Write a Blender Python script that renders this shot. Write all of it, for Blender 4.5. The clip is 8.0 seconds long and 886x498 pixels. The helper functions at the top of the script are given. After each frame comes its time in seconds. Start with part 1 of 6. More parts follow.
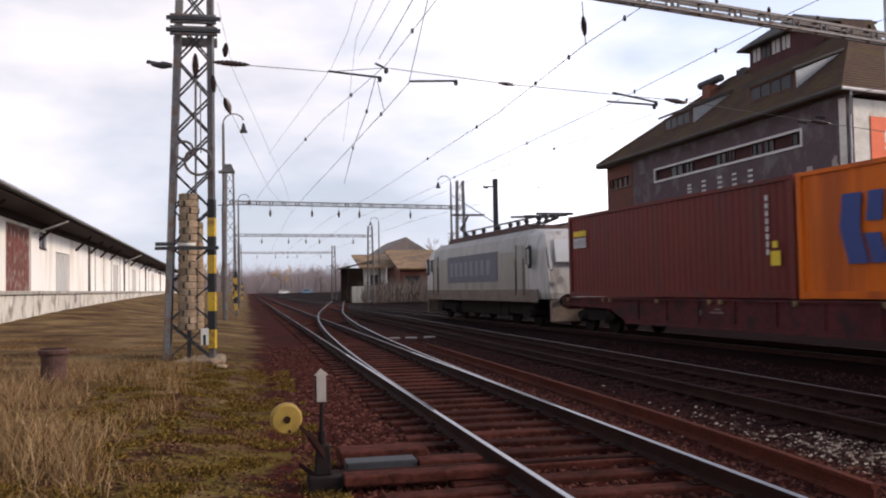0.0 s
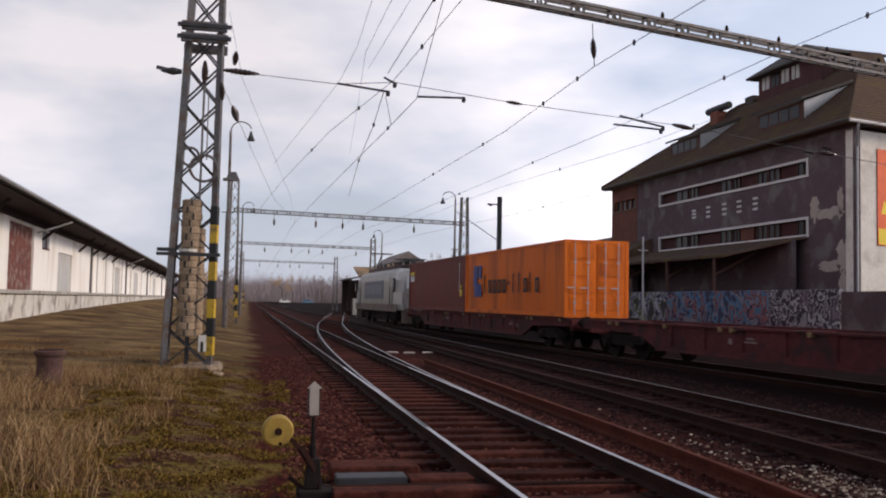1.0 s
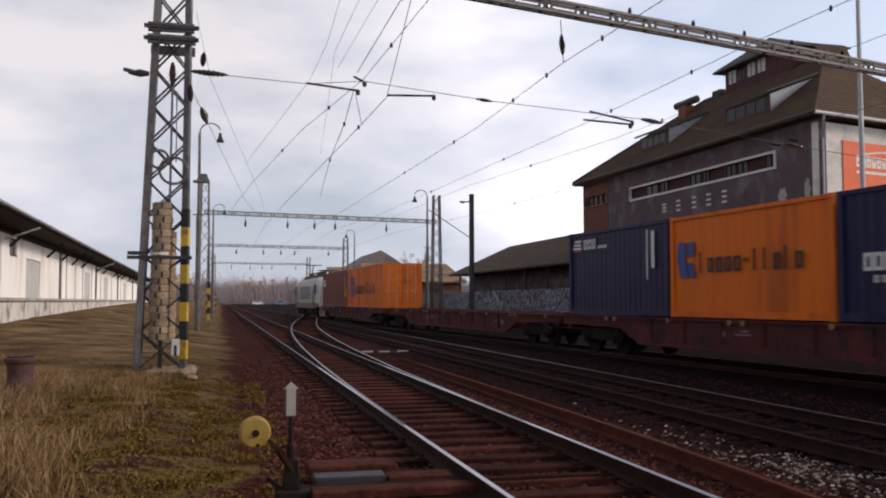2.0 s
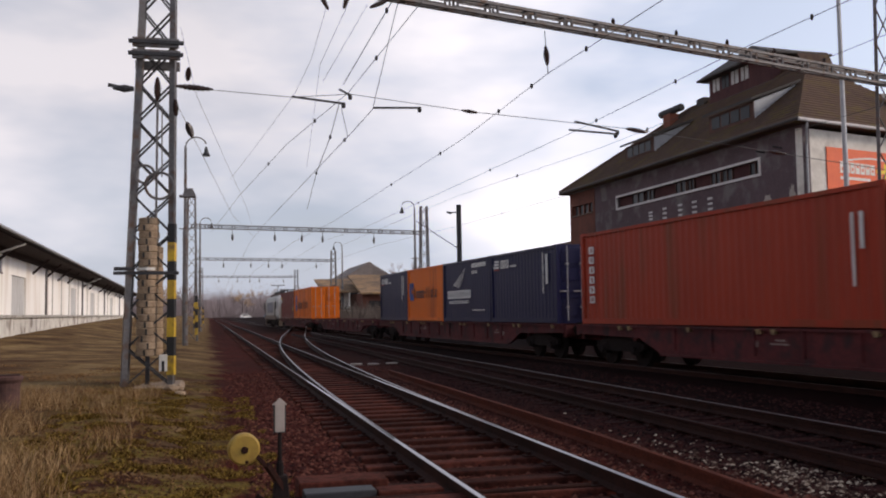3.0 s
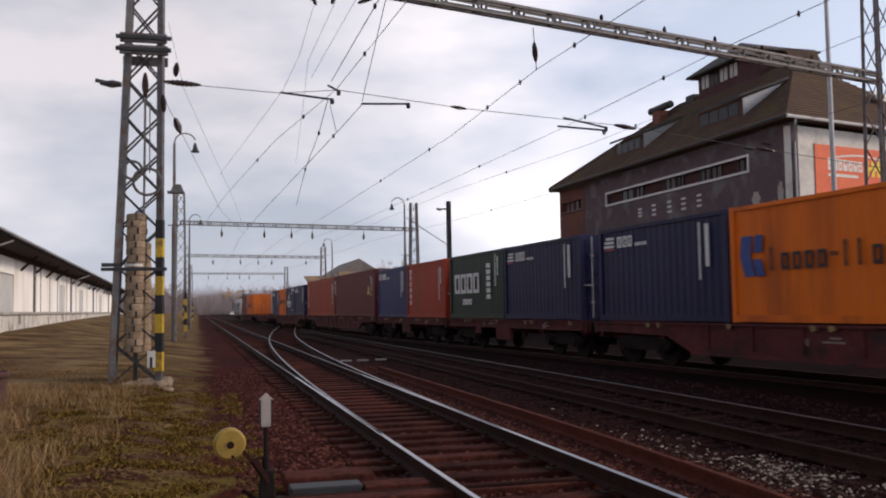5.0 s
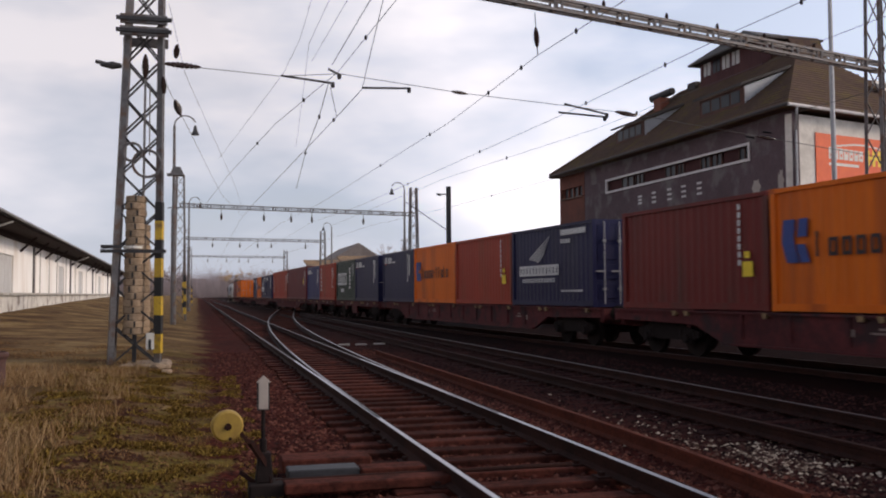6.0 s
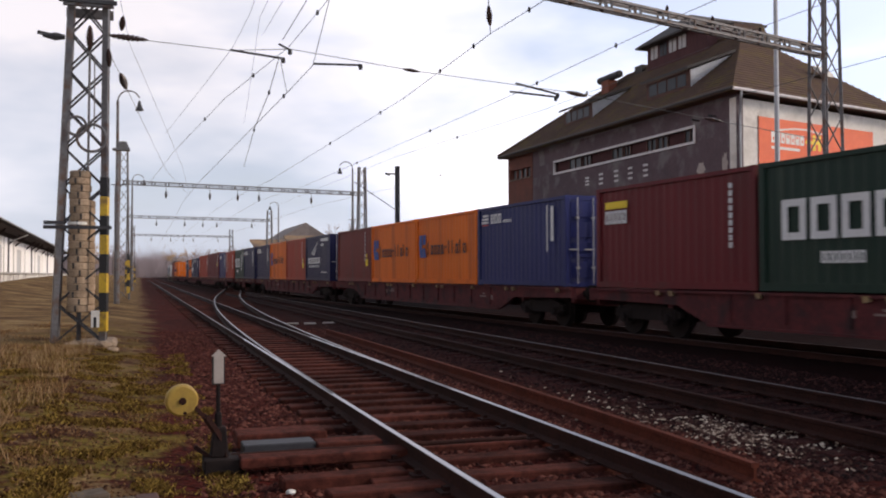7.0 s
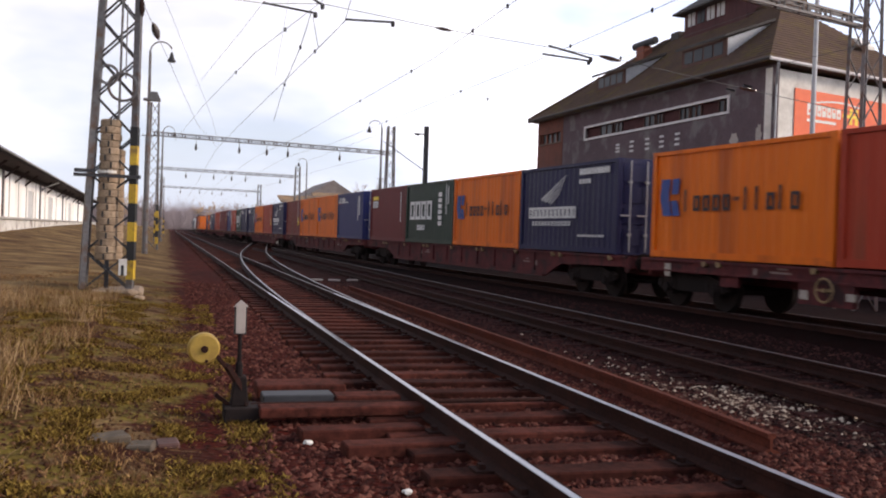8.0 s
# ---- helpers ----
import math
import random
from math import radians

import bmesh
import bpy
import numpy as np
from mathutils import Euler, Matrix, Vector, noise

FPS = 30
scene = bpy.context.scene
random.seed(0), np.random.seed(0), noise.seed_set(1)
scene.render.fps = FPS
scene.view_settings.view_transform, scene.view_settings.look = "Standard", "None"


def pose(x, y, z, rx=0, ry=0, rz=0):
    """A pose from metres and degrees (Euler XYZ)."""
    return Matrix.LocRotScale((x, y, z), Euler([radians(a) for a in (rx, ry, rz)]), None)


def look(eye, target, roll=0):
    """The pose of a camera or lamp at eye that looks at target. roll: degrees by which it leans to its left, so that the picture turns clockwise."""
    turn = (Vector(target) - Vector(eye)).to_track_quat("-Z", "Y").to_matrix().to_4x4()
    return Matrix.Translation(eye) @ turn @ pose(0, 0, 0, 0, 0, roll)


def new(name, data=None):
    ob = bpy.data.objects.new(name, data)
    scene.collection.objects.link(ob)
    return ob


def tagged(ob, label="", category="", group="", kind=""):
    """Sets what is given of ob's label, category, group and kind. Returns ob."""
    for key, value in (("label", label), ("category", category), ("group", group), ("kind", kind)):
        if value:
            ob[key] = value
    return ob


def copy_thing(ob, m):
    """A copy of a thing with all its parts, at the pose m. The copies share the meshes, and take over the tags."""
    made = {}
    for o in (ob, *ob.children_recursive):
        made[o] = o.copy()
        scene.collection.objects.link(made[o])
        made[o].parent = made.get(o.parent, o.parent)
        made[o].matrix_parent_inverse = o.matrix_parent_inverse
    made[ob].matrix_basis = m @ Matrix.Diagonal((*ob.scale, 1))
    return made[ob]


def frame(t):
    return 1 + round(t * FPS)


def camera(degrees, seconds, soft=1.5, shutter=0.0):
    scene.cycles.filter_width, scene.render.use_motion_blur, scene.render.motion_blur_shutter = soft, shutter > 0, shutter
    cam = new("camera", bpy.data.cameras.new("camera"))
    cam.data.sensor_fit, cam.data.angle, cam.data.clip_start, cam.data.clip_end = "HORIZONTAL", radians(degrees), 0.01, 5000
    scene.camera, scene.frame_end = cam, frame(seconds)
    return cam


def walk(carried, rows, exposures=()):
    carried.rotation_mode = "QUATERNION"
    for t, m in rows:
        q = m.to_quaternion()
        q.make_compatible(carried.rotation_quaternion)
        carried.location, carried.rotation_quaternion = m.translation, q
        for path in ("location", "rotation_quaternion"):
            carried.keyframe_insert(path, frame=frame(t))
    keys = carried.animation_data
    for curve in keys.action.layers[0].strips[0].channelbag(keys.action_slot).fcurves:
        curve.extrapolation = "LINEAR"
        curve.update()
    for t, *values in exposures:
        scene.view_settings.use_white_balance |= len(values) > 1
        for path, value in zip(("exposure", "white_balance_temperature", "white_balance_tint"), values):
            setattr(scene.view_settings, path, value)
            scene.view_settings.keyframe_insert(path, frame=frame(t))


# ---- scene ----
cam = camera(51.0, 8.0, soft=2.0, shutter=0.12)
PATH = [
    (0, -0.018, 0.001, 1.475, 92.34, 1.14, -11.91),
    (0.5, 0.036, 0.009, 1.498, 92.54, 0.09, -11.65),
    (1, 0.016, 0.013, 1.493, 93.29, -1.14, -11.84),
    (1.5, -0, 0.006, 1.477, 93.03, -0.74, -12.69),
    (3, 0.005, -0.008, 1.51, 93.83, 0.91, -14.16),
    (3.5, -0.009, -0.042, 1.49, 92.51, 0.75, -14.07),
    (4, 0.008, -0.024, 1.506, 93.74, 0.36, -14.51),
    (4.5, 0.027, -0.025, 1.495, 93.9, 1.07, -14.68),
    (6, 0.044, -0.037, 1.488, 92.72, 0.37, -14.81),
    (6.5, -0.006, -0.047, 1.457, 92.64, -0.25, -14.65),
    (7, -0.042, -0.013, 1.432, 91.52, 0.17, -18.08),
    (7.5, -0.059, -0.035, 1.467, 91.22, -1.16, -16.53),
    (8, -0.019, -0.011, 1.404, 89.17, -1.95, -16.48),
]
walk(cam, [(r[0], pose(*r[1:])) for r in PATH],
     [(t, e, 7050, 17) for t, e in ((0.0, 0.0), (0.5, -0.12), (1.0, -0.32), (1.5, -0.32), (3.0, -0.35), (4.5, -0.38), (6.0, -0.35), (6.5, -0.15), (7.0, -0.1), (8.0, 0.22))])

# ---- light ----
SUN_EL, SUN_AZ = 28.0, 106.0          # degrees above the horizon; from +y towards +x
world = bpy.data.worlds.new("sky")
scene.world = world
world.use_nodes = True
wn, wl = world.node_tree.nodes, world.node_tree.links
sky = wn.new("ShaderNodeTexSky")
sky.sky_type, sky.sun_disc = "NISHITA", False
sky.sun_elevation, sky.sun_rotation = radians(SUN_EL), radians(SUN_AZ)
sky.air_density, sky.dust_density = 1.3, 1.2
coord = wn.new("ShaderNodeTexCoord")
stretch = wn.new("ShaderNodeMapping")
stretch.inputs["Scale"].default_value = (1.0, 1.0, 2.6)
cloud = wn.new("ShaderNodeTexNoise")
cloud.inputs["Scale"].default_value, cloud.inputs["Detail"].default_value, cloud.inputs["Roughness"].default_value = 2.2, 5.0, 0.5
ramp = wn.new("ShaderNodeValToRGB")
ramp.color_ramp.elements[0].position, ramp.color_ramp.elements[0].color = 0.36, (0.70, 0.70, 0.70, 1)
ramp.color_ramp.elements[1].position, ramp.color_ramp.elements[1].color = 0.60, (1, 1, 1, 1)
mix = wn.new("ShaderNodeMixRGB")
tone = wn.new("ShaderNodeValToRGB")           # grey-blue gaps and white cloud
tone.color_ramp.elements[0].position, tone.color_ramp.elements[0].color = 0.40, (5.1, 6.15, 8.0, 1)
tone.color_ramp.elements[1].position, tone.color_ramp.elements[1].color = 0.60, (8.9, 9.2, 10.1, 1)
wl.new(cloud.outputs["Fac"], tone.inputs[0])
toward = wn.new("ShaderNodeVectorMath")       # cloud is whiter towards the sun
toward.operation = "DOT_PRODUCT"
toward.inputs[1].default_value = (math.sin(radians(SUN_AZ)) * math.cos(radians(SUN_EL)), math.cos(radians(SUN_AZ)) * math.cos(radians(SUN_EL)), math.sin(radians(SUN_EL)))
wl.new(coord.outputs["Generated"], toward.inputs[0])
glow = wn.new("ShaderNodeMapRange")
glow.inputs["From Min"].default_value, glow.inputs["From Max"].default_value = -0.1, 0.6
glow.inputs["To Min"].default_value, glow.inputs["To Max"].default_value = 0.96, 1.95
wl.new(toward.outputs["Value"], glow.inputs["Value"])
veil = wn.new("ShaderNodeMapRange")          # bright haze low over the horizon
veil.inputs["From Min"].default_value, veil.inputs["From Max"].default_value = 0.0, 0.22
veil.inputs["To Min"].default_value, veil.inputs["To Max"].default_value = 1.28, 1.0
height = wn.new("ShaderNodeSeparateXYZ")
wl.new(coord.outputs["Generated"], height.inputs[0])
wl.new(height.outputs[2], veil.inputs["Value"])
both = wn.new("ShaderNodeMath")
both.operation = "MULTIPLY"
wl.new(glow.outputs[0], both.inputs[0])
wl.new(veil.outputs[0], both.inputs[1])
lit = wn.new("ShaderNodeVectorMath")
lit.operation = "SCALE"
wl.new(tone.outputs[0], lit.inputs[0])
wl.new(both.outputs[0], lit.inputs["Scale"])
wl.new(lit.outputs[0], mix.inputs[2])
wl.new(coord.outputs["Generated"], stretch.inputs[0])
wl.new(stretch.outputs[0], cloud.inputs["Vector"])
wl.new(cloud.outputs["Fac"], ramp.inputs[0])
split = wn.new("ShaderNodeSeparateXYZ")
wl.new(coord.outputs["Generated"], split.inputs[0])
thin = wn.new("ShaderNodeMapRange")          # haze thins out towards the zenith
thin.inputs["From Min"].default_value, thin.inputs["From Max"].default_value = 0.25, 0.75
thin.inputs["To Min"].default_value, thin.inputs["To Max"].default_value = 1.0, 0.15
wl.new(split.outputs[2], thin.inputs["Value"])
cover = wn.new("ShaderNodeMath")
cover.operation = "MULTIPLY"
wl.new(ramp.outputs[0], cover.inputs[0])
wl.new(thin.outputs[0], cover.inputs[1])
wl.new(cover.outputs[0], mix.inputs[0])
wl.new(sky.outputs[0], mix.inputs[1])
wl.new(mix.outputs[0], wn["Background"].inputs[0])
wn["Background"].inputs[1].default_value = 0.115
sun = new("sun", bpy.data.lights.new("sun", "SUN"))
sun.data.energy, sun.data.angle, sun.data.color = 2.3, radians(11), (1.0, 0.90, 0.78)
sun.matrix_basis = look((300 * math.sin(radians(SUN_AZ)), 300 * math.cos(radians(SUN_AZ)), 300 * math.tan(radians(SUN_EL))), (0, 0, 0))


# ---- materials ----
def mat(name, a, b=None, rough=0.7, metal=0.0, grain=20.0, blot=1.2, bump=0.0, c=None, rnd=0.0, streak=False, spec=None):
    """Two colours blended by grain and larger blotches, c as sparse stains, rnd: change from piece to piece; streak: stains run down."""
    m = bpy.data.materials.new(name)
    m.use_nodes = True
    n, l = m.node_tree.nodes, m.node_tree.links
    bs = n["Principled BSDF"]
    bs.inputs["Roughness"].default_value, bs.inputs["Metallic"].default_value = rough, metal
    if spec is not None:
        bs.inputs["Specular IOR Level"].default_value = spec
    b = b or tuple(v * 0.75 for v in a)
    tc = n.new("ShaderNodeTexCoord")
    mp = n.new("ShaderNodeMapping")
    l.new(tc.outputs["Object"], mp.inputs[0])
    info = n.new("ShaderNodeObjectInfo")
    off = n.new("ShaderNodeVectorMath")
    off.operation = "SCALE"
    off.inputs[0].default_value = (37, 53, 71)
    l.new(info.outputs["Random"], off.inputs["Scale"])
    l.new(off.outputs[0], mp.inputs["Location"])
    if streak:
        mp.inputs["Scale"].default_value = (1, 1, 0.12)
    n1, n2 = n.new("ShaderNodeTexNoise"), n.new("ShaderNodeTexNoise")
    for nn, sc in ((n1, grain), (n2, blot)):
        nn.inputs["Scale"].default_value, nn.inputs["Detail"].default_value, nn.inputs["Roughness"].default_value = sc, 6, 0.65
        l.new(mp.outputs[0], nn.inputs["Vector"])
    add = n.new("ShaderNodeMath")
    add.operation = "MULTIPLY_ADD"
    add.inputs[1].default_value = 0.5
    l.new(n1.outputs["Fac"], add.inputs[0])
    half = n.new("ShaderNodeMath")
    half.operation = "MULTIPLY"
    half.inputs[1].default_value = 0.5
    l.new(n2.outputs["Fac"], half.inputs[0])
    l.new(half.outputs[0], add.inputs[2])
    cr = n.new("ShaderNodeValToRGB")
    cr.color_ramp.elements[0].position, cr.color_ramp.elements[0].color = 0.38, (*b, 1)
    cr.color_ramp.elements[1].position, cr.color_ramp.elements[1].color = 0.62, (*a, 1)
    l.new(add.outputs[0], cr.inputs[0])
    out = cr.outputs[0]
    if c:
        st = n.new("ShaderNodeValToRGB")
        st.color_ramp.elements[0].position, st.color_ramp.elements[1].position = 0.52, 0.66
        n3 = n.new("ShaderNodeTexNoise")
        n3.inputs["Scale"].default_value, n3.inputs["Detail"].default_value = blot * 2.3, 8
        l.new(mp.outputs[0], n3.inputs["Vector"])
        l.new(n3.outputs["Fac"], st.inputs[0])
        mx = n.new("ShaderNodeMixRGB")
        mx.inputs[2].default_value = (*c, 1)
        l.new(st.outputs[0], mx.inputs[0])
        l.new(out, mx.inputs[1])
        out = mx.outputs[0]
    if rnd:
        hs = n.new("ShaderNodeHueSaturation")
        sc = n.new("ShaderNodeMapRange")
        sc.inputs["To Min"].default_value, sc.inputs["To Max"].default_value = 1 - rnd, 1 + rnd
        l.new(info.outputs["Random"], sc.inputs["Value"])
        l.new(sc.outputs[0], hs.inputs["Value"])
        l.new(out, hs.inputs["Color"])
        out = hs.outputs[0]
    l.new(out, bs.inputs["Base Color"])
    if bump:
        bp = n.new("ShaderNodeBump")
        bp.inputs["Strength"].default_value, bp.inputs["Distance"].default_value = bump, 0.02
        l.new(add.outputs[0], bp.inputs["Height"])
        l.new(bp.outputs[0], bs.inputs["Normal"])
    return m


M_RAIL = mat("rusty_rail", (0.045, 0.016, 0.012), (0.016, 0.007, 0.006), 0.85, 0.0, grain=30, blot=2, spec=0.15)
M_RUST_RAIL = mat("red_rust_rail", (0.15, 0.038, 0.022), (0.06, 0.017, 0.011), 0.9, 0.0, grain=30, blot=2, spec=0.15)
M_BRIGHT = mat("polished_rail_top", (0.50, 0.50, 0.53), (0.36, 0.36, 0.38), 0.34, 1.0, grain=40, blot=3)
M_WORN = mat("worn_rail_top", (0.30, 0.28, 0.29), (0.16, 0.14, 0.145), 0.42, 0.9, grain=40, blot=3)
M_DULL = mat("dull_rail_top", (0.16, 0.13, 0.13), (0.07, 0.055, 0.055), 0.5, 0.7, grain=40, blot=3)
M_SLEEPER = mat("wooden_sleeper", (0.095, 0.028, 0.020), (0.024, 0.008, 0.006), 0.95, grain=14, blot=2, bump=0.5, rnd=0.4, spec=0.08)
M_STEEL = mat("grey_painted_steel", (0.15, 0.145, 0.15), (0.09, 0.085, 0.088), 0.6, 0.2, grain=12, blot=1.5, c=(0.10, 0.06, 0.042))
M_DARKSTEEL = mat("dark_steel", (0.045, 0.045, 0.05), (0.025, 0.025, 0.028), 0.6, 0.3, grain=12, blot=2)
M_BLACK = mat("black_rubber", (0.02, 0.02, 0.022), (0.012, 0.012, 0.013), 0.7)
M_YELLOW = mat("yellow_paint", (0.62, 0.40, 0.03), (0.45, 0.28, 0.03), 0.6, grain=14, blot=2, c=(0.25, 0.15, 0.04))
M_DISC = mat("faded_yellow_disc", (0.42, 0.275, 0.045), (0.27, 0.165, 0.035), 0.6, grain=14, blot=3)
M_WHITE = mat("white_paint", (0.75, 0.73, 0.68), (0.6, 0.58, 0.53), 0.6, grain=12, blot=2)
M_WEIGHT = mat("weathered_concrete_weight", (0.40, 0.295, 0.20), (0.21, 0.145, 0.095), 0.9, grain=14, blot=2, bump=0.4, rnd=0.25)
M_CONC = mat("concrete", (0.46, 0.44, 0.40), (0.30, 0.28, 0.25), 0.9, grain=6, blot=0.8, bump=0.3, c=(0.20, 0.17, 0.14), streak=True)
M_LIME = mat("white_limewash", (0.90, 0.88, 0.85), (0.83, 0.80, 0.76), 0.9, grain=2, blot=0.22, bump=0.1, c=(0.70, 0.64, 0.57), streak=True)
M_PLAT = mat("peeling_platform_wall", (0.70, 0.68, 0.63), (0.52, 0.49, 0.44), 0.9, grain=2.5, blot=0.35, bump=0.2, c=(0.24, 0.20, 0.17))
M_SPIGOT = mat("pale_yellow_fitting", (0.30, 0.20, 0.09), (0.18, 0.11, 0.06), 0.7)
M_PANELTEXT = mat("faded_panel_letter", (0.20, 0.215, 0.28), (0.16, 0.17, 0.22), 0.6)
M_REDDOOR = mat("red_door_paint", (0.20, 0.05, 0.035), (0.10, 0.035, 0.028), 0.8, grain=9, blot=0.9, c=(0.30, 0.24, 0.21))
M_GREYDOOR_PANE = mat("grey_door_and_pane_reflection", (0.55, 0.55, 0.54), (0.42, 0.41, 0.40), 0.8, grain=9, blot=1)
M_ROOFDARK = mat("dark_roofing", (0.075, 0.065, 0.06), (0.045, 0.04, 0.038), 0.85, grain=6, blot=0.6, bump=0.3)
M_ROOFTILE = mat("brown_roof_tile", (0.125, 0.082, 0.062), (0.075, 0.05, 0.042), 0.95, grain=5, blot=0.4, bump=0.3, c=(0.125, 0.095, 0.04), spec=0.1)
M_RENDER = mat("dark_sooty_render", (0.115, 0.078, 0.086), (0.075, 0.05, 0.057), 0.95, grain=7, blot=0.35, bump=0.3, c=(0.15, 0.13, 0.13))
M_PATCH = mat("bare_plaster", (0.42, 0.37, 0.33), (0.33, 0.28, 0.25), 0.95, grain=7, blot=0.8, bump=0.3)
M_ENDWALL = mat("pale_end_wall", (0.74, 0.70, 0.64), (0.60, 0.56, 0.50), 0.95, grain=6, blot=0.4, c=(0.52, 0.48, 0.43))
M_BRICK = mat("red_brick", (0.21, 0.068, 0.042), (0.12, 0.042, 0.03), 0.9, grain=9, blot=1, rnd=0.25)
M_MORTAR = mat("mortar", (0.16, 0.11, 0.085), (0.11, 0.08, 0.065), 0.95)
M_TRIM = mat("white_trim", (0.66, 0.63, 0.62), (0.52, 0.49, 0.48), 0.8, grain=9, blot=1)
M_GLASS = mat("dark_window_glass", (0.018, 0.018, 0.022), (0.01, 0.01, 0.013), 0.3, spec=0.25)
# The sky's reflection in the windscreen is put in as a pale base colour.
M_WINDSCREEN = mat("windscreen_painted_reflection", (0.55, 0.56, 0.57), (0.48, 0.49, 0.50), 0.12, spec=0.8)
M_INFILL = mat("red_brown_infill", (0.085, 0.038, 0.038), (0.055, 0.026, 0.027), 0.9, grain=12, blot=1, spec=0.1)
M_TURRET = mat("wine_brown_boarding", (0.115, 0.055, 0.055), (0.075, 0.038, 0.04), 0.9, grain=8, blot=0.8, streak=True, spec=0.1)
M_BLACKTIMBER = mat("near_black_timber", (0.045, 0.03, 0.028), (0.025, 0.017, 0.016), 0.9, grain=12, blot=1, spec=0.1)
M_PALEBLUE = mat("pale_blue_paint", (0.16, 0.28, 0.40), (0.12, 0.22, 0.33), 0.4)
M_SLAB = mat("mossy_grey_slab", (0.125, 0.095, 0.07), (0.06, 0.045, 0.03), 0.95, grain=14, blot=4, bump=0.4)
M_FADED = mat("faded_marking", (0.30, 0.24, 0.22), (0.15, 0.10, 0.095), 0.9, grain=30, blot=8)
M_SHEETROOF = mat("grey_brown_sheet_roof", (0.24, 0.20, 0.18), (0.16, 0.13, 0.12), 0.9, grain=2, blot=0.4)
M_WOOD = mat("weathered_wood", (0.095, 0.045, 0.034), (0.05, 0.026, 0.021), 0.9, grain=12, blot=1, rnd=0.3)
M_POSTER = mat("orange_red_poster", (0.80, 0.13, 0.03), (0.70, 0.10, 0.025), 0.6, grain=3, blot=0.3)
M_PYELLOW = mat("yellow_print", (0.85, 0.62, 0.03), (0.75, 0.52, 0.03), 0.6)
M_TAN = mat("tan_sheet_roof", (0.33, 0.20, 0.10), (0.16, 0.10, 0.06), 0.9, grain=2, blot=0.25, c=(0.10, 0.07, 0.05))
M_IRON = mat("rusty_cast_iron", (0.12, 0.055, 0.045), (0.06, 0.03, 0.026), 0.85, grain=14, blot=3, bump=0.4)
M_ZINC = mat("zinc_sheet", (0.40, 0.41, 0.42), (0.30, 0.30, 0.31), 0.5, 0.5, grain=9, blot=1)
M_WAGON = mat("brown_wagon_paint", (0.13, 0.029, 0.031), (0.06, 0.017, 0.019), 0.8, grain=8, blot=0.8, c=(0.042, 0.022, 0.024), spec=0.2)
M_BOGIE = mat("grimy_bogie", (0.022, 0.015, 0.014), (0.012, 0.009, 0.009), 0.9, 0.0, spec=0.15)
M_SILVER = mat("silver_loco_paint", (0.31, 0.30, 0.28), (0.22, 0.21, 0.195), 0.45, 0.35, grain=5, blot=0.6, c=(0.20, 0.18, 0.165), streak=True)
M_LOCOBLUE = mat("blue_grey_panel", (0.085, 0.09, 0.14), (0.06, 0.065, 0.10), 0.5, grain=5, blot=1)
M_LOCOWHITE = mat("pale_loco_paint", (0.52, 0.51, 0.50), (0.40, 0.39, 0.38), 0.45, grain=5, blot=1, c=(0.27, 0.24, 0.22), streak=True)
M_LOCOROOF = mat("rust_brown_roof", (0.13, 0.075, 0.068), (0.075, 0.045, 0.042), 0.85, grain=5, blot=1)
M_LOCODIRT = mat("brown_dirty_sill", (0.24, 0.185, 0.15), (0.13, 0.095, 0.075), 0.8, grain=6, blot=1)
M_LOGOBLUE = mat("logo_blue", (0.025, 0.06, 0.27), (0.02, 0.05, 0.2), 0.6)
M_LOGODARK = mat("logo_dark", (0.03, 0.014, 0.02), (0.02, 0.010, 0.014), 0.6)
M_LOGOWHITE = mat("logo_white", (0.72, 0.72, 0.72), (0.6, 0.6, 0.6), 0.6)
M_LOGORED = mat("logo_red", (0.55, 0.05, 0.04), (0.4, 0.04, 0.04), 0.6)
M_BARK = mat("bark", (0.16, 0.125, 0.105), (0.10, 0.08, 0.07), 0.95)
# Distance haze is painted into these twigs as a paler, pinkish tone.
M_TWIG = mat("haze_paled_twigs", (0.38, 0.31, 0.31), (0.28, 0.23, 0.235), 0.95, grain=0.5, blot=0.2)
M_TWIGGOLD = mat("golden_twigs", (0.50, 0.32, 0.16), (0.38, 0.24, 0.12), 0.95, grain=0.5, blot=0.2)
M_CERAMIC = mat("brown_insulator", (0.05, 0.028, 0.022), (0.035, 0.02, 0.018), 0.25)
M_WIRE = mat("copper_wire", (0.10, 0.095, 0.09), (0.08, 0.075, 0.07), 0.6, 0.4)
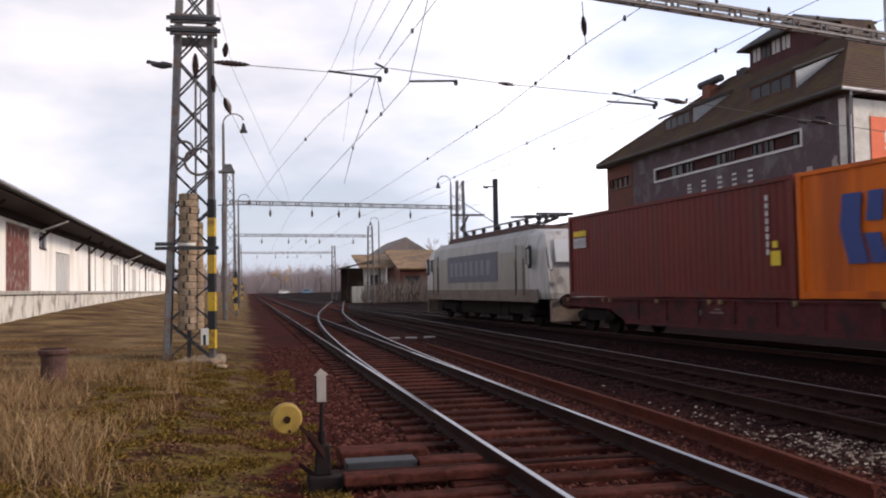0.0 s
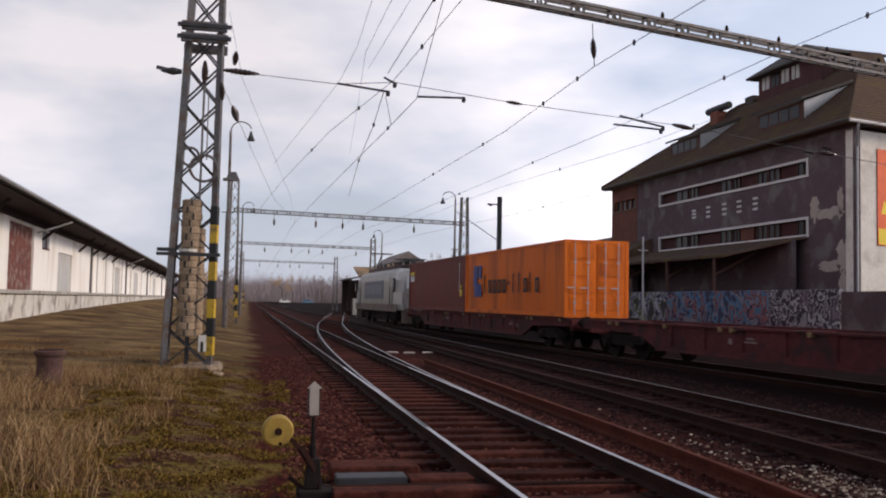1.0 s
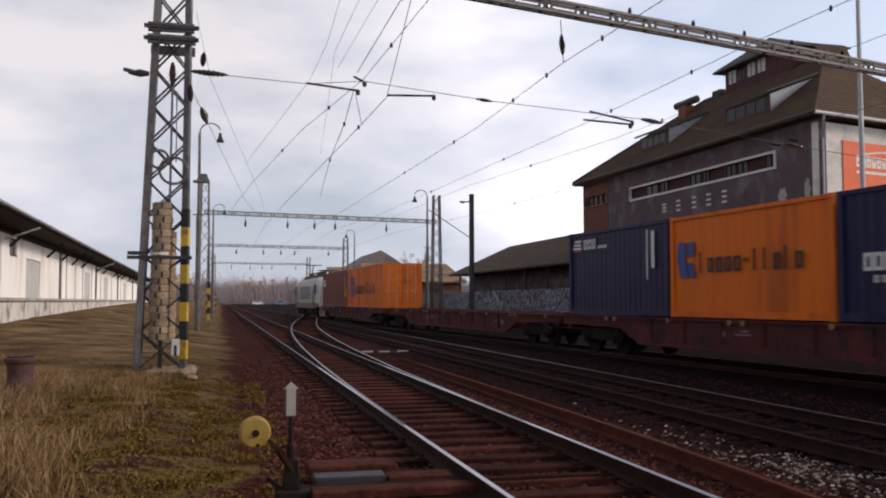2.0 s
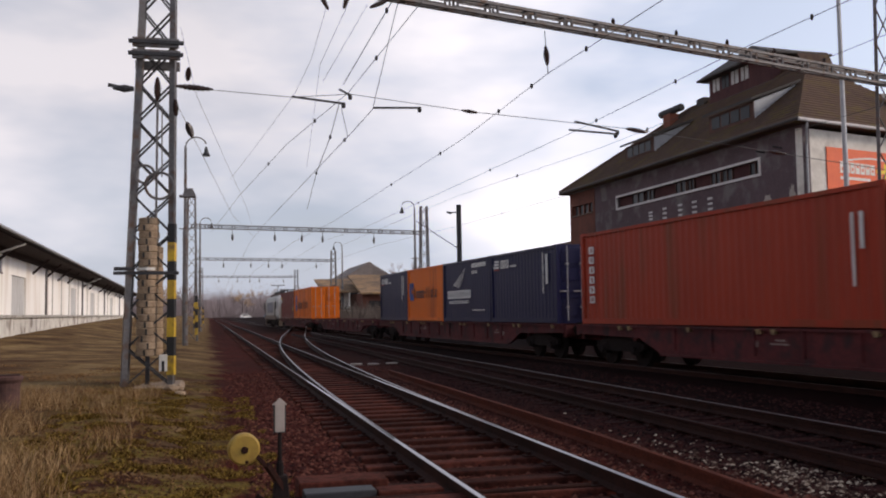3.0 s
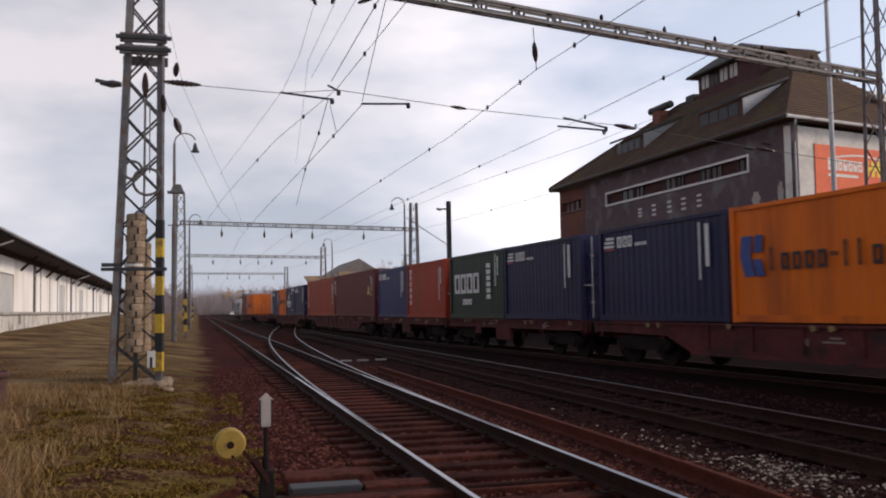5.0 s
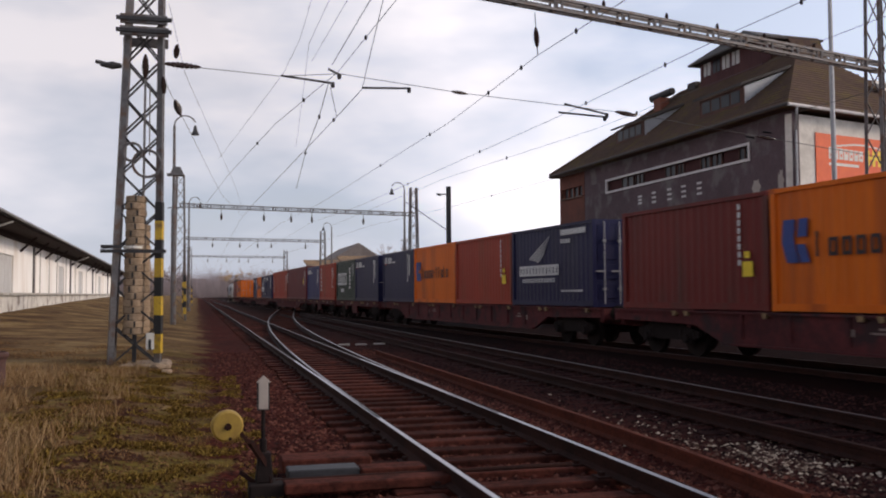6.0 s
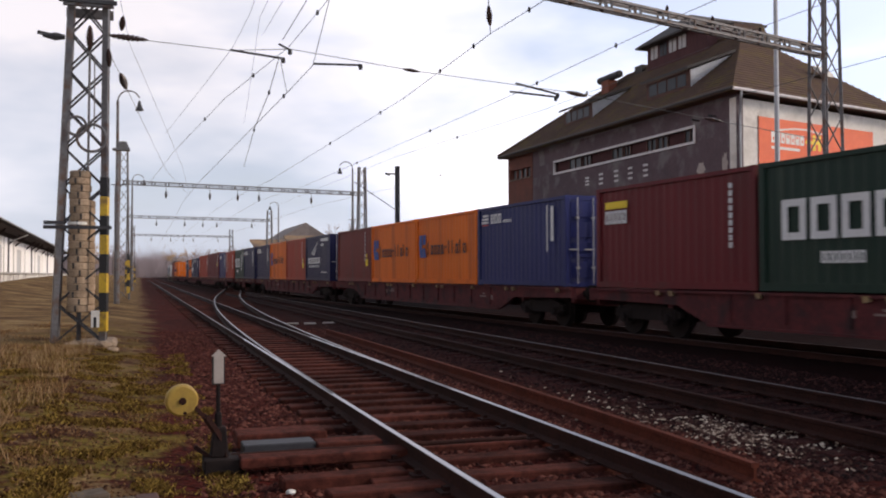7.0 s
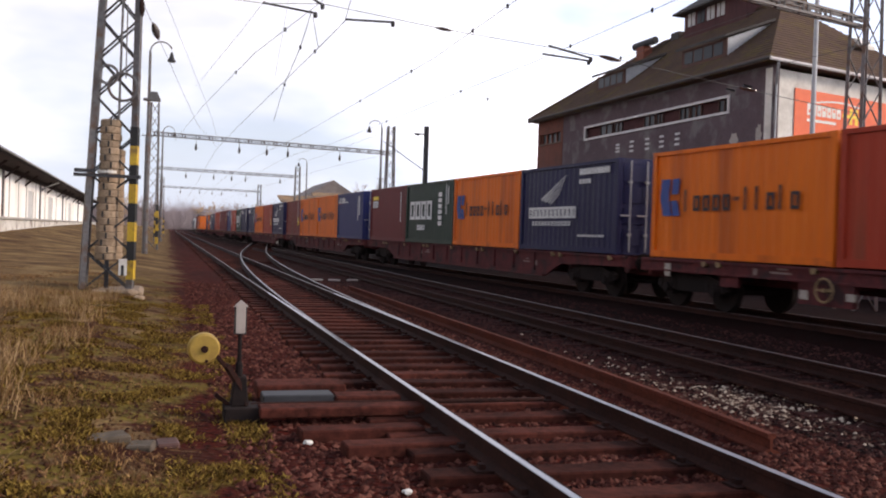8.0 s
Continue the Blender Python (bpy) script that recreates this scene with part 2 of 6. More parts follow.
CONT = {
    "red": mat("brown_red_container", (0.18, 0.024, 0.020), (0.125, 0.017, 0.015), 0.55, grain=6, blot=0.5, c=(0.10, 0.03, 0.025), streak=True, spec=0.22),
    "darkred": mat("wine_red_container", (0.145, 0.015, 0.020), (0.105, 0.012, 0.016), 0.55, grain=6, blot=0.5, c=(0.10, 0.024, 0.025), streak=True, spec=0.22),
    "orange": mat("orange_container", (0.76, 0.165, 0.009), (0.64, 0.13, 0.008), 0.55, grain=6, blot=0.5, c=(0.46, 0.095, 0.014), streak=True, spec=0.22),
    "rustorange": mat("orange_red_container", (0.38, 0.044, 0.019), (0.30, 0.034, 0.016), 0.55, grain=6, blot=0.5, c=(0.22, 0.05, 0.024), streak=True, spec=0.22),
    "navy": mat("navy_container", (0.012, 0.013, 0.062), (0.009, 0.010, 0.045), 0.5, grain=6, blot=0.5, c=(0.02, 0.02, 0.055), streak=True, spec=0.22),
    "blue": mat("blue_container", (0.017, 0.024, 0.125), (0.013, 0.019, 0.09), 0.5, grain=6, blot=0.5, c=(0.03, 0.035, 0.10), streak=True, spec=0.22),
    "green": mat("dark_green_container", (0.013, 0.036, 0.026), (0.010, 0.027, 0.020), 0.5, grain=6, blot=0.5, c=(0.025, 0.045, 0.032), streak=True, spec=0.22),
}


# ---- mesh tools ----
class Shape:
    """Vertices and faces gathered piece by piece."""

    def __init__(self):
        self.v, self.f = [], []

    def add(self, verts, faces):
        k = len(self.v)
        self.v += [tuple(p) for p in verts]
        self.f += [tuple(i + k for i in q) for q in faces]
        return self

    def box(self, x0, x1, y0, y1, z0, z1, m=None):
        pts = [(x, y, z) for z in (z0, z1) for x, y in ((x0, y0), (x1, y0), (x1, y1), (x0, y1))]
        if m is not None:
            pts = [m @ Vector(p) for p in pts]
        return self.add(pts, [(0, 3, 2, 1), (4, 5, 6, 7), (0, 1, 5, 4), (1, 2, 6, 5), (2, 3, 7, 6), (3, 0, 4, 7)])

    def bar(self, a, b, w, d=None, sides=4):
        """A straight bar of square, flat or round section from a to b."""
        a, b = Vector(a), Vector(b)
        t = (b - a).normalized()
        u = t.cross(Vector((0, 0, 1)))
        u = u.normalized() if u.length > 1e-4 else Vector((1, 0, 0))
        w2 = (d or w) / 2
        q = t.cross(u)
        ring = [(math.cos((i + 0.5) * math.tau / sides), math.sin((i + 0.5) * math.tau / sides)) for i in range(sides)]
        k = 1.414 if sides == 4 else 1.0
        pts = [p + u * (c * k * w / 2) + q * (s * k * w2) for p in (a, b) for c, s in ring]
        n = sides
        return self.add(pts, [(i, (i + 1) % n, n + (i + 1) % n, n + i) for i in range(n)] + [tuple(range(n))[::-1], tuple(range(n, 2 * n))])

    def lathe(self, rows, base=(0, 0, 0), axis="z", n=16):
        """rows: (radius, height) from bottom to top."""
        pts = []
        for r, z in rows:
            for i in range(n):
                a = math.tau * i / n
                p = (r * math.cos(a), r * math.sin(a), z)
                if axis == "x":
                    p = (z, p[0], p[1])
                elif axis == "y":
                    p = (p[0], z, p[1])
                pts.append((p[0] + base[0], p[1] + base[1], p[2] + base[2]))
        fc = [(j * n + i, j * n + (i + 1) % n, (j + 1) * n + (i + 1) % n, (j + 1) * n + i) for j in range(len(rows) - 1) for i in range(n)]
        return self.add(pts, fc + [tuple(range(n))[::-1], tuple(range((len(rows) - 1) * n, len(rows) * n))])

    def tube(self, path, r, n=6, closed=False):
        """A round bar bent along path, in one piece."""
        path = [Vector(p) for p in path]
        k = len(path)
        pts = []
        flat = (path[1] - path[0]).cross(path[k // 2] - path[0]).normalized()
        for i, p in enumerate(path):
            t = (path[(i + 1) % k] - path[i - 1]) if closed else (path[min(i + 1, k - 1)] - path[max(i - 1, 0)])
            u = t.normalized().cross(flat)
            pts += [p + u * (r * math.cos(math.tau * j / n)) + flat * (r * math.sin(math.tau * j / n)) for j in range(n)]
        fc = [(i * n + j, i * n + (j + 1) % n, ((i + 1) % k) * n + (j + 1) % n, ((i + 1) % k) * n + j) for i in range(k if closed else k - 1) for j in range(n)]
        return self.add(pts, fc if closed else fc + [tuple(range(n))[::-1], tuple(range((k - 1) * n, k * n))])

    def sweep(self, path, section):
        """section: (side, up) points swept along path, kept upright."""
        pts, n = [], len(section)
        path = [Vector(p) for p in path]
        for i, p in enumerate(path):
            t = path[min(i + 1, len(path) - 1)] - path[max(i - 1, 0)]
            s = Vector((t.y, -t.x, 0)).normalized()
            pts += [p + s * a + Vector((0, 0, b)) for a, b in section]
        fc = [(j * n + i, (j + 1) * n + i, (j + 1) * n + (i + 1) % n, j * n + (i + 1) % n) for j in range(len(path) - 1) for i in range(n)]
        return self.add(pts, fc + [tuple(range(n)), tuple(range((len(path) - 1) * n, len(path) * n))[::-1]])

    def prism(self, outline, y0, y1, axis="y"):
        """A flat outline (a, z) given thickness along an axis."""
        n = len(outline)
        put = (lambda a, z, d: (a, d, z)) if axis == "y" else (lambda a, z, d: (d, a, z))
        pts = [put(a, z, d) for d in (y0, y1) for a, z in outline]
        return self.add(pts, [tuple(range(n)), tuple(range(n, 2 * n))[::-1]] + [(i, n + i, n + (i + 1) % n, (i + 1) % n) for i in range(n)])

    def mesh(self, name, bevel=0.0):
        me = bpy.data.meshes.new(name)
        me.from_pydata(self.v, [], self.f)
        bm = bmesh.new()
        bm.from_mesh(me)
        bmesh.ops.recalc_face_normals(bm, faces=bm.faces)
        if bevel:
            bmesh.ops.bevel(bm, geom=bm.edges[:], offset=bevel, segments=1, affect="EDGES", clamp_overlap=True)
        bm.to_mesh(me)
        bm.free()
        return me


def part(name, shape, material, parent=None, label="", bevel=0.0, m=None):
    """ONE mesh object; shape is a Shape or a finished mesh that alike parts share."""
    me = shape.mesh(name, bevel) if isinstance(shape, Shape) else shape
    if not me.materials:
        me.materials.append(material)
    ob = new(name, me)
    if me.materials[0] != material:
        ob.material_slots[0].link = "OBJECT"
        ob.material_slots[0].material = material
    if parent is not None:
        ob.parent = parent
    if m is not None:
        ob.matrix_basis = m
    if label:
        ob["label"] = label
    return ob


def thing(name, label, category, m=None, group="", kind=""):
    ob = tagged(new(name), label, category, group, kind)
    ob.empty_display_size = 0.3
    if m is not None:
        ob.matrix_basis = m
    return ob


# ---- plan of the tracks ----
def train_x(y):
    """The middle of the train's track, which swings in to the left."""
    return 7.02 + 7.2 * math.exp(-y / 82.0)


def branch_x(y):
    """The middle of the branch that leaves the near track at the switch."""
    if y < 8:
        return 2.92
    if y < 68:
        return 2.92 + 0.00087 * (y - 8) ** 2
    k = 2.92 + 0.00087 * 3600 + 0.1044 * (y - 68)
    return k


TRAIN_Z = -0.10
YS = np.concatenate([np.arange(-160, 460, 1.0)])
XS = np.array([train_x(max(y, -30)) - (0.11 * (y + 30) if y < -30 else 0) for y in YS])
SS = np.concatenate([[0], np.cumsum(np.hypot(np.diff(XS), np.diff(YS)))])
S_HEAD = float(np.interp(29.8, YS, SS))
SPEED = 24.8


def on_track(s):
    return float(np.interp(s, SS, XS)), float(np.interp(s, SS, YS))


def train_pose(front, back, t, z):
    """The pose of a rigid vehicle whose ends lie front and back metres behind the first load's face; its length runs along local y."""
    s0 = S_HEAD + SPEED * t + float(np.interp(t, (0.0, 0.5, 1.0, 1.5, 3.0), (0.5, 0.65, 0.65, 0.45, 0.0)))
    xa, ya = on_track(s0 - front)
    xb, yb = on_track(s0 - back)
    return pose((xa + xb) / 2, (ya + yb) / 2, z, 0, 0, -math.degrees(math.atan2(xa - xb, ya - yb)))


MOVING = []          # (thing, front, back, height)


# ---- ground ----
def ground_material():
    """Rusty ballast between the tracks, brown and mossy turf beside them, with a ragged edge."""
    m = bpy.data.materials.new("ground")
    m.use_nodes = True
    n, l = m.node_tree.nodes, m.node_tree.links
    bs = n["Principled BSDF"]
    bs.inputs["Roughness"].default_value = 0.95
    bs.inputs["Specular IOR Level"].default_value = 0.05
    tc, sep = n.new("ShaderNodeTexCoord"), n.new("ShaderNodeSeparateXYZ")
    l.new(tc.outputs["Object"], sep.inputs[0])

    def tex(scale, detail=6):
        t = n.new("ShaderNodeTexNoise")
        t.inputs["Scale"].default_value, t.inputs["Detail"].default_value, t.inputs["Roughness"].default_value = scale, detail, 0.68
        l.new(tc.outputs["Object"], t.inputs["Vector"])
        return t.outputs["Fac"]

    def ramp_of(fac, stops):
        r = n.new("ShaderNodeValToRGB")
        while len(r.color_ramp.elements) < len(stops):
            r.color_ramp.elements.new(0.5)
        for e, (p, c) in zip(r.color_ramp.elements, stops):
            e.position, e.color = p, (*c, 1)
        l.new(fac, r.inputs[0])
        return r.outputs[0]

    def blend(fac, a, b, kind="MIX"):
        x = n.new("ShaderNodeMixRGB")
        x.blend_type = kind
        for sock, val in ((0, fac), (1, a), (2, b)):
            if isinstance(val, float):
                x.inputs[sock].default_value = val
            else:
                l.new(val, x.inputs[sock])
        return x.outputs[0]

    vor = n.new("ShaderNodeTexVoronoi")
    vor.inputs["Scale"].default_value = 16
    l.new(tc.outputs["Object"], vor.inputs["Vector"])
    stones = ramp_of(vor.outputs["Distance"], [(0.0, (0.066, 0.017, 0.012)), (0.5, (0.037, 0.0095, 0.007)), (0.9, (0.008, 0.0025, 0.002))])
    tone = ramp_of(tex(0.35), [(0.35, (0.55, 0.52, 0.55)), (0.5, (0.95, 0.85, 0.82)), (0.66, (1.25, 1.0, 0.95))])
    ballast = blend(1.0, stones, tone, "MULTIPLY")
    oil_shade = n.new("ShaderNodeMapRange")            # the main tracks are blackened by oil and brake dust, the train's by painted shade too
    oil_shade.inputs["From Min"].default_value, oil_shade.inputs["From Max"].default_value = 4.4, 10.0
    l.new(sep.outputs[0], oil_shade.inputs["Value"])
    # The last stop paints the shade beneath the train into the ballast.
    ballast = blend(1.0, ballast, ramp_of(oil_shade.outputs[0], [(0.0, (1.4, 1.08, 1.02)), (0.38, (0.56, 0.45, 0.52)), (0.85, (0.26, 0.22, 0.26))]), "MULTIPLY")
    turf = ramp_of(tex(0.45, 4), [(0.36, (0.075, 0.04, 0.022)), (0.47, (0.14, 0.085, 0.042)), (0.56, (0.20, 0.13, 0.062)), (0.68, (0.29, 0.20, 0.10))])
    moss = ramp_of(tex(0.8, 8), [(0.45, (0, 0, 0)), (0.52, (1, 1, 1))])
    green = ramp_of(tex(7.0), [(0.35, (0.05, 0.03, 0.011)), (0.62, (0.17, 0.125, 0.026))])
    verge = n.new("ShaderNodeMapRange")          # moss keeps to the damp strip by the track
    verge.inputs["From Min"].default_value, verge.inputs["From Max"].default_value = -3.2, -1.4
    l.new(sep.outputs[0], verge.inputs["Value"])
    soil = n.new("ShaderNodeRGB")
    soil.outputs[0].default_value = (0.045, 0.015, 0.010, 1)
    bare = ramp_of(tex(1.4, 7), [(0.47, (0, 0, 0)), (0.53, (1, 1, 1))])
    near = n.new("ShaderNodeMapRange")           # and gives way to trodden dry earth farther along
    near.inputs["From Min"].default_value, near.inputs["From Max"].default_value = 15.0, 34.0
    near.inputs["To Min"].default_value, near.inputs["To Max"].default_value = 1.0, 0.12
    l.new(sep.outputs[1], near.inputs["Value"])
    damp = n.new("ShaderNodeMath")
    damp.operation = "MULTIPLY"
    l.new(verge.outputs[0], damp.inputs[0])
    l.new(near.outputs[0], damp.inputs[1])
    turf = blend(blend(1.0, bare, damp.outputs[0], "MULTIPLY"), turf, soil.outputs[0])
    turf = blend(blend(1.0, moss, damp.outputs[0], "MULTIPLY"), turf, green)
    turf = blend(0.5, turf, ramp_of(tex(9.0), [(0.3, (0.45, 0.42, 0.4)), (0.7, (1.25, 1.25, 1.2))]), "MULTIPLY")
    edge = n.new("ShaderNodeMath")
    edge.operation = "MULTIPLY_ADD"
    edge.inputs[1].default_value = 4.0
    l.new(tex(0.9, 8), edge.inputs[0])
    l.new(sep.outputs[0], edge.inputs[2])
    mask = n.new("ShaderNodeMapRange")
    mask.inputs["From Min"].default_value, mask.inputs["From Max"].default_value = 2.0, 2.35
    l.new(edge.outputs[0], mask.inputs["Value"])
    l.new(blend(mask.outputs[0], turf, ballast), bs.inputs["Base Color"])
    bp = n.new("ShaderNodeBump")
    bp.inputs["Strength"].default_value, bp.inputs["Distance"].default_value = 0.6, 0.03
    l.new(vor.outputs["Distance"], bp.inputs["Height"])
    l.new(bp.outputs[0], bs.inputs["Normal"])
    return m


M_GROUND = ground_material()
M_OILED = mat("oil_soaked_sleeper", (0.040, 0.013, 0.011), (0.014, 0.005, 0.005), 0.95, grain=14, blot=2, bump=0.5, rnd=0.4, spec=0.05)


def ground_z(x, y):
    left = max(0.0, min(1.0, (0.3 - x) / 1.2))
    z = -0.225 + 0.155 * left + 0.035 * max(0.0, min(9.5, -x - 0.5))
    bank = min(1.0, max(0.0, (-x - 4.0) / 6.0))          # the verge climbs along the platform
    z += float(np.interp(y, (38, 56, 100, 150), (0.0, 0.30, 0.70, 1.0))) * bank * bank * (3 - 2 * bank)
    if x < 0.6:
        z += 0.05 * noise.noise(Vector((x * 0.5, y * 0.5, 0))) * left
    return z


def build_ground():
    xs = [-3000, -600, -150, -60, -30] + list(np.arange(-16, 20.1, 0.5)) + [24, 30, 45, 80, 200, 700, 3000]
    ys = [-3000, -500, -100, -40, -20, -10, -5, 0] + list(np.arange(1, 60, 0.75)) + list(np.arange(60, 160, 4.0)) + [180, 220, 300, 450, 800, 1500, 3500]
    v = [(x, y, ground_z(x, y)) for y in ys for x in xs]
    n = len(xs)
    f = [(j * n + i, j * n + i + 1, (j + 1) * n + i + 1, (j + 1) * n + i) for j in range(len(ys) - 1) for i in range(n - 1)]
    me = bpy.data.meshes.new("ground")
    me.from_pydata(v, [], f)
    me.materials.append(M_GROUND)
    for p in me.polygons:
        p.use_smooth = True
    tagged(new("ground", me), "dark rusty ballast and dry mossy turf", "ground", kind="structure")


build_ground()
RAIL = [(-0.07, -0.16), (0.07, -0.16), (0.07, -0.145), (0.012, -0.12), (0.012, -0.045), (0.036, -0.035), (0.036, -0.004), (-0.036, -0.004), (-0.036, -0.035), (-0.012, -0.045), (-0.012, -0.12), (-0.07, -0.145)]
HEAD = [(-0.034, -0.006), (0.018, -0.006), (0.014, 0.0), (-0.030, 0.0)]


def track(label, line, y0, y1, z, top, spacing=0.62, sleepers=(0, 0), rails=(1, 1), dy=1.5, width=2.5, worn_to=None, sunk=0.165, wood=None):
    t = thing("railway_track", label, "track", kind="structure")
    ys = list(np.arange(y0, y1, dy)) + [y1]
    for side, on in zip((-0.753, 0.753), rails):
        if on:
            pts = []
            for y in ys:
                sl = (line(y + 0.1) - line(y - 0.1)) / 0.2
                pts.append((line(y) + side, y - side * sl, z))
            rail = part("rail", Shape().sweep(pts, RAIL), M_RAIL, t)
            t0 = top[side > 0] if isinstance(top, tuple) else top
            k = len(pts) if worn_to is None else sum(1 for p in pts if p[1] < worn_to)
            part("rail_head", Shape().sweep(pts[:k], HEAD), t0, rail, "worn running surface")
            if k < len(pts):
                part("rail_head", Shape().sweep(pts[k - 1:], HEAD), M_DULL, rail, "dull running surface")
    me = Shape().box(-width / 2, width / 2, -0.12, 0.12, -0.14, 0.0).mesh("sleeper", 0.012)
    plate = Shape()
    for s in (-0.753, 0.753):
        plate.box(s - 0.17, s + 0.17, -0.08, 0.08, 0.0, 0.016)
        plate.box(s - 0.13, s - 0.085, -0.03, 0.03, 0.016, 0.05).box(s + 0.085, s + 0.13, -0.03, 0.03, 0.016, 0.05)
    pm = plate.mesh("rail_fastening")
    rnd = random.Random(int(z * 100) + int(y0) + 5)
    y = sleepers[0]
    while y < sleepers[1]:
        sl = math.degrees(math.atan((line(y + 0.5) - line(y - 0.5))))
        m = pose(line(y) + rnd.uniform(-0.04, 0.04), y + rnd.uniform(-0.03, 0.03), z - sunk + rnd.uniform(-0.006, 0.004), rnd.uniform(-1, 1), rnd.uniform(-0.4, 0.4), -sl + rnd.uniform(-1, 1))
        s = part("sleeper", me, wood or M_SLEEPER, t, m=m)
        if y < 40:
            part("rail_fastening", pm, M_RAIL, s)
        y += spacing
    return t


def straight(x):
    return lambda y: x


# near track with the switch, the branch, the second track and the train's track
near = track("straight rusty track with worn wooden sleepers", straight(2.92), -6, 600, 0, M_BRIGHT, sleepers=(1.5, 110), worn_to=22)
track("branch rails curving away from the switch", branch_x, 11, 118, 0, M_WORN, sleepers=(46, 112))
track("dark second track beside the spare rail", straight(7.1), -6, 74, -0.02, (M_RAIL, M_DULL), sleepers=(2, 60), sunk=0.192, wood=M_OILED)
track("track under the goods train, curving in from the building", lambda y: train_x(max(y, -30)), -30, 330, TRAIN_Z, M_DULL, sleepers=(8, 90))

# spare rail lying beside the near track
spare = thing("spare_rail", "red-rusted spare rail lying on the ballast", "rail")
SPARE = [(4.56 + 0.24 * (1 - math.exp(-(y - 6.2) / 3.0)), y, -0.06) for y in np.arange(6.2, 25.3, 0.9)]
part("rail_body", Shape().sweep(SPARE, RAIL), M_RUST_RAIL, spare)
part("rail_head", Shape().sweep(SPARE, HEAD), M_RUST_RAIL, spare)


# ---- goods train ----
def corrugated(length, height, pitch, depth):
    """A trapezoidal side sheet in the plane x = 0, its ribs standing out along -x."""
    n = int(length / pitch)
    p = length / n
    prof = []
    for i in range(n):
        y = -length / 2 + i * p
        prof += [(y, 0), (y + p * 0.32, 0), (y + p * 0.45, depth), (y + p * 0.87, depth)]
    prof.append((length / 2, 0))
    s = Shape()
    k = len(prof)
    s.add([(d, y, z) for z in (0, height) for y, d in prof], [(i, i + 1, k + i + 1, k + i) for i in range(k - 1)])
    return s


MESH = {}


def shared(key, make, bevel=0.0):
    if key not in MESH:
        MESH[key] = make().mesh(key[0] if isinstance(key, tuple) else key, bevel)
    return MESH[key]


def letters(spec, x):
    """Plain bars for lettering: spec rows of (y0, y1, z0, z1) on the face x."""
    s = Shape()
    for y0, y1, z0, z1 in spec:
        s.box(x - 0.006, x + 0.004, y0, y1, z0, z1)
    return s


def glyph(row, x):
    """A plain hollow block in the place of a letter."""
    y0, y1, z0, z1 = row
    if y1 - y0 < 0.07:
        return letters([row], x)
    w, h = min(0.3 * (y1 - y0), 0.16), min(0.2 * (z1 - z0), 0.14)
    rows = [(y1 - w, y1, z0, z1), (y0, y0 + w, z0, z1)]
    rows += [(y0 + w * 1.05, y1 - w * 1.05, z1 - h, z1), (y0 + w * 1.05, y1 - w * 1.05, z0, z0 + h)]
    return letters(rows, x)


def word(n, y, z, w, h, gap=0.42, tall=()):
    """n letter bars that run from y towards -y (to the viewer's right), as wide as w in all."""
    p = w / n
    rows = []
    for i in range(n):
        a, top, low = y - i * p, z + h * (1.0 if i in tall or not tall else 0.72), z
        rows.append((a - p * (1 - gap), a, low, top))
    return rows


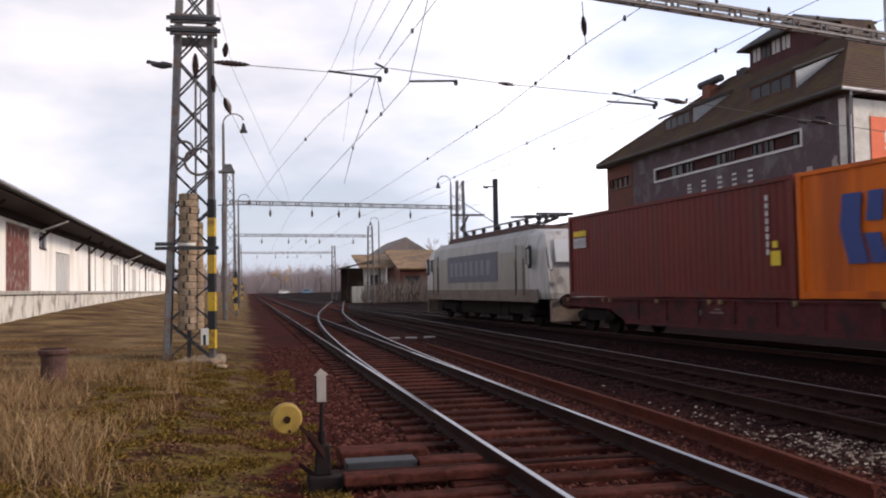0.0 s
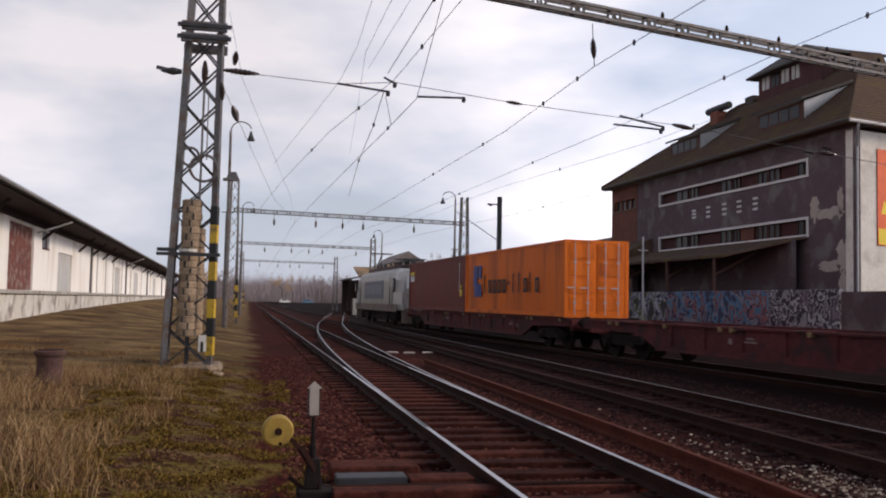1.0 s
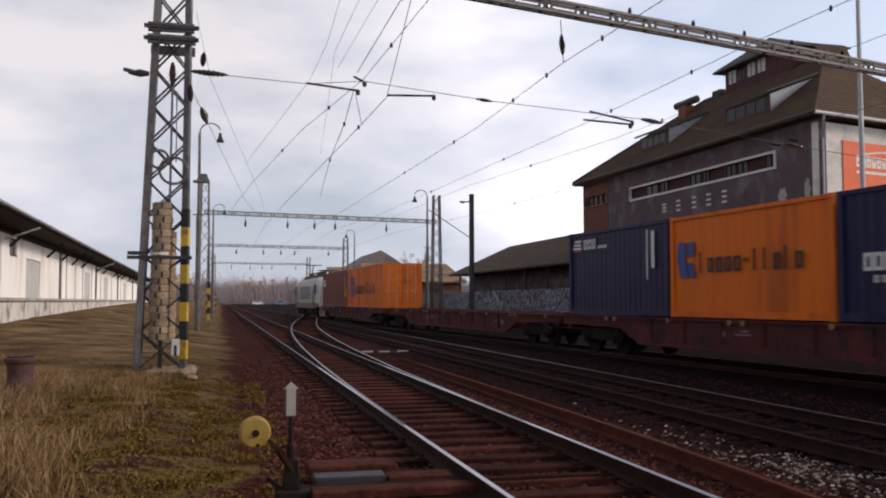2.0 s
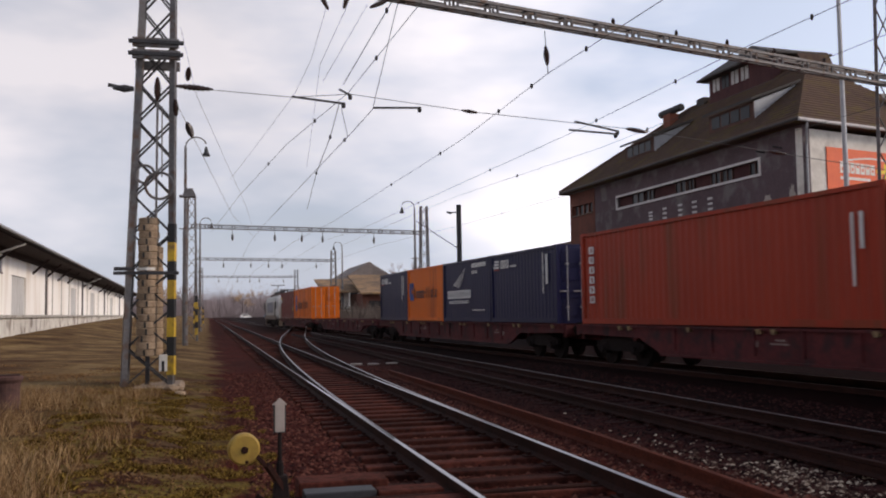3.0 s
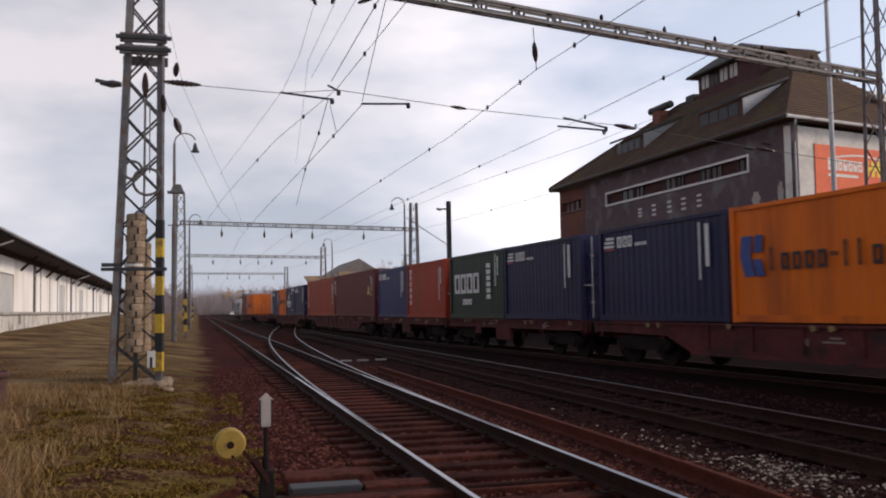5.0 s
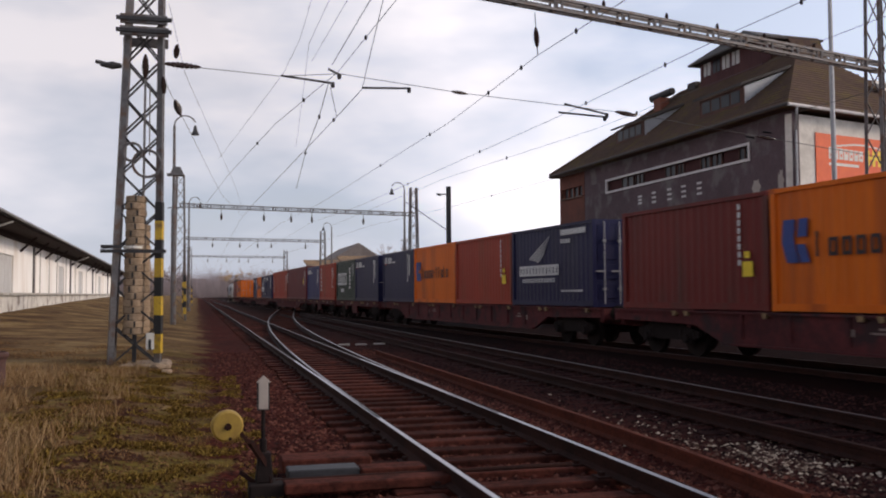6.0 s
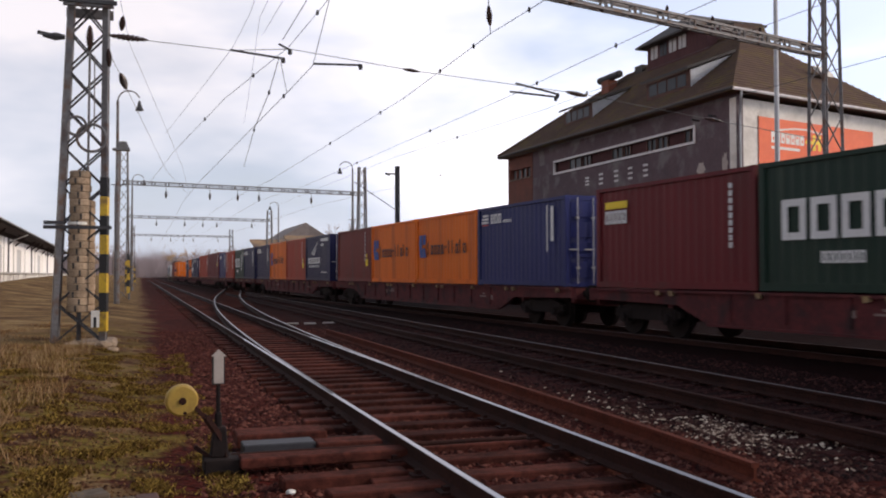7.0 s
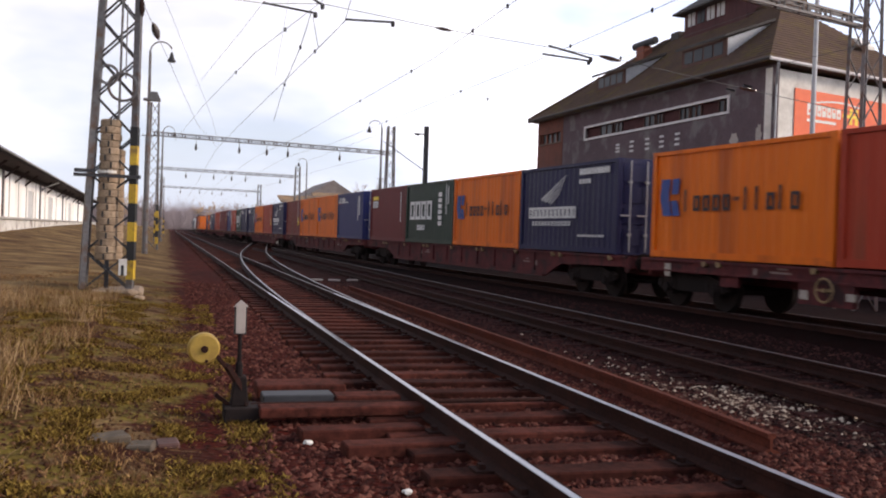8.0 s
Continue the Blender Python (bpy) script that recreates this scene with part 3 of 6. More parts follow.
def container(colour, length, label, marks=()):
    H = 2.72 if length > 10 else 2.56
    W, L = 2.438, length
    col = CONT[colour]
    t = thing("shipping_container", label, "container", group="containers on the train")
    key = round(L, 2)
    for sx, rz in ((-1, 0), (1, 180)):
        part("side_panel", shared(("side_panel", key), lambda: corrugated(L - 0.24, H - 0.24, 0.278, 0.013)), col, t, m=pose(sx * (W / 2 - 0.045), 0, 0.15, 0, 0, rz))
    part("front_panel", shared(("front_panel", key), lambda: corrugated(W - 0.24, H - 0.24, 0.25, 0.04)), col, t, m=pose(0, L / 2 - 0.05, 0.15, 0, 0, -90))
    part("roof", shared(("roof", key), lambda: Shape().box(-W / 2 + 0.03, W / 2 - 0.03, -L / 2 + 0.05, L / 2 - 0.05, H - 0.05, H - 0.02)), col, t)
    part("floor", shared(("floor", key), lambda: Shape().box(-W / 2 + 0.06, W / 2 - 0.06, -L / 2 + 0.05, L / 2 - 0.05, 0.05, 0.14)), M_BOGIE, t)
    post = shared(("corner_post", key), lambda: Shape().box(-0.07, 0.07, -0.08, 0.08, 0, H), 0.012)
    cast = shared("corner_casting", lambda: Shape().box(-0.085, 0.085, -0.09, 0.09, 0, 0.12), 0.012)
    for sx in (-1, 1):
        for sy in (-1, 1):
            part("corner_post", post, col, t, m=pose(sx * (W / 2 - 0.07), sy * (L / 2 - 0.08), 0))
            for z in (0, H - 0.118):
                part("corner_casting", cast, col, t, m=pose(sx * (W / 2 - 0.083), sy * (L / 2 - 0.088), z))
        part("bottom_rail", shared(("bottom_rail", key), lambda: Shape().box(-0.03, 0.03, -L / 2 + 0.1, L / 2 - 0.1, 0.02, 0.17)), col, t, m=pose(sx * (W / 2 - 0.03), 0, 0))
        part("top_rail", shared(("top_rail", key), lambda: Shape().box(-0.03, 0.03, -L / 2 + 0.1, L / 2 - 0.1, H - 0.10, H - 0.01)), col, t, m=pose(sx * (W / 2 - 0.03), 0, 0))
    # doors at the rear end
    for sx in (-1, 1):
        d = part("door", shared(("door", key), lambda: Shape().box(-0.56, 0.56, -0.03, 0.03, 0.14, H - 0.13), 0.006), col, t, m=pose(sx * 0.575, -L / 2 + 0.05, 0))
        for k in range(4):
            part("door_panel", shared(("door_panel", key), lambda: Shape().box(-0.48, 0.48, -0.055, -0.028, 0, (H - 0.3) / 4 - 0.14), 0.006), col, d, m=pose(0, 0, 0.25 + k * (H - 0.3) / 4))
        for k in (-0.28, 0.22):
            rod = part("lock_rod", shared(("lock_rod", key), lambda: Shape().bar((0, -0.10, 0.08), (0, -0.10, H - 0.06), 0.035, sides=6).box(-0.05, 0.05, -0.12, -0.05, 0.5, 0.56).box(-0.05, 0.05, -0.12, -0.05, 1.9, 1.96).box(-0.28, 0.02, -0.125, -0.10, 1.02, 1.06)), M_ZINC, d, m=pose(k, 0, 0))
    part("door_sill", shared(("door_sill", key), lambda: Shape().box(-W / 2 + 0.14, W / 2 - 0.14, -L / 2 + 0.01, -L / 2 + 0.1, 0.0, 0.14)), col, t)
    part("door_header", shared(("door_header", key), lambda: Shape().box(-W / 2 + 0.14, W / 2 - 0.14, -L / 2 + 0.01, -L / 2 + 0.1, H - 0.13, H)), col, t)
    for name, rows, m in marks:
        for row in rows:
            x = -W / 2 - 0.002
            part(name, slanted([row], x) if name == "wing_blade" else glyph(row, x) if "letter" in name else letters([row], x), m, t)
    return t


def slanted(rows, x):
    """Plain slanting blades: (outer y, outer z, inner y, inner z, width)."""
    s = Shape()
    for ya, za, yb, zb, w in rows:
        s.prism([(ya, za), (yb, zb), (yb, zb + w), (ya, za + w * 0.35)], x - 0.006, x + 0.004, axis="x")
    return s


def lloyd(L):
    y = L / 2 - (0.11 * L if L > 10 else 0.36)
    z0, z1 = (0.72, 2.12) if L > 10 else (1.0, 1.88)
    d = z1 - z0
    n = 12
    emblem = []
    for i in range(n):
        u = (i + 0.5) / n
        za = z0 + d * i / n
        a = y - d * 0.12 + d * 0.24 * (0.5 - abs(u - 0.5)) + d * 0.10 * (u - 0.5)
        emblem.append((a - d * 0.40, a, za, za + d / n))
        if u < 0.42 or u > 0.6:
            b = a - d * 0.46 - d * 0.06 * (u > 0.5)
            emblem.append((b - d * 0.30, b, za, za + d / n))
    p, w = (0.64, 0.40) if L > 10 else (0.355, 0.235)
    a = y - d * 1.12
    h = d * 0.56
    rows = []
    for i, k in enumerate("Ioooo-IIoIo"):
        if k == "-":
            rows.append((a - p * i - w * 0.8, a - p * i, z0 + d * 0.36, z0 + d * 0.45))
        elif k == "I":
            rows.append((a - p * i - w * 0.3, a - p * i, z0 + d * 0.12, z0 + d * 0.12 + h))
        else:
            rows.append((a - p * i - w, a - p * i, z0 + d * 0.12, z0 + d * 0.12 + h * 0.72))
    return [("emblem_bar", emblem, M_LOGOBLUE), ("letter", rows, M_LOGODARK)]


def nyk(L):
    y = L / 2 - 0.35
    return [("emblem_bar", [(y - 0.55, y - 0.06 * i, 2.02 + 0.11 * i, 2.09 + 0.11 * i) for i in range(3)], M_LOGOWHITE),
            ("emblem_stripe", [(y - 0.55, y - 0.05, 1.95, 1.985)], M_LOGORED),
            ("letter", word(3, y - 0.75, 2.0, 0.85, 0.3, 0.25) + word(6, y - 1.7, 2.0, 0.6, 0.09), M_LOGOWHITE),
            ("number_mark", [(-L / 2 + 1.05, -L / 2 + 1.11, 1.0, 2.35), (-L / 2 + 0.7, -L / 2 + 0.85, 1.3, 2.3)], M_LOGOWHITE)]


def logistics(L):
    y = L / 2 - 0.8
    wing = [(y - 2.35 + 0.10 * i, 2.22 - 0.13 * i, y - 0.75 - 0.16 * i, 1.52 - 0.03 * i, 0.05) for i in range(5)]
    return [("wing_blade", wing, M_LOGOWHITE),
            ("letter", word(12, y + 0.1, 0.98, 3.1, 0.34, 0.12) + word(12, y - 0.15, 0.76, 2.6, 0.13, 0.4), M_LOGOWHITE),
            ("number_mark", word(10, -L / 2 + 2.1, 2.2, 1.7, 0.17, 0.25) + word(4, -L / 2 + 2.1, 1.95, 0.7, 0.13) + word(9, -L / 2 + 2.1, 0.45, 1.5, 0.06), M_LOGOWHITE)]


def uasc(L):
    y = L / 2 - 0.65
    return [("letter", word(4, y, 1.0, 3.0, 0.78, 0.16), M_LOGOWHITE), ("small_letter", word(7, y - 1.0, 0.55, 1.05, 0.22, 0.2), M_LOGOWHITE),
            ("notice_panel", upright(6, -L / 2 + 1.7, 0.75, 0.4, 1.4), M_LOGOWHITE), ("number_mark", [(-L / 2 + 0.75, -L / 2 + 0.81, 1.2, 2.4), (-L / 2 + 0.5, -L / 2 + 0.58, 1.6, 2.3)], M_LOGOWHITE)]


def upright(n, y, z, w, h):
    p = h / n
    return [(y - w, y, z + i * p, z + i * p + p * 0.72) for i in range(n)]


def beacon(L):
    y = L / 2 - 0.45
    return [("notice_panel", [(y - 1.0, y, 2.0, 2.18)], M_PYELLOW), ("letter", word(5, y, 1.62, 1.0, 0.33, 0.2), M_LOGOWHITE),
            ("number_mark", upright(9, -L / 2 + 0.8, 0.9, 0.09, 1.4), M_LOGOWHITE)]


def triton(L):
    return [("letter", upright(6, L / 2 - 0.55, 0.62, 0.3, 1.75), M_LOGOWHITE), ("number_mark", [(-L / 2 + 0.8, -L / 2 + 0.86, 0.8, 2.2), (-L / 2 + 0.55, -L / 2 + 0.64, 1.5, 2.2)], M_LOGOWHITE)]


def tex(L):
    return [("letter", upright(3, L / 2 - 0.3, 1.45, 0.3, 1.0), M_LOGOWHITE), ("number_mark", upright(7, -L / 2 + 0.95, 1.2, 0.08, 1.2) + upright(4, -L / 2 + 0.6, 1.5, 0.08, 0.8), M_LOGOWHITE),
            ("warning_plate", [(-L / 2 + 1.35, -L / 2 + 1.75, 1.28, 1.5), (-L / 2 + 1.42, -L / 2 + 1.62, 1.55, 1.72)], M_PYELLOW)]


def plainred(L):
    return [("number_mark", upright(8, -L / 2 + 1.0, 1.0, 0.08, 1.4), M_LOGOWHITE), ("warning_plate", [(-L / 2 + 0.5, -L / 2 + 0.85, 0.75, 1.08), (-L / 2 + 0.6, -L / 2 + 0.78, 1.15, 1.3)], M_PYELLOW)]


def headred(L):
    return plainred(L) + beacon(L)[:2]


def wagon(length, label):
    """A flat container wagon: fish-bellied side sills, cross members, spigots, end sills with buffers and two bogies."""
    t = thing("flat_wagon", label, "railway wagon", group="wagons of the goods train")
    L = length
    key = round(L, 2)

    def sill():
        s = Shape()
        if L < 14:
            a = L / 2 - 0.15
            s.box(-0.05, 0.05, -a, a, 0.86, 1.12).box(-0.12, 0.02, -a, a, 1.08, 1.14).box(-0.10, 0.02, -a, a, 0.84, 0.88)
            return s.box(-0.05, 0.06, -0.5, 0.9, 0.42, 0.86).box(-0.03, 0.04, a - 3.6, a - 3.0, 0.6, 0.86)
        a, b = L / 2 - 0.15, L / 2 - 4.4
        b = min(b, L / 2 - 3.2)
        s.prism([(-a, 1.12), (a, 1.12), (a, 0.86), (b + 0.6, 0.80), (b - 0.5, 0.40), (-b + 0.5, 0.40), (-b - 0.6, 0.80), (-a, 0.86)], -0.05, 0.05, axis="x")
        s.box(-0.12, 0.02, -a, a, 1.08, 1.14)
        s.box(-0.12, 0.02, -b + 0.5, b - 0.5, 0.38, 0.43)
        n = int(L / 1.55)
        for i in range(n):
            y = -L / 2 + (i + 0.5) * L / n
            if abs(y) < b - 0.6:
                s.box(-0.10, 0.0, y - 0.04, y + 0.04, 0.53, 1.08)
        return s
    for sx in (-1, 1):
        part("side_sill", shared(("side_sill", key), sill), M_WAGON, t, m=pose(sx * 1.18, 0, 0, 0, 0, 0 if sx < 0 else 180))
        for k in range(int(L / 3.05) + 1):
            y = -L / 2 + 0.9 + k * 3.03
            if y < L / 2 - 0.5:
                part("container_spigot", shared("container_spigot", lambda: Shape().prism([(-0.09, 0.0), (0.07, 0.0), (0.03, -0.12), (-0.08, -0.10)], -0.04, 0.04, axis="x")), M_SPIGOT, t, m=pose(sx * 1.28, y + (0.35 if k % 2 else 0), 1.12))
                if k % 2:
                    part("container_spigot", MESH["container_spigot"], M_SPIGOT, t, m=pose(sx * 1.28, y - 0.15, 1.12))
        for yy, ya, yb, za, zb in ((L * 0.14, -0.7, -0.1, -0.02, 0.02), (L * 0.14, -0.6, -0.3, 0.06, 0.1), (L * 0.14, 0.3, 0.42, -0.08, 0.06), (-L * 0.24, -0.7, -0.2, -0.04, 0.0), (-L * 0.24, -0.6, -0.4, 0.05, 0.09), (-L * 0.3, 0.3, 0.5, -0.12, 0.03)):
            part("inscription", Shape().box(-0.004, 0.004, ya, yb, za, zb), M_FADED, t, "faded white marking", m=pose(sx * 1.234, yy, 0.8 if L > 14 else 0.98))
    cross = shared(("cross_member", key), lambda: Shape().box(-1.13, 1.13, -0.09, 0.09, 0.72, 1.10))
    n = int(L / 3)
    for i in range(n + 1):
        part("cross_member", cross, M_WAGON, t, m=pose(0, -L / 2 + 0.3 + i * (L - 0.6) / n, 0))
    part("centre_sill", shared(("centre_sill", key), lambda: Shape().box(-0.22, 0.22, -L / 2 + 0.1, L / 2 - 0.1, 0.62, 1.05)), M_WAGON, t)
    for sy in (-1, 1):
        e = part("end_sill", shared("end_sill", lambda: Shape().box(-1.2, 1.2, -0.1, 0.1, 0.82, 1.12)), M_WAGON, t, m=pose(0, sy * (L / 2 - 0.1), 0))
        for sx in (-0.875, 0.875):
            part("buffer", shared("buffer", lambda: Shape().lathe([(0.10, 0), (0.10, 0.32), (0.07, 0.33), (0.07, 0.5), (0.23, 0.51), (0.22, 0.55)], axis="y", n=14)), M_BOGIE, e, m=pose(sx, 0, 0.98, 0, 0, 0 if sy > 0 else 180))
        bg = part("bogie", shared("bogie_frame", bogie_frame), M_BOGIE, t, m=pose(0, sy * (L / 2 - (2.35 if L > 18 else 1.9)), 0))
        for y in (-0.9, 0.9):
            part("wheelset", shared("wheelset", wheelset), M_BOGIE, bg, m=pose(0, y, 0.46))
    return t


def bogie_frame():
    s = Shape()
    for sx in (-1, 1):
        x = sx * 1.0
        s.prism([(-1.35, 0.62), (-0.6, 0.80), (0.6, 0.80), (1.35, 0.62), (1.35, 0.48), (0.5, 0.40), (-0.5, 0.40), (-1.35, 0.48)], x - 0.06, x + 0.06, axis="x")
        for y in (-0.9, 0.9):
            s.box(x - 0.09, x + 0.09, y - 0.17, y + 0.17, 0.32, 0.62)
            s.lathe([(0.11, -0.06), (0.11, 0.06)], (x + sx * 0.1, y, 0.46), "x", 10)
            for d in (-0.27, 0.27):
                s.lathe([(0.08, 0.42), (0.08, 0.68)], (x + sx * 0.02, y + d, 0), "z", 8)
    return s.box(-1.0, 1.0, -0.22, 0.22, 0.5, 0.82)


def wheelset():
    s = Shape().bar((-0.95, 0, 0), (0.95, 0, 0), 0.16, sides=10)
    for sx in (-1, 1):
        s.lathe([(0.10, -0.07), (0.40, -0.06), (0.46, -0.065), (0.46, 0.05), (0.49, 0.052), (0.49, 0.075), (0.40, 0.07), (0.10, 0.06)] if sx < 0 else [(0.10, -0.06), (0.40, -0.07), (0.49, -0.075), (0.49, -0.052), (0.46, -0.05), (0.46, 0.065), (0.40, 0.06), (0.10, 0.07)], (sx * 0.753, 0, 0), "x", 24)
    return s


E20, E40 = 6.058, 12.192
RED, ORANGE, NAVY = "plain brown-red steel container with white number marks", "orange steel container with a blue emblem and dark lettering", "navy blue steel container with white lettering"
CONSIST = [
    (-0.75, 25.15, "brown flat wagon carrying two long containers", [(0, E40, "red", "long brown-red container with a yellow warning plate", headred), (12.27, E40, "orange", "long orange container with a blue emblem and ribbed doors", lloyd)]),
    (26.1, 50.6, "empty brown flat wagon", []),
    (51.0, 76.6, "brown flat wagon carrying four short containers", [(51.5, E20, "navy", NAVY, nyk), (57.64, E20, "orange", ORANGE, lloyd), (63.78, E20, "navy", "navy container with a white winged emblem", logistics), (69.92, E20, "navy", NAVY, nyk)]),
    (77.3, 102.6, "brown flat wagon carrying two long red containers", [(77.75, E40, "rustorange", "long orange-red container with upright white lettering", triton), (90.02, E40, "darkred", "long wine-red container with a yellow warning plate", tex)]),
    (102.9, 115.15, "short brown flat wagon with two containers", [(103.0, E20, "blue", "blue steel container with white lettering", nyk), (109.1, E20, "rustorange", "orange-red container with upright white lettering", triton)]),
    (115.7, 128.3, "short brown flat wagon with two containers", [(115.85, E20, "green", "dark green container with large white lettering", uasc), (122.0, E20, "navy", NAVY, nyk)]),
    (128.8, 154.3, "brown flat wagon carrying four short containers", [(129.2, E20, "navy", NAVY, nyk), (135.34, E20, "orange", ORANGE, lloyd), (141.48, E20, "rustorange", "plain orange-red steel container", plainred), (147.62, E20, "navy", "navy container with a white winged emblem", logistics)]),
    (154.9, 180.4, "brown flat wagon carrying four short containers", [(155.4, E20, "red", RED, plainred), (161.54, E20, "orange", ORANGE, lloyd), (167.68, E20, "orange", ORANGE, lloyd), (173.82, E20, "blue", "blue steel container with white lettering", nyk)]),
    (181.1, 206.7, "brown flat wagon carrying four short containers", [(181.5, E20, "darkred", "wine-red container with a yellow and white sign", beacon), (187.64, E20, "green", "dark green container with large white lettering", uasc), (193.78, E20, "orange", ORANGE, lloyd), (199.92, E20, "navy", "navy container with a white winged emblem", logistics)]),
    (207.2, 220.2, "brown flat wagon with a handbrake wheel and white marks", [(207.6, E20, "orange", ORANGE, lloyd), (213.74, E20, "rustorange", "plain orange-red steel container", plainred)]),
]
for front, back, label, loads in CONSIST:
    w = wagon(back - front, label)
    if "handbrake" in label:
        ring = Shape().tube([(-1.36, 0.22 * math.cos(math.tau * k / 18), 0.22 * math.sin(math.tau * k / 18)) for k in range(18)], 0.022, 6, True)
        part("handbrake_wheel", ring, M_SPIGOT, w, "dull yellow handwheel", m=pose(0, 0.1, 0.72))
        part("handbrake_spoke", Shape().bar((-1.36, -0.21, 0), (-1.36, 0.21, 0), 0.03), M_SPIGOT, w, m=pose(0, 0.1, 0.72))
        part("handbrake_shaft", Shape().bar((-1.2, 0, 0), (-1.38, 0, 0), 0.07), M_SPIGOT, w, m=pose(0, 0.1, 0.72))
        for y, z, h in ((5.3, 0.88, 0.15), (0.75, 0.60, 0.09), (-0.45, 0.62, 0.07)):
            part("notice_plate", Shape().box(-1.25, -1.235, y - 0.11, y + 0.11, z - h, z + h), M_PATCH, w, "small white plate")
    MOVING.append((w, front, back, TRAIN_Z))
    for start, length, colour, text, art in loads:
        c = container(colour, length, text, art(length))
        MOVING.append((c, start, start + length, TRAIN_Z + 1.155))


def locomotive():
    t = thing("electric_locomotive", "grimy silver electric locomotive with a blue-grey side panel", "locomotive")
    L = 18.6
    a = L / 2
    # body: an upright section swept between two raked cab fronts
    sec = [(-1.45, 1.05), (1.45, 1.05), (1.49, 1.3), (1.49, 2.9), (1.36, 3.45), (1.05, 3.72), (-1.05, 3.72), (-1.36, 3.45), (-1.49, 2.9), (-1.49, 1.3)]
    body = Shape()
    n = len(sec)
    pts = []
    for i, y in enumerate((-a + 2.3, a - 2.3)):
        pts += [(x, y, z) for x, z in sec]
    body.add(pts, [(i, (i + 1) % n, n + (i + 1) % n, n + i) for i in range(n)] + [tuple(range(n)), tuple(range(n, 2 * n))])
    part("body", body, M_SILVER, t)
    for sy in (-1, 1):
        cab = Shape()
        rows = []
        for f, (dy0, dy1, sc) in enumerate(((2.3, 2.3, 1.0), (0.0, 0.0, 0.90))):
            for x, z in sec:
                if f == 0:
                    y = a - 2.3
                    rows.append((x, y, z))
                else:
                    y = a - 0.15 - max(0, z - 2.05) * 0.52 - max(0, 1.4 - z) * 0.2
                    rows.append((x * 0.88, y, min(z, 3.55)))
        rows = [(x, sy * y, z) for x, y, z in rows]
        cab.add(rows, [(i, (i + 1) % n, n + (i + 1) % n, n + i) for i in range(n)] + [tuple(range(n)), tuple(range(n, 2 * n))])
        c = part("cab", cab, M_LOCOWHITE, t, "pale cab end", bevel=0.03)
        ws = Shape().add([(-1.02, sy * (a - 0.13 - 0.52 * 0.35), 2.40), (1.02, sy * (a - 0.13 - 0.52 * 0.35), 2.40), (0.92, sy * (a - 0.13 - 0.52 * 1.2), 3.25), (-0.92, sy * (a - 0.13 - 0.52 * 1.2), 3.25),
                          (-1.02, sy * (a - 0.2 - 0.52 * 0.35), 2.40), (1.02, sy * (a - 0.2 - 0.52 * 0.35), 2.40), (0.92, sy * (a - 0.2 - 0.52 * 1.2), 3.25), (-0.92, sy * (a - 0.2 - 0.52 * 1.2), 3.25)],
                         [(0, 1, 2, 3), (4, 5, 6, 7), (0, 1, 5, 4), (1, 2, 6, 5), (2, 3, 7, 6), (3, 0, 4, 7)])
        part("windscreen", ws, M_WINDSCREEN, c)
        for sx in (-1, 1):
            part("headlight", Shape().lathe([(0.12, -0.02), (0.12, 0.05)], (sx * 0.95, 0, 1.75), "y", 12), M_ZINC, c, m=pose(0, sy * (a - 0.15), 0))
            part("side_window", Shape().box(-0.012, 0.012, -0.22, 0.22, 2.35, 3.0), M_GLASS, c, m=pose(sx * 1.487, sy * (a - 2.0), 0), bevel=0.004)
            mirror = part("mirror", Shape().box(-0.05, 0.05, -0.13, 0.13, 2.2, 3.05), M_BLACK, c, "black rear-view mirror", m=pose(sx * 1.58, sy * (a - 1.55), 0), bevel=0.03)
            part("mirror_glass", Shape().box(-0.07, 0.07, -0.08, 0.08, 2.35, 2.9), M_ZINC, mirror)
            part("door_joint", Shape().box(-0.014, 0.014, -0.02, 0.02, 1.1, 3.15), M_BLACK, c, m=pose(sx * 1.489, sy * (a - 3.3), 0))
            part("front_pillar", Shape().bar((sx * 1.24, sy * (a - 0.25), 2.1), (sx * 1.16, sy * (a - 0.92), 3.4), 0.1), M_LOCOWHITE, c)
            part("cab_door", Shape().box(-0.012, 0.012, -0.38, 0.38, 1.15, 3.1), M_SILVER, c, m=pose(sx * 1.487, sy * (a - 2.85), 0), bevel=0.004)
            hr = Shape().bar((0, -0.46, 1.2), (0, -0.46, 2.6), 0.035, sides=6).bar((0, 0.46, 1.2), (0, 0.46, 2.6), 0.035, sides=6)
            part("handrail", hr, M_DARKSTEEL, c, m=pose(sx * 1.53, sy * (a - 2.85), 0))
        part("skirt", Shape().box(-1.3, 1.3, -0.08, 0.08, 0.25, 1.02), M_LOCODIRT, t, m=pose(0, sy * (a - 0.25), 0), bevel=0.02)
        for sx in (-0.875, 0.875):
            part("buffer", MESH["buffer"], M_BOGIE, t, m=pose(sx, sy * (a - 0.2), 1.02, 0, 0, 0 if sy > 0 else 180))
        bg = part("bogie", Shape().box(-1.2, 1.2, -1.9, 1.9, 0.45, 0.85).box(-1.28, 1.28, -1.7, -0.9, 0.35, 0.7).box(-1.28, 1.28, 0.9, 1.7, 0.35, 0.7), M_BOGIE, t, m=pose(0, sy * 5.2, 0), bevel=0.03)
        for y in (-1.3, 1.3):
            part("wheelset", shared("loco_wheelset", lambda: wheelset()), M_BOGIE, bg, m=pose(0, y, 0.6) @ Matrix.Diagonal((1, 1.3, 1.3, 1)))
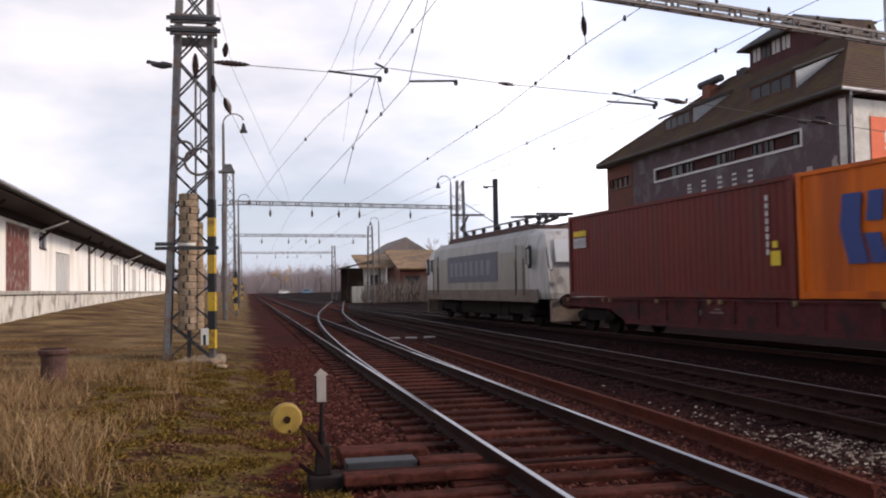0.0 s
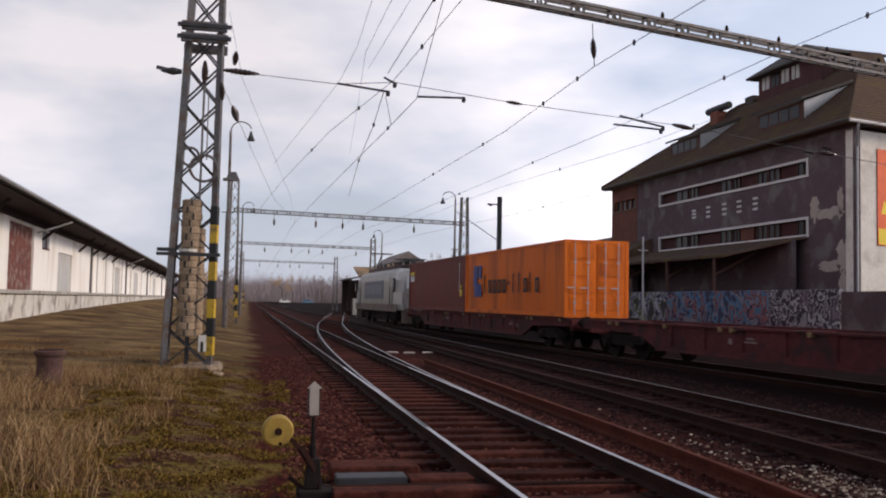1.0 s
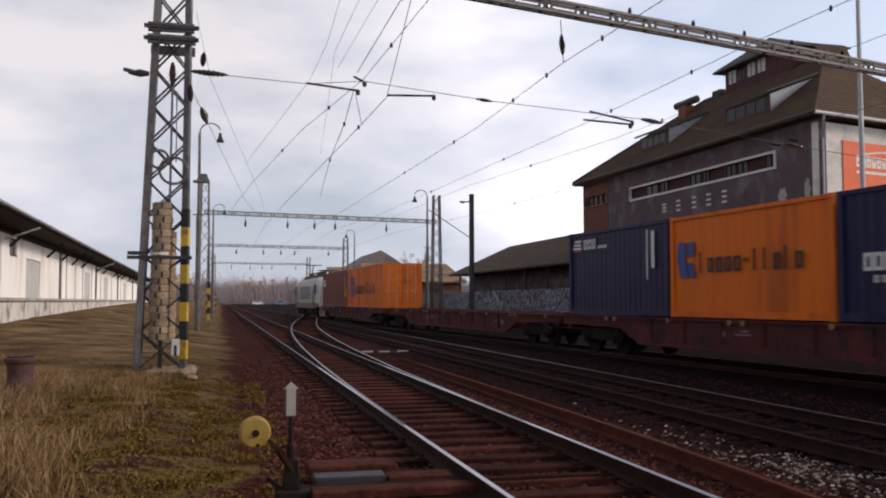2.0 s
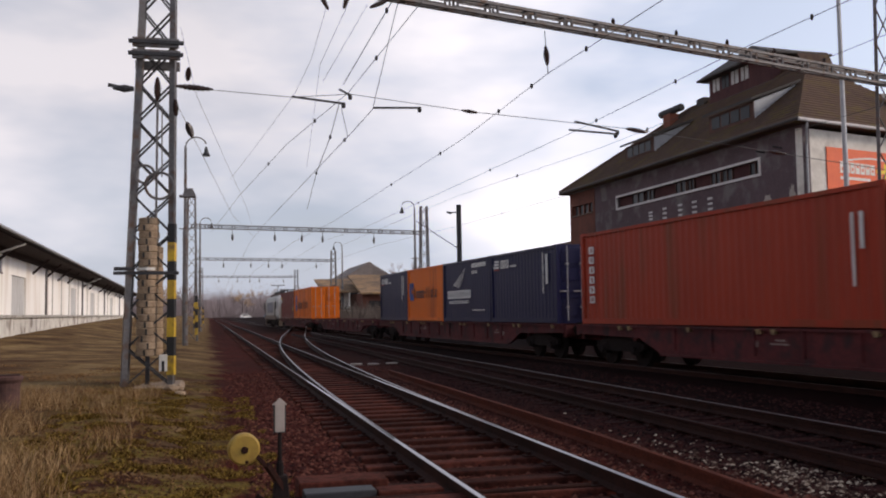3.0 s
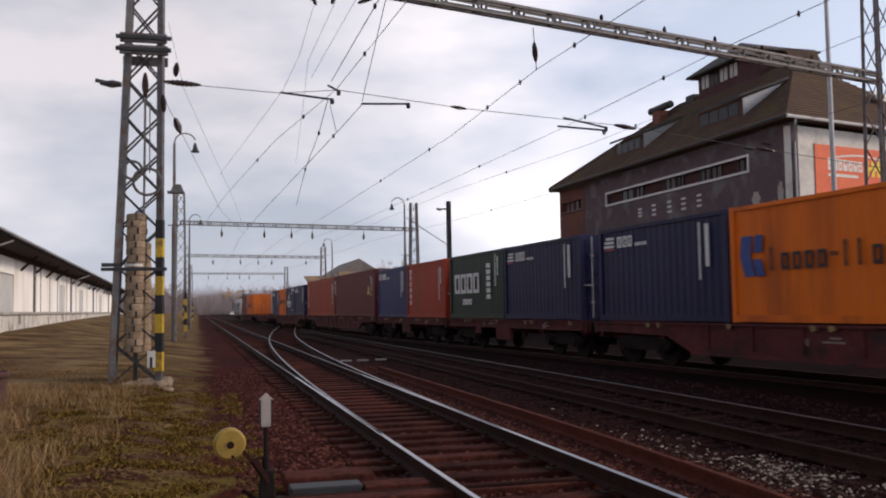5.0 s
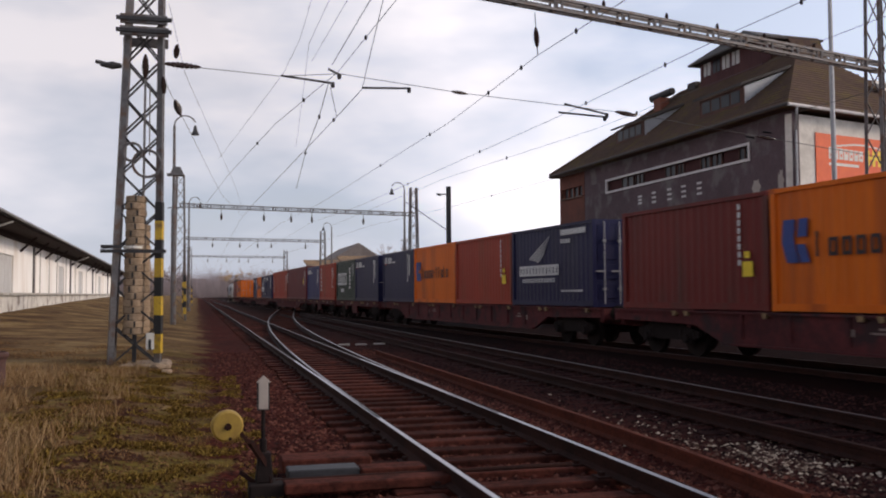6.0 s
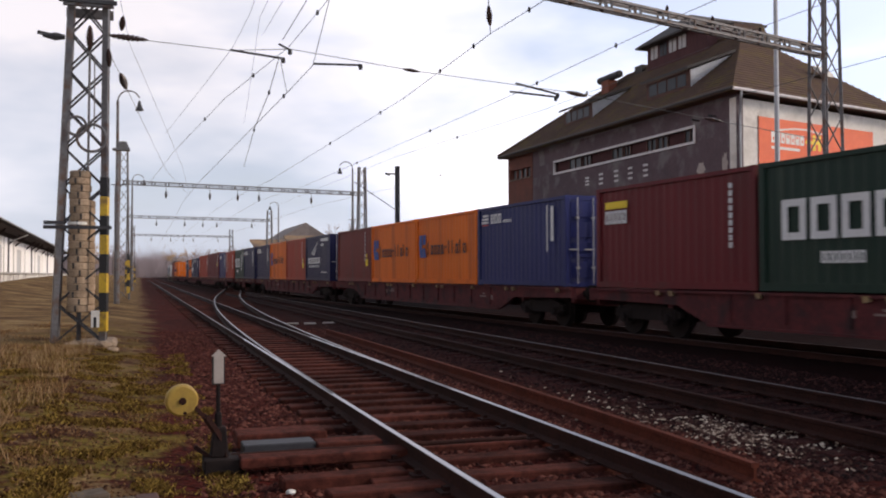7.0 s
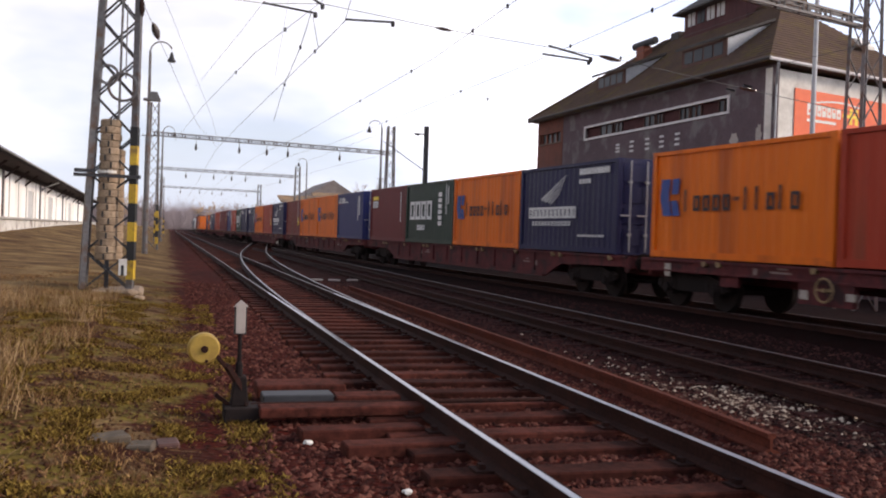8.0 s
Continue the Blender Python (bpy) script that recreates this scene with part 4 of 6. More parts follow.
    for sx in (-1, 1):
        sd = part("side_panel", Shape().box(-0.012, 0.012, -3.9, 3.9, 1.75, 3.0), M_LOCOBLUE, t, "blue-grey advertising panel", m=pose(sx * 1.492, 0.2, 0), bevel=0.004)
        for row in word(8, 3.4, 2.05, 6.6, 0.65, 0.4):
            part("letter", Shape().add(*plates([row])), M_PANELTEXT, sd, "pale lettering bar", m=pose(sx * 0.012, 0, 0))
        part("sill", Shape().box(-0.02, 0.02, -a + 1.0, a - 1.0, 0.95, 1.42), M_LOCODIRT, t, m=pose(sx * 1.495, 0, 0))
    part("roof_housing", Shape().prism([(-6.0, 3.70), (6.0, 3.70), (5.6, 3.98), (-5.6, 3.98)], -0.95, 0.95, axis="x"), M_LOCOROOF, t, bevel=0.03)
    part("underframe", Shape().box(-1.15, 1.15, -3.0, 3.0, 0.35, 1.05), M_BOGIE, t, bevel=0.04)
    for sy, up in ((1, True), (-1, False)):
        p = Shape().bar((-0.6, -0.7, 3.98), (-0.6, 0.7, 3.98), 0.07).bar((0.6, -0.7, 3.98), (0.6, 0.7, 3.98), 0.07)
        zt = 5.25 if up else 4.35
        knee = (0, 1.1 * sy, (4.0 + zt) / 2)
        p.bar((0, -0.5 * sy, 4.05), knee, 0.10).bar(knee, (0, -0.3 * sy, zt), 0.08)
        p.bar((-0.85, -0.3 * sy, zt), (0.85, -0.3 * sy, zt), 0.06).bar((-0.85, 0.0, zt - 0.02), (0.85, 0.0, zt - 0.02), 0.06)
        for q in (-0.6, 0.6):
            p.lathe([(0.07, 3.8), (0.1, 3.85), (0.06, 3.9), (0.1, 3.95), (0.06, 4.0)], (q, 0.6, 0), n=8)
        part("pantograph", p, M_DARKSTEEL, t, m=pose(0, sy * 5.6, 0))
    r = Shape()
    for y in (-6.8, -6.0, -4.6, -3.6, -2.6, -1, 1.2, 2.8, 4.2):
        r.lathe([(0.06, 3.95), (0.13, 4.05), (0.06, 4.1), (0.13, 4.16), (0.05, 4.28)], (-0.5, y, 0), n=8)
    r.bar((-0.5, -6.8, 4.28), (-0.5, 4.2, 4.28), 0.06).bar((-0.2, -7.0, 4.2), (-0.5, -3.4, 4.45), 0.09).bar((0.5, -7.0, 4.3), (0.5, -3.4, 4.45), 0.09)
    r.bar((-0.75, -3.4, 4.45), (0.75, -3.4, 4.45), 0.08).bar((-0.75, -6.4, 4.35), (0.75, -6.4, 4.35), 0.08)
    part("roof_busbar", r, M_DARKSTEEL, t)
    return t


def plates(rows):
    s = Shape()
    for y0, y1, z0, z1 in rows:
        s.box(-0.006, 0.006, y0, y1, z0, z1)
    return s.v, s.f


MOVING.append((locomotive(), -19.9, -1.3, TRAIN_Z))


# ---- grain store behind the train ----
BX, Y0, Y1 = 27.0, 37.6, 65.1
STAND = pose(27.53, 38.37, 0, 0, 0, 1.6) @ pose(-27.0, -37.6, 0)          # how the store is turned to the tracks
END = Vector((0.970, 0.243, 0))          # direction of the end wall


def endp(d, z, out=0.0):
    """A point d metres along the end wall, out metres before it."""
    return (BX + END.x * d + END.y * out, Y0 + END.y * d - END.x * out, z)


def end_panel(d0, d1, z0, z1, out0, out1):
    pts = [endp(d, z, o) for o in (out0, out1) for d, z in ((d0, z0), (d1, z0), (d1, z1), (d0, z1))]
    return Shape().add(pts, [(0, 1, 2, 3), (7, 6, 5, 4), (0, 4, 5, 1), (1, 5, 6, 2), (2, 6, 7, 3), (3, 7, 4, 0)])


def grain_store():
    t = thing("grain_store", "sooty four-storey grain store with a brown hipped roof and dormers", "building", STAND)
    W = 0.4
    for y0, y1, z0, z1 in ((Y0, 60.75, -0.3, 5.25), (Y0, 60.75, 6.05, 8.28), (Y0, 60.75, 9.02, 10.45), (Y0, 41.05, 5.25, 6.05), (57.2, 60.75, 5.25, 6.05), (Y0, 41.05, 8.28, 9.02), (57.2, 60.75, 8.28, 9.02)):
        part("front_wall", Shape().box(BX, BX + W, y0, y1, z0, z1), M_RENDER, t, "dark sooty rendered front")
    bw = Shape()
    for y0, y1, z0, z1 in ((60.75, Y1, -0.3, 5.4), (60.75, Y1, 6.1, 8.5), (60.75, Y1, 9.2, 10.45), (60.75, 61.1, 5.4, 6.1), (64.7, Y1, 5.4, 6.1), (60.75, 61.1, 8.5, 9.2), (64.7, Y1, 8.5, 9.2)):
        bw.box(BX - 0.03, BX + W, y0, y1, z0, z1)
    part("brick_bay", bw, M_BRICK, t, "red brick bay")
    for z0, z1 in ((5.4, 6.1), (8.5, 9.2)):
        wd = part("window", Shape().box(BX + 0.2, BX + 0.24, 61.1, 64.7, z0, z1), M_GLASS, t)
        for k in range(5):
            part("mullion", Shape().box(BX + 0.1, BX + 0.2, 61.1 + k * 0.86, 61.25 + k * 0.86, z0, z1), M_BRICK, wd)
        part("sill", Shape().box(BX - 0.12, BX + 0.1, 61.0, 64.8, z0 - 0.1, z0), M_MORTAR, wd)
    # window bands in white surrounds
    for z0, z1 in ((5.25, 6.05), (8.28, 9.02)):
        for a in ((41.05, 57.2, z1 - 0.02, z1 + 0.11), (41.05, 57.2, z0 - 0.11, z0 + 0.02), (57.18, 57.32, z0 - 0.11, z1 + 0.11), (40.93, 41.07, z0 - 0.11, z1 + 0.11)):
            part("band_surround", Shape().box(BX - 0.07, BX + 0.05, *a), M_TRIM, t, "weathered white surround")
        part("band_infill", Shape().box(BX + 0.22, BX + 0.36, 41.05, 57.2, z0, z1), M_INFILL, t, "red-brown infill panel")
        for y0, y1 in ((41.1, 42.1), (43.7, 44.7), (44.85, 45.8), (47.6, 48.3), (48.5, 49.7), (52.4, 53.4), (53.7, 55.3)):
            wd = part("window", Shape().box(BX + 0.17, BX + 0.21, y0, y1, z0 + 0.06, z1 - 0.06), M_GLASS, t)
            for y in (y0, (y0 + y1) / 2, y1):
                part("window_frame", Shape().box(BX + 0.12, BX + 0.17, y - 0.04, y + 0.04, z0 + 0.04, z1 - 0.04), M_WOOD, wd)
    bd = Shape().box(BX + 0.10, BX + 0.16, 46.1, 47.4, 5.3, 6.05)
    part("boarded_window", bd, M_BRICK, t, "orange-brown boarded opening")
    # fallen lettering: the plain strokes that are left
    for y, h in ((52.6, 0.5), (50.85, 0.68), (49.0, 0.7), (47.4, 0.7), (45.75, 0.7)):
        for q in (-0.5, -0.08, 0.34):
            part("sign_stroke", letters([(y - 0.24, y + 0.24, 7.28 + q * h, 7.28 + q * h + 0.12)], BX - 0.02), M_TRIM, t, "faded white sign stroke")
    rnd = random.Random(4)

    def blotch(y, z, ry, rz, n=22):
        return Shape().prism([(y + ry * math.cos(math.tau * i / n) * rnd.uniform(0.55, 1.15), z + rz * math.sin(math.tau * i / n) * rnd.uniform(0.55, 1.15)) for i in range(n)], BX - 0.012, BX + 0.01, axis="x")
    for y, z, a, b in ((39.4, 6.2, 1.2, 0.32), (40.5, 6.6, 0.4, 0.75), (38.5, 6.7, 0.3, 0.95), (38.3, 4.0, 0.6, 0.9), (39.3, 3.6, 0.9, 0.35), (38.2, 2.6, 0.5, 0.8), (55.5, 6.9, 1.6, 0.4)):
        part("plaster_patch", blotch(y, z, a, b), M_PATCH if y < 50 else M_ENDWALL if y < 45 else M_RENDER, t, "bare pale plaster")
    part("end_wall", end_panel(0.0, 13.8, -0.3, 10.0, -0.4, 0.0), M_ENDWALL, t, "pale rendered end wall")
    part("rear_wall", Shape().add([(BX + 13.4, Y0 + 3.6, -0.3), (BX + 13.8, Y0 + 3.6, -0.3), (BX + 13.8, Y1, -0.3), (BX + 13.4, Y1, -0.3), (BX + 13.4, Y0 + 3.6, 10.4), (BX + 13.8, Y0 + 3.6, 10.4), (BX + 13.8, Y1, 10.4), (BX + 13.4, Y1, 10.4)], [(0, 3, 2, 1), (4, 5, 6, 7), (0, 1, 5, 4), (1, 2, 6, 5), (2, 3, 7, 6), (3, 0, 4, 7)]), M_RENDER, t)
    part("far_wall", Shape().box(BX + W, BX + 13.4, Y1 - W, Y1, -0.3, 10.4), M_BRICK, t)
    # roof
    e0, e1 = Y0 - 0.75, Y1 + 0.3
    A, B, C, D = (BX - 0.75, e0, 10.35), (BX + 14.5, e0 + 3.75, 10.35), (BX + 14.5, e1, 10.35), (BX - 0.75, e1, 10.35)
    R0, R1 = (BX + 6.5, 45.5, 15.65), (BX + 6.5, 58.4, 15.65)
    low = lambda p: (p[0], p[1], p[2] - 0.18)
    part("roof", Shape().add([A, B, C, D, R0, R1, low(A), low(B), low(C), low(D)], [(0, 4, 5, 3), (0, 1, 4), (1, 2, 5, 4), (2, 3, 5), (9, 8, 7, 6), (0, 6, 7, 1), (1, 7, 8, 2), (2, 8, 9, 3), (3, 9, 6, 0)]), M_ROOFTILE, t, "brown mossy tiled hipped roof")
    courses = Shape()
    for k in range(1, 26):
        f = k / 26
        a0 = [A[i] + (R0[i] - A[i]) * f for i in range(3)]
        d0 = [D[i] + (R1[i] - D[i]) * f for i in range(3)]
        b0 = [B[i] + (R0[i] - B[i]) * f for i in range(3)]
        courses.bar((a0[0], a0[1], a0[2] + 0.015), (d0[0], d0[1], d0[2] + 0.015), 0.05)
        courses.bar((a0[0], a0[1], a0[2] + 0.015), (b0[0], b0[1], b0[2] + 0.015), 0.05)
    tagged(part("tile_course", courses, M_ROOFTILE, t), kind="stuff")
    for p, q in ((D, R1), (R0, R1)):
        part("ridge_tiles", Shape().bar((p[0], p[1], p[2] + 0.05), (q[0], q[1], q[2] + 0.05), 0.22, sides=8), M_ROOFTILE, t)
    part("gutter", Shape().bar((A[0], A[1], 10.28), (D[0], D[1], 10.28), 0.16, sides=8), M_ROOFDARK, t)
    part("gutter", Shape().bar((A[0], A[1], 10.26), (B[0], B[1], 10.26), 0.17, sides=8), M_TRIM, t, "white gutter along the end eaves")
    x, y, z = endp(0.15, 0, 0.12)
    pipe = Shape().bar((x, y, -0.2), (x, y, 9.2), 0.12, sides=8).bar((x, y, 9.2), (BX - 0.1, Y0 - 0.5, 9.9), 0.12, sides=8).bar((BX - 0.1, Y0 - 0.5, 9.9), (BX - 0.1, Y0 - 0.55, 10.2), 0.12, sides=8)
    part("downpipe", pipe, M_ZINC, t)
    # shed dormers
    slope = lambda X: 10.35 + (X - BX + 0.75) * (15.65 - 10.35) / 7.25
    for ya, yb, xf, hh in ((53.7, 57.6, BX + 1.0, 0.95), (42.4, 46.7, BX + 0.75, 0.95)):
        zb, zt = slope(xf), slope(xf) + hh
        xb = xf + 2.75
        zr = slope(xb)
        d = part("dormer", Shape().add([(xf, ya, zb - 0.1), (xf, yb, zb - 0.1), (xf, yb, zt), (xf, ya, zt), (xb, ya, zr), (xb, yb, zr), (xb, ya, zr - 0.4), (xb, yb, zr - 0.4)], [(0, 1, 2, 3), (0, 3, 4, 6), (1, 7, 5, 2), (3, 2, 5, 4), (0, 6, 7, 1), (6, 4, 5, 7)]), M_ZINC, t, "shed dormer with pale sheet-metal cheeks")
        part("dormer_roof", Shape().add([(xf - 0.35, ya - 0.25, zt + 0.0), (xf - 0.35, yb + 0.25, zt + 0.0), (xb, yb + 0.25, zr + 0.08), (xb, ya - 0.25, zr + 0.08), (xf - 0.35, ya - 0.25, zt + 0.14), (xf - 0.35, yb + 0.25, zt + 0.14), (xb, yb + 0.25, zr + 0.22), (xb, ya - 0.25, zr + 0.22)], [(0, 3, 2, 1), (4, 5, 6, 7), (0, 1, 5, 4), (1, 2, 6, 5), (2, 3, 7, 6), (3, 0, 4, 7)]), M_ROOFDARK, d)
        part("dormer_front", Shape().box(xf - 0.06, xf, ya, yb, zb - 0.15, zt), M_WOOD, d)
        n = 4
        for k in range(n):
            y = ya + 0.25 + k * (yb - ya - 0.5) / n
            w = (yb - ya - 0.5) / n - 0.16
            wd = part("window", Shape().box(xf - 0.085, xf - 0.06, y + 0.08, y + 0.08 + w, zb + 0.15, zt - 0.14), M_GLASS, d)
    # roof tower
    tx, ty0, ty1, tz = BX + 5.7, 47.8, 54.5, 16.8
    tw = part("roof_tower", Shape().box(tx, tx + 3.4, ty0, ty1, slope(tx) - 0.5, tz), M_TURRET, t, "boarded turret on the roof")
    pk = (tx + 1.7, 52.0, tz + 1.75)
    q = [(tx - 0.6, ty0 - 0.6, tz), (tx + 4.0, ty0 - 0.6, tz), (tx + 4.0, ty1 + 0.6, tz), (tx - 0.6, ty1 + 0.6, tz)]
    part("tower_roof", Shape().add(q + [pk] + [(a, b, c - 0.12) for a, b, c in q], [(0, 1, 4), (1, 2, 4), (2, 3, 4), (3, 0, 4), (8, 7, 6, 5), (0, 5, 6, 1), (1, 6, 7, 2), (2, 7, 8, 3), (3, 8, 5, 0)]), M_ROOFDARK, tw)
    # Three panes get plain grey paint in place of reflected sky.
    for k, m in enumerate((M_GREYDOOR_PANE, M_GREYDOOR_PANE, M_GLASS, M_GREYDOOR_PANE)):
        y = 50.0 + k * 1.08
        wd = part("window", Shape().box(tx - 0.03, tx + 0.02, y, y + 0.8, tz - 1.0, tz - 0.15), m, tw, "turret window")
        part("window_frame", Shape().box(tx - 0.05, tx - 0.03, y + 0.37, y + 0.43, tz - 1.0, tz - 0.15), M_WOOD, wd)
    ch = part("chimney", Shape().box(31.6, 32.3, 57.9, 58.9, 13.0, 15.2), M_BRICK, t, "red brick chimney", bevel=0.02)
    part("cowl", Shape().lathe([(0.2, -1.45), (0.26, -1.4), (0.26, 1.4), (0.2, 1.45)], (31.95, 58.3, 15.43), "y", 12), M_DARKSTEEL, ch, "black chimney cowl")
    part("vent", Shape().box(33.2, 33.7, 56.0, 57.0, 15.5, 16.0), M_ROOFDARK, t)
    part("rear_gablet", Shape().prism([(46.3, 15.2), (48.3, 15.2), (47.3, 16.9)], BX + 7.2, BX + 9.4, axis="x"), M_ROOFTILE, t)
    part("skylight", Shape().add([(BX + 8.6, 41.35, 12.62), (BX + 9.7, 41.65, 12.62), (BX + 9.6, 42.2, 13.1), (BX + 8.5, 41.9, 13.1), (BX + 8.6, 41.35, 12.42), (BX + 9.7, 41.65, 12.42), (BX + 9.6, 42.2, 12.9), (BX + 8.5, 41.9, 12.9)], [(0, 1, 2, 3), (7, 6, 5, 4), (0, 4, 5, 1), (1, 5, 6, 2), (2, 6, 7, 3), (3, 7, 4, 0)]), M_WHITE, t, "small pale skylight")
    for k, (y, z) in enumerate(((39.2, 9.3), (40.6, 9.3))):
        part("wall_bracket", Shape().bar((BX, y, z), (BX - 0.5, y, z + 0.05), 0.09, sides=6), M_DARKSTEEL, t)
    # canopy over the loading ramp
    cy0, cy1 = 41.0, 59.0
    cn = part("canopy", Shape().add([(BX, cy0 + 0.0, 5.2), (BX, cy1, 5.2), (BX - 3.6, cy1, 4.25), (BX - 3.6, cy0 + 2, 4.25), (BX, cy0, 5.08), (BX, cy1, 5.08), (BX - 3.6, cy1, 4.1), (BX - 3.6, cy0 + 2, 4.1)], [(0, 1, 2, 3), (7, 6, 5, 4), (0, 4, 5, 1), (1, 5, 6, 2), (2, 6, 7, 3), (3, 7, 4, 0)]), M_ROOFTILE, t, "sloping canopy above the ramp")
    for y in (44.2, 49.5, 55):
        part("canopy_post", Shape().bar((BX - 3.4, y, 1.1), (BX - 3.4, y, 4.15), 0.14), M_WOOD, cn)
        part("canopy_brace", Shape().bar((BX - 3.4, y, 3.2), (BX - 0.1, y, 4.95), 0.12), M_WOOD, cn)
    return t


grain_store()


def low_shed():
    t = thing("low_shed", "long low storage shed with a brown tiled roof", "shed")
    y0, y1 = 59.3, 94.0
    part("wall", Shape().box(25.6, 26.0, y0, y1, -0.3, 4.5), M_RENDER, t)
    part("gable", Shape().box(26.0, 33.0, y1 - 0.4, y1, -0.3, 4.4), M_RENDER, t)
    e = [(23.3, y0 - 0.2, 4.2), (33.7, y0 - 0.2, 4.2), (33.7, y1 + 0.8, 4.2), (23.3, y1 + 0.8, 4.2)]
    r0, r1 = (28.5, y0 - 0.2, 7.0), (28.5, y1 - 4.0, 7.0)
    part("roof", Shape().add(e + [r0, r1] + [(a, b, c - 0.15) for a, b, c in e], [(0, 4, 5, 3), (1, 2, 5, 4), (2, 3, 5), (0, 1, 4), (9, 8, 7, 6), (0, 6, 7, 1), (1, 7, 8, 2), (2, 8, 9, 3), (3, 9, 6, 0)]), M_ROOFTILE, t)
    for k in range(7):
        part("roof_post", Shape().bar((23.7, y0 + 1 + k * 5.2, 1.0), (23.7, y0 + 1 + k * 5.2, 4.1), 0.14), M_WOOD, t)


low_shed()


def graffiti(name, cols, seed):
    m = bpy.data.materials.new(name)
    m.use_nodes = True
    n, l = m.node_tree.nodes, m.node_tree.links
    tc, info, mp = n.new("ShaderNodeTexCoord"), n.new("ShaderNodeObjectInfo"), n.new("ShaderNodeMapping")
    l.new(tc.outputs["Object"], mp.inputs[0])
    sc = n.new("ShaderNodeVectorMath")
    sc.operation = "SCALE"
    sc.inputs[0].default_value = (31 + seed, 47, 11)
    l.new(info.outputs["Random"], sc.inputs["Scale"])
    l.new(sc.outputs[0], mp.inputs["Location"])
    no = n.new("ShaderNodeTexNoise")
    no.inputs["Scale"].default_value, no.inputs["Detail"].default_value, no.inputs["Distortion"].default_value = 1.3, 5.0, 0.5
    l.new(mp.outputs[0], no.inputs["Vector"])
    r = n.new("ShaderNodeValToRGB")
    r.color_ramp.interpolation = "CONSTANT"
    while len(r.color_ramp.elements) < len(cols):
        r.color_ramp.elements.new(0.5)
    for e, (p, c) in zip(r.color_ramp.elements, cols):
        e.position, e.color = p, (*c, 1)
    l.new(no.outputs["Fac"], r.inputs[0])
    l.new(r.outputs[0], n["Principled BSDF"].inputs["Base Color"])
    n["Principled BSDF"].inputs["Roughness"].default_value = 0.85
    return m


G = [graffiti("spray_paint_grey", [(0.0, (0.043, 0.035, 0.043)), (0.40, (0.275, 0.261, 0.290)), (0.45, (0.036, 0.029, 0.041)), (0.51, (0.377, 0.362, 0.406)), (0.55, (0.072, 0.058, 0.080)), (0.62, (0.174, 0.145, 0.189))], 1),
     graffiti("spray_paint_white", [(0.0, (0.058, 0.043, 0.072)), (0.42, (0.42, 0.42, 0.46)), (0.46, (0.043, 0.036, 0.058)), (0.53, (0.36, 0.35, 0.38)), (0.57, (0.102, 0.072, 0.116)), (0.63, (0.290, 0.261, 0.319))], 2),
     graffiti("spray_paint_blue", [(0.0, (0.043, 0.043, 0.087)), (0.40, (0.06, 0.17, 0.30)), (0.46, (0.22, 0.19, 0.22)), (0.51, (0.029, 0.029, 0.072)), (0.55, (0.246, 0.102, 0.102)), (0.60, (0.05, 0.16, 0.28))], 3),
     graffiti("spray_paint_mixed", [(0.0, (0.043, 0.036, 0.043)), (0.43, (0.217, 0.246, 0.058)), (0.47, (0.246, 0.232, 0.319)), (0.52, (0.029, 0.029, 0.051)), (0.57, (0.377, 0.362, 0.392))], 4)]
ramp_wall = thing("loading_ramp_wall", "concrete loading ramp wall covered with grey and blue graffiti", "wall", kind="structure")
part("ramp", Shape().box(22.3, 27.0, 34.0, 94.0, -0.3, 1.2), M_RENDER, ramp_wall)
part("yard_wall", Shape().box(22.0, 22.3, -40.0, 31.4, -0.3, 2.2), M_RENDER, ramp_wall, "sooty plain wall")
for k, g in enumerate((0, 2, 2, 3, 1, 1, 0, 0, 3, 0, 1, 0)):
    part("wall_panel", shared("wall_panel", lambda: Shape().box(-0.1, 0.1, -2.45, 2.45, -1.28, 1.28), 0.015), G[g], ramp_wall, m=pose(22.1, 34.0 + k * 5.0, 1.02))
part("dark_rear", Shape().box(26.7, 26.9, 42.0, 59.0, 1.2, 5.0), M_RENDER, ramp_wall, "unlit wall under the canopy")

poster = thing("poster", "large orange-red advertising banner on the end wall", "poster", STAND)
part("banner", end_panel(1.65, 11.5, 4.6, 9.2, 0.02, 0.06), M_POSTER, poster)
for k in range(7):
    part("print_block", end_panel(2.6 + k * 0.39, 2.92 + k * 0.39, 7.98, 8.56 - 0.01 * k, 0.06, 0.068), M_WHITE, poster, "white printed block")
    part("print_gap", end_panel(2.71 + k * 0.39, 2.82 + k * 0.39, 8.12 + 0.16 * (k % 2), 8.26 + 0.16 * (k % 2), 0.068, 0.074), M_POSTER, poster)
for k in range(3):
    part("print_bar", end_panel(5.55 + k * 0.46, 5.78 + k * 0.46, 7.8, 8.6, 0.06, 0.068), M_PYELLOW, poster, "yellow lettering bar")
part("print_bar", end_panel(5.4, 6.75, 8.12, 8.28, 0.0685, 0.074), M_PYELLOW, poster, "yellow lettering bar")
part("print_bar", end_panel(2.6, 4.9, 7.66, 7.80, 0.06, 0.068), M_WHITE, poster, "small white lettering bar")
for k in range(9):
    a = math.pi * k / 9
    part("print_arc", end_panel(3.2 + k * 0.40, 3.62 + k * 0.40, 8.62 + 0.16 * math.sin(a), 8.70 + 0.16 * math.sin(a), 0.06, 0.068), M_WHITE, poster)
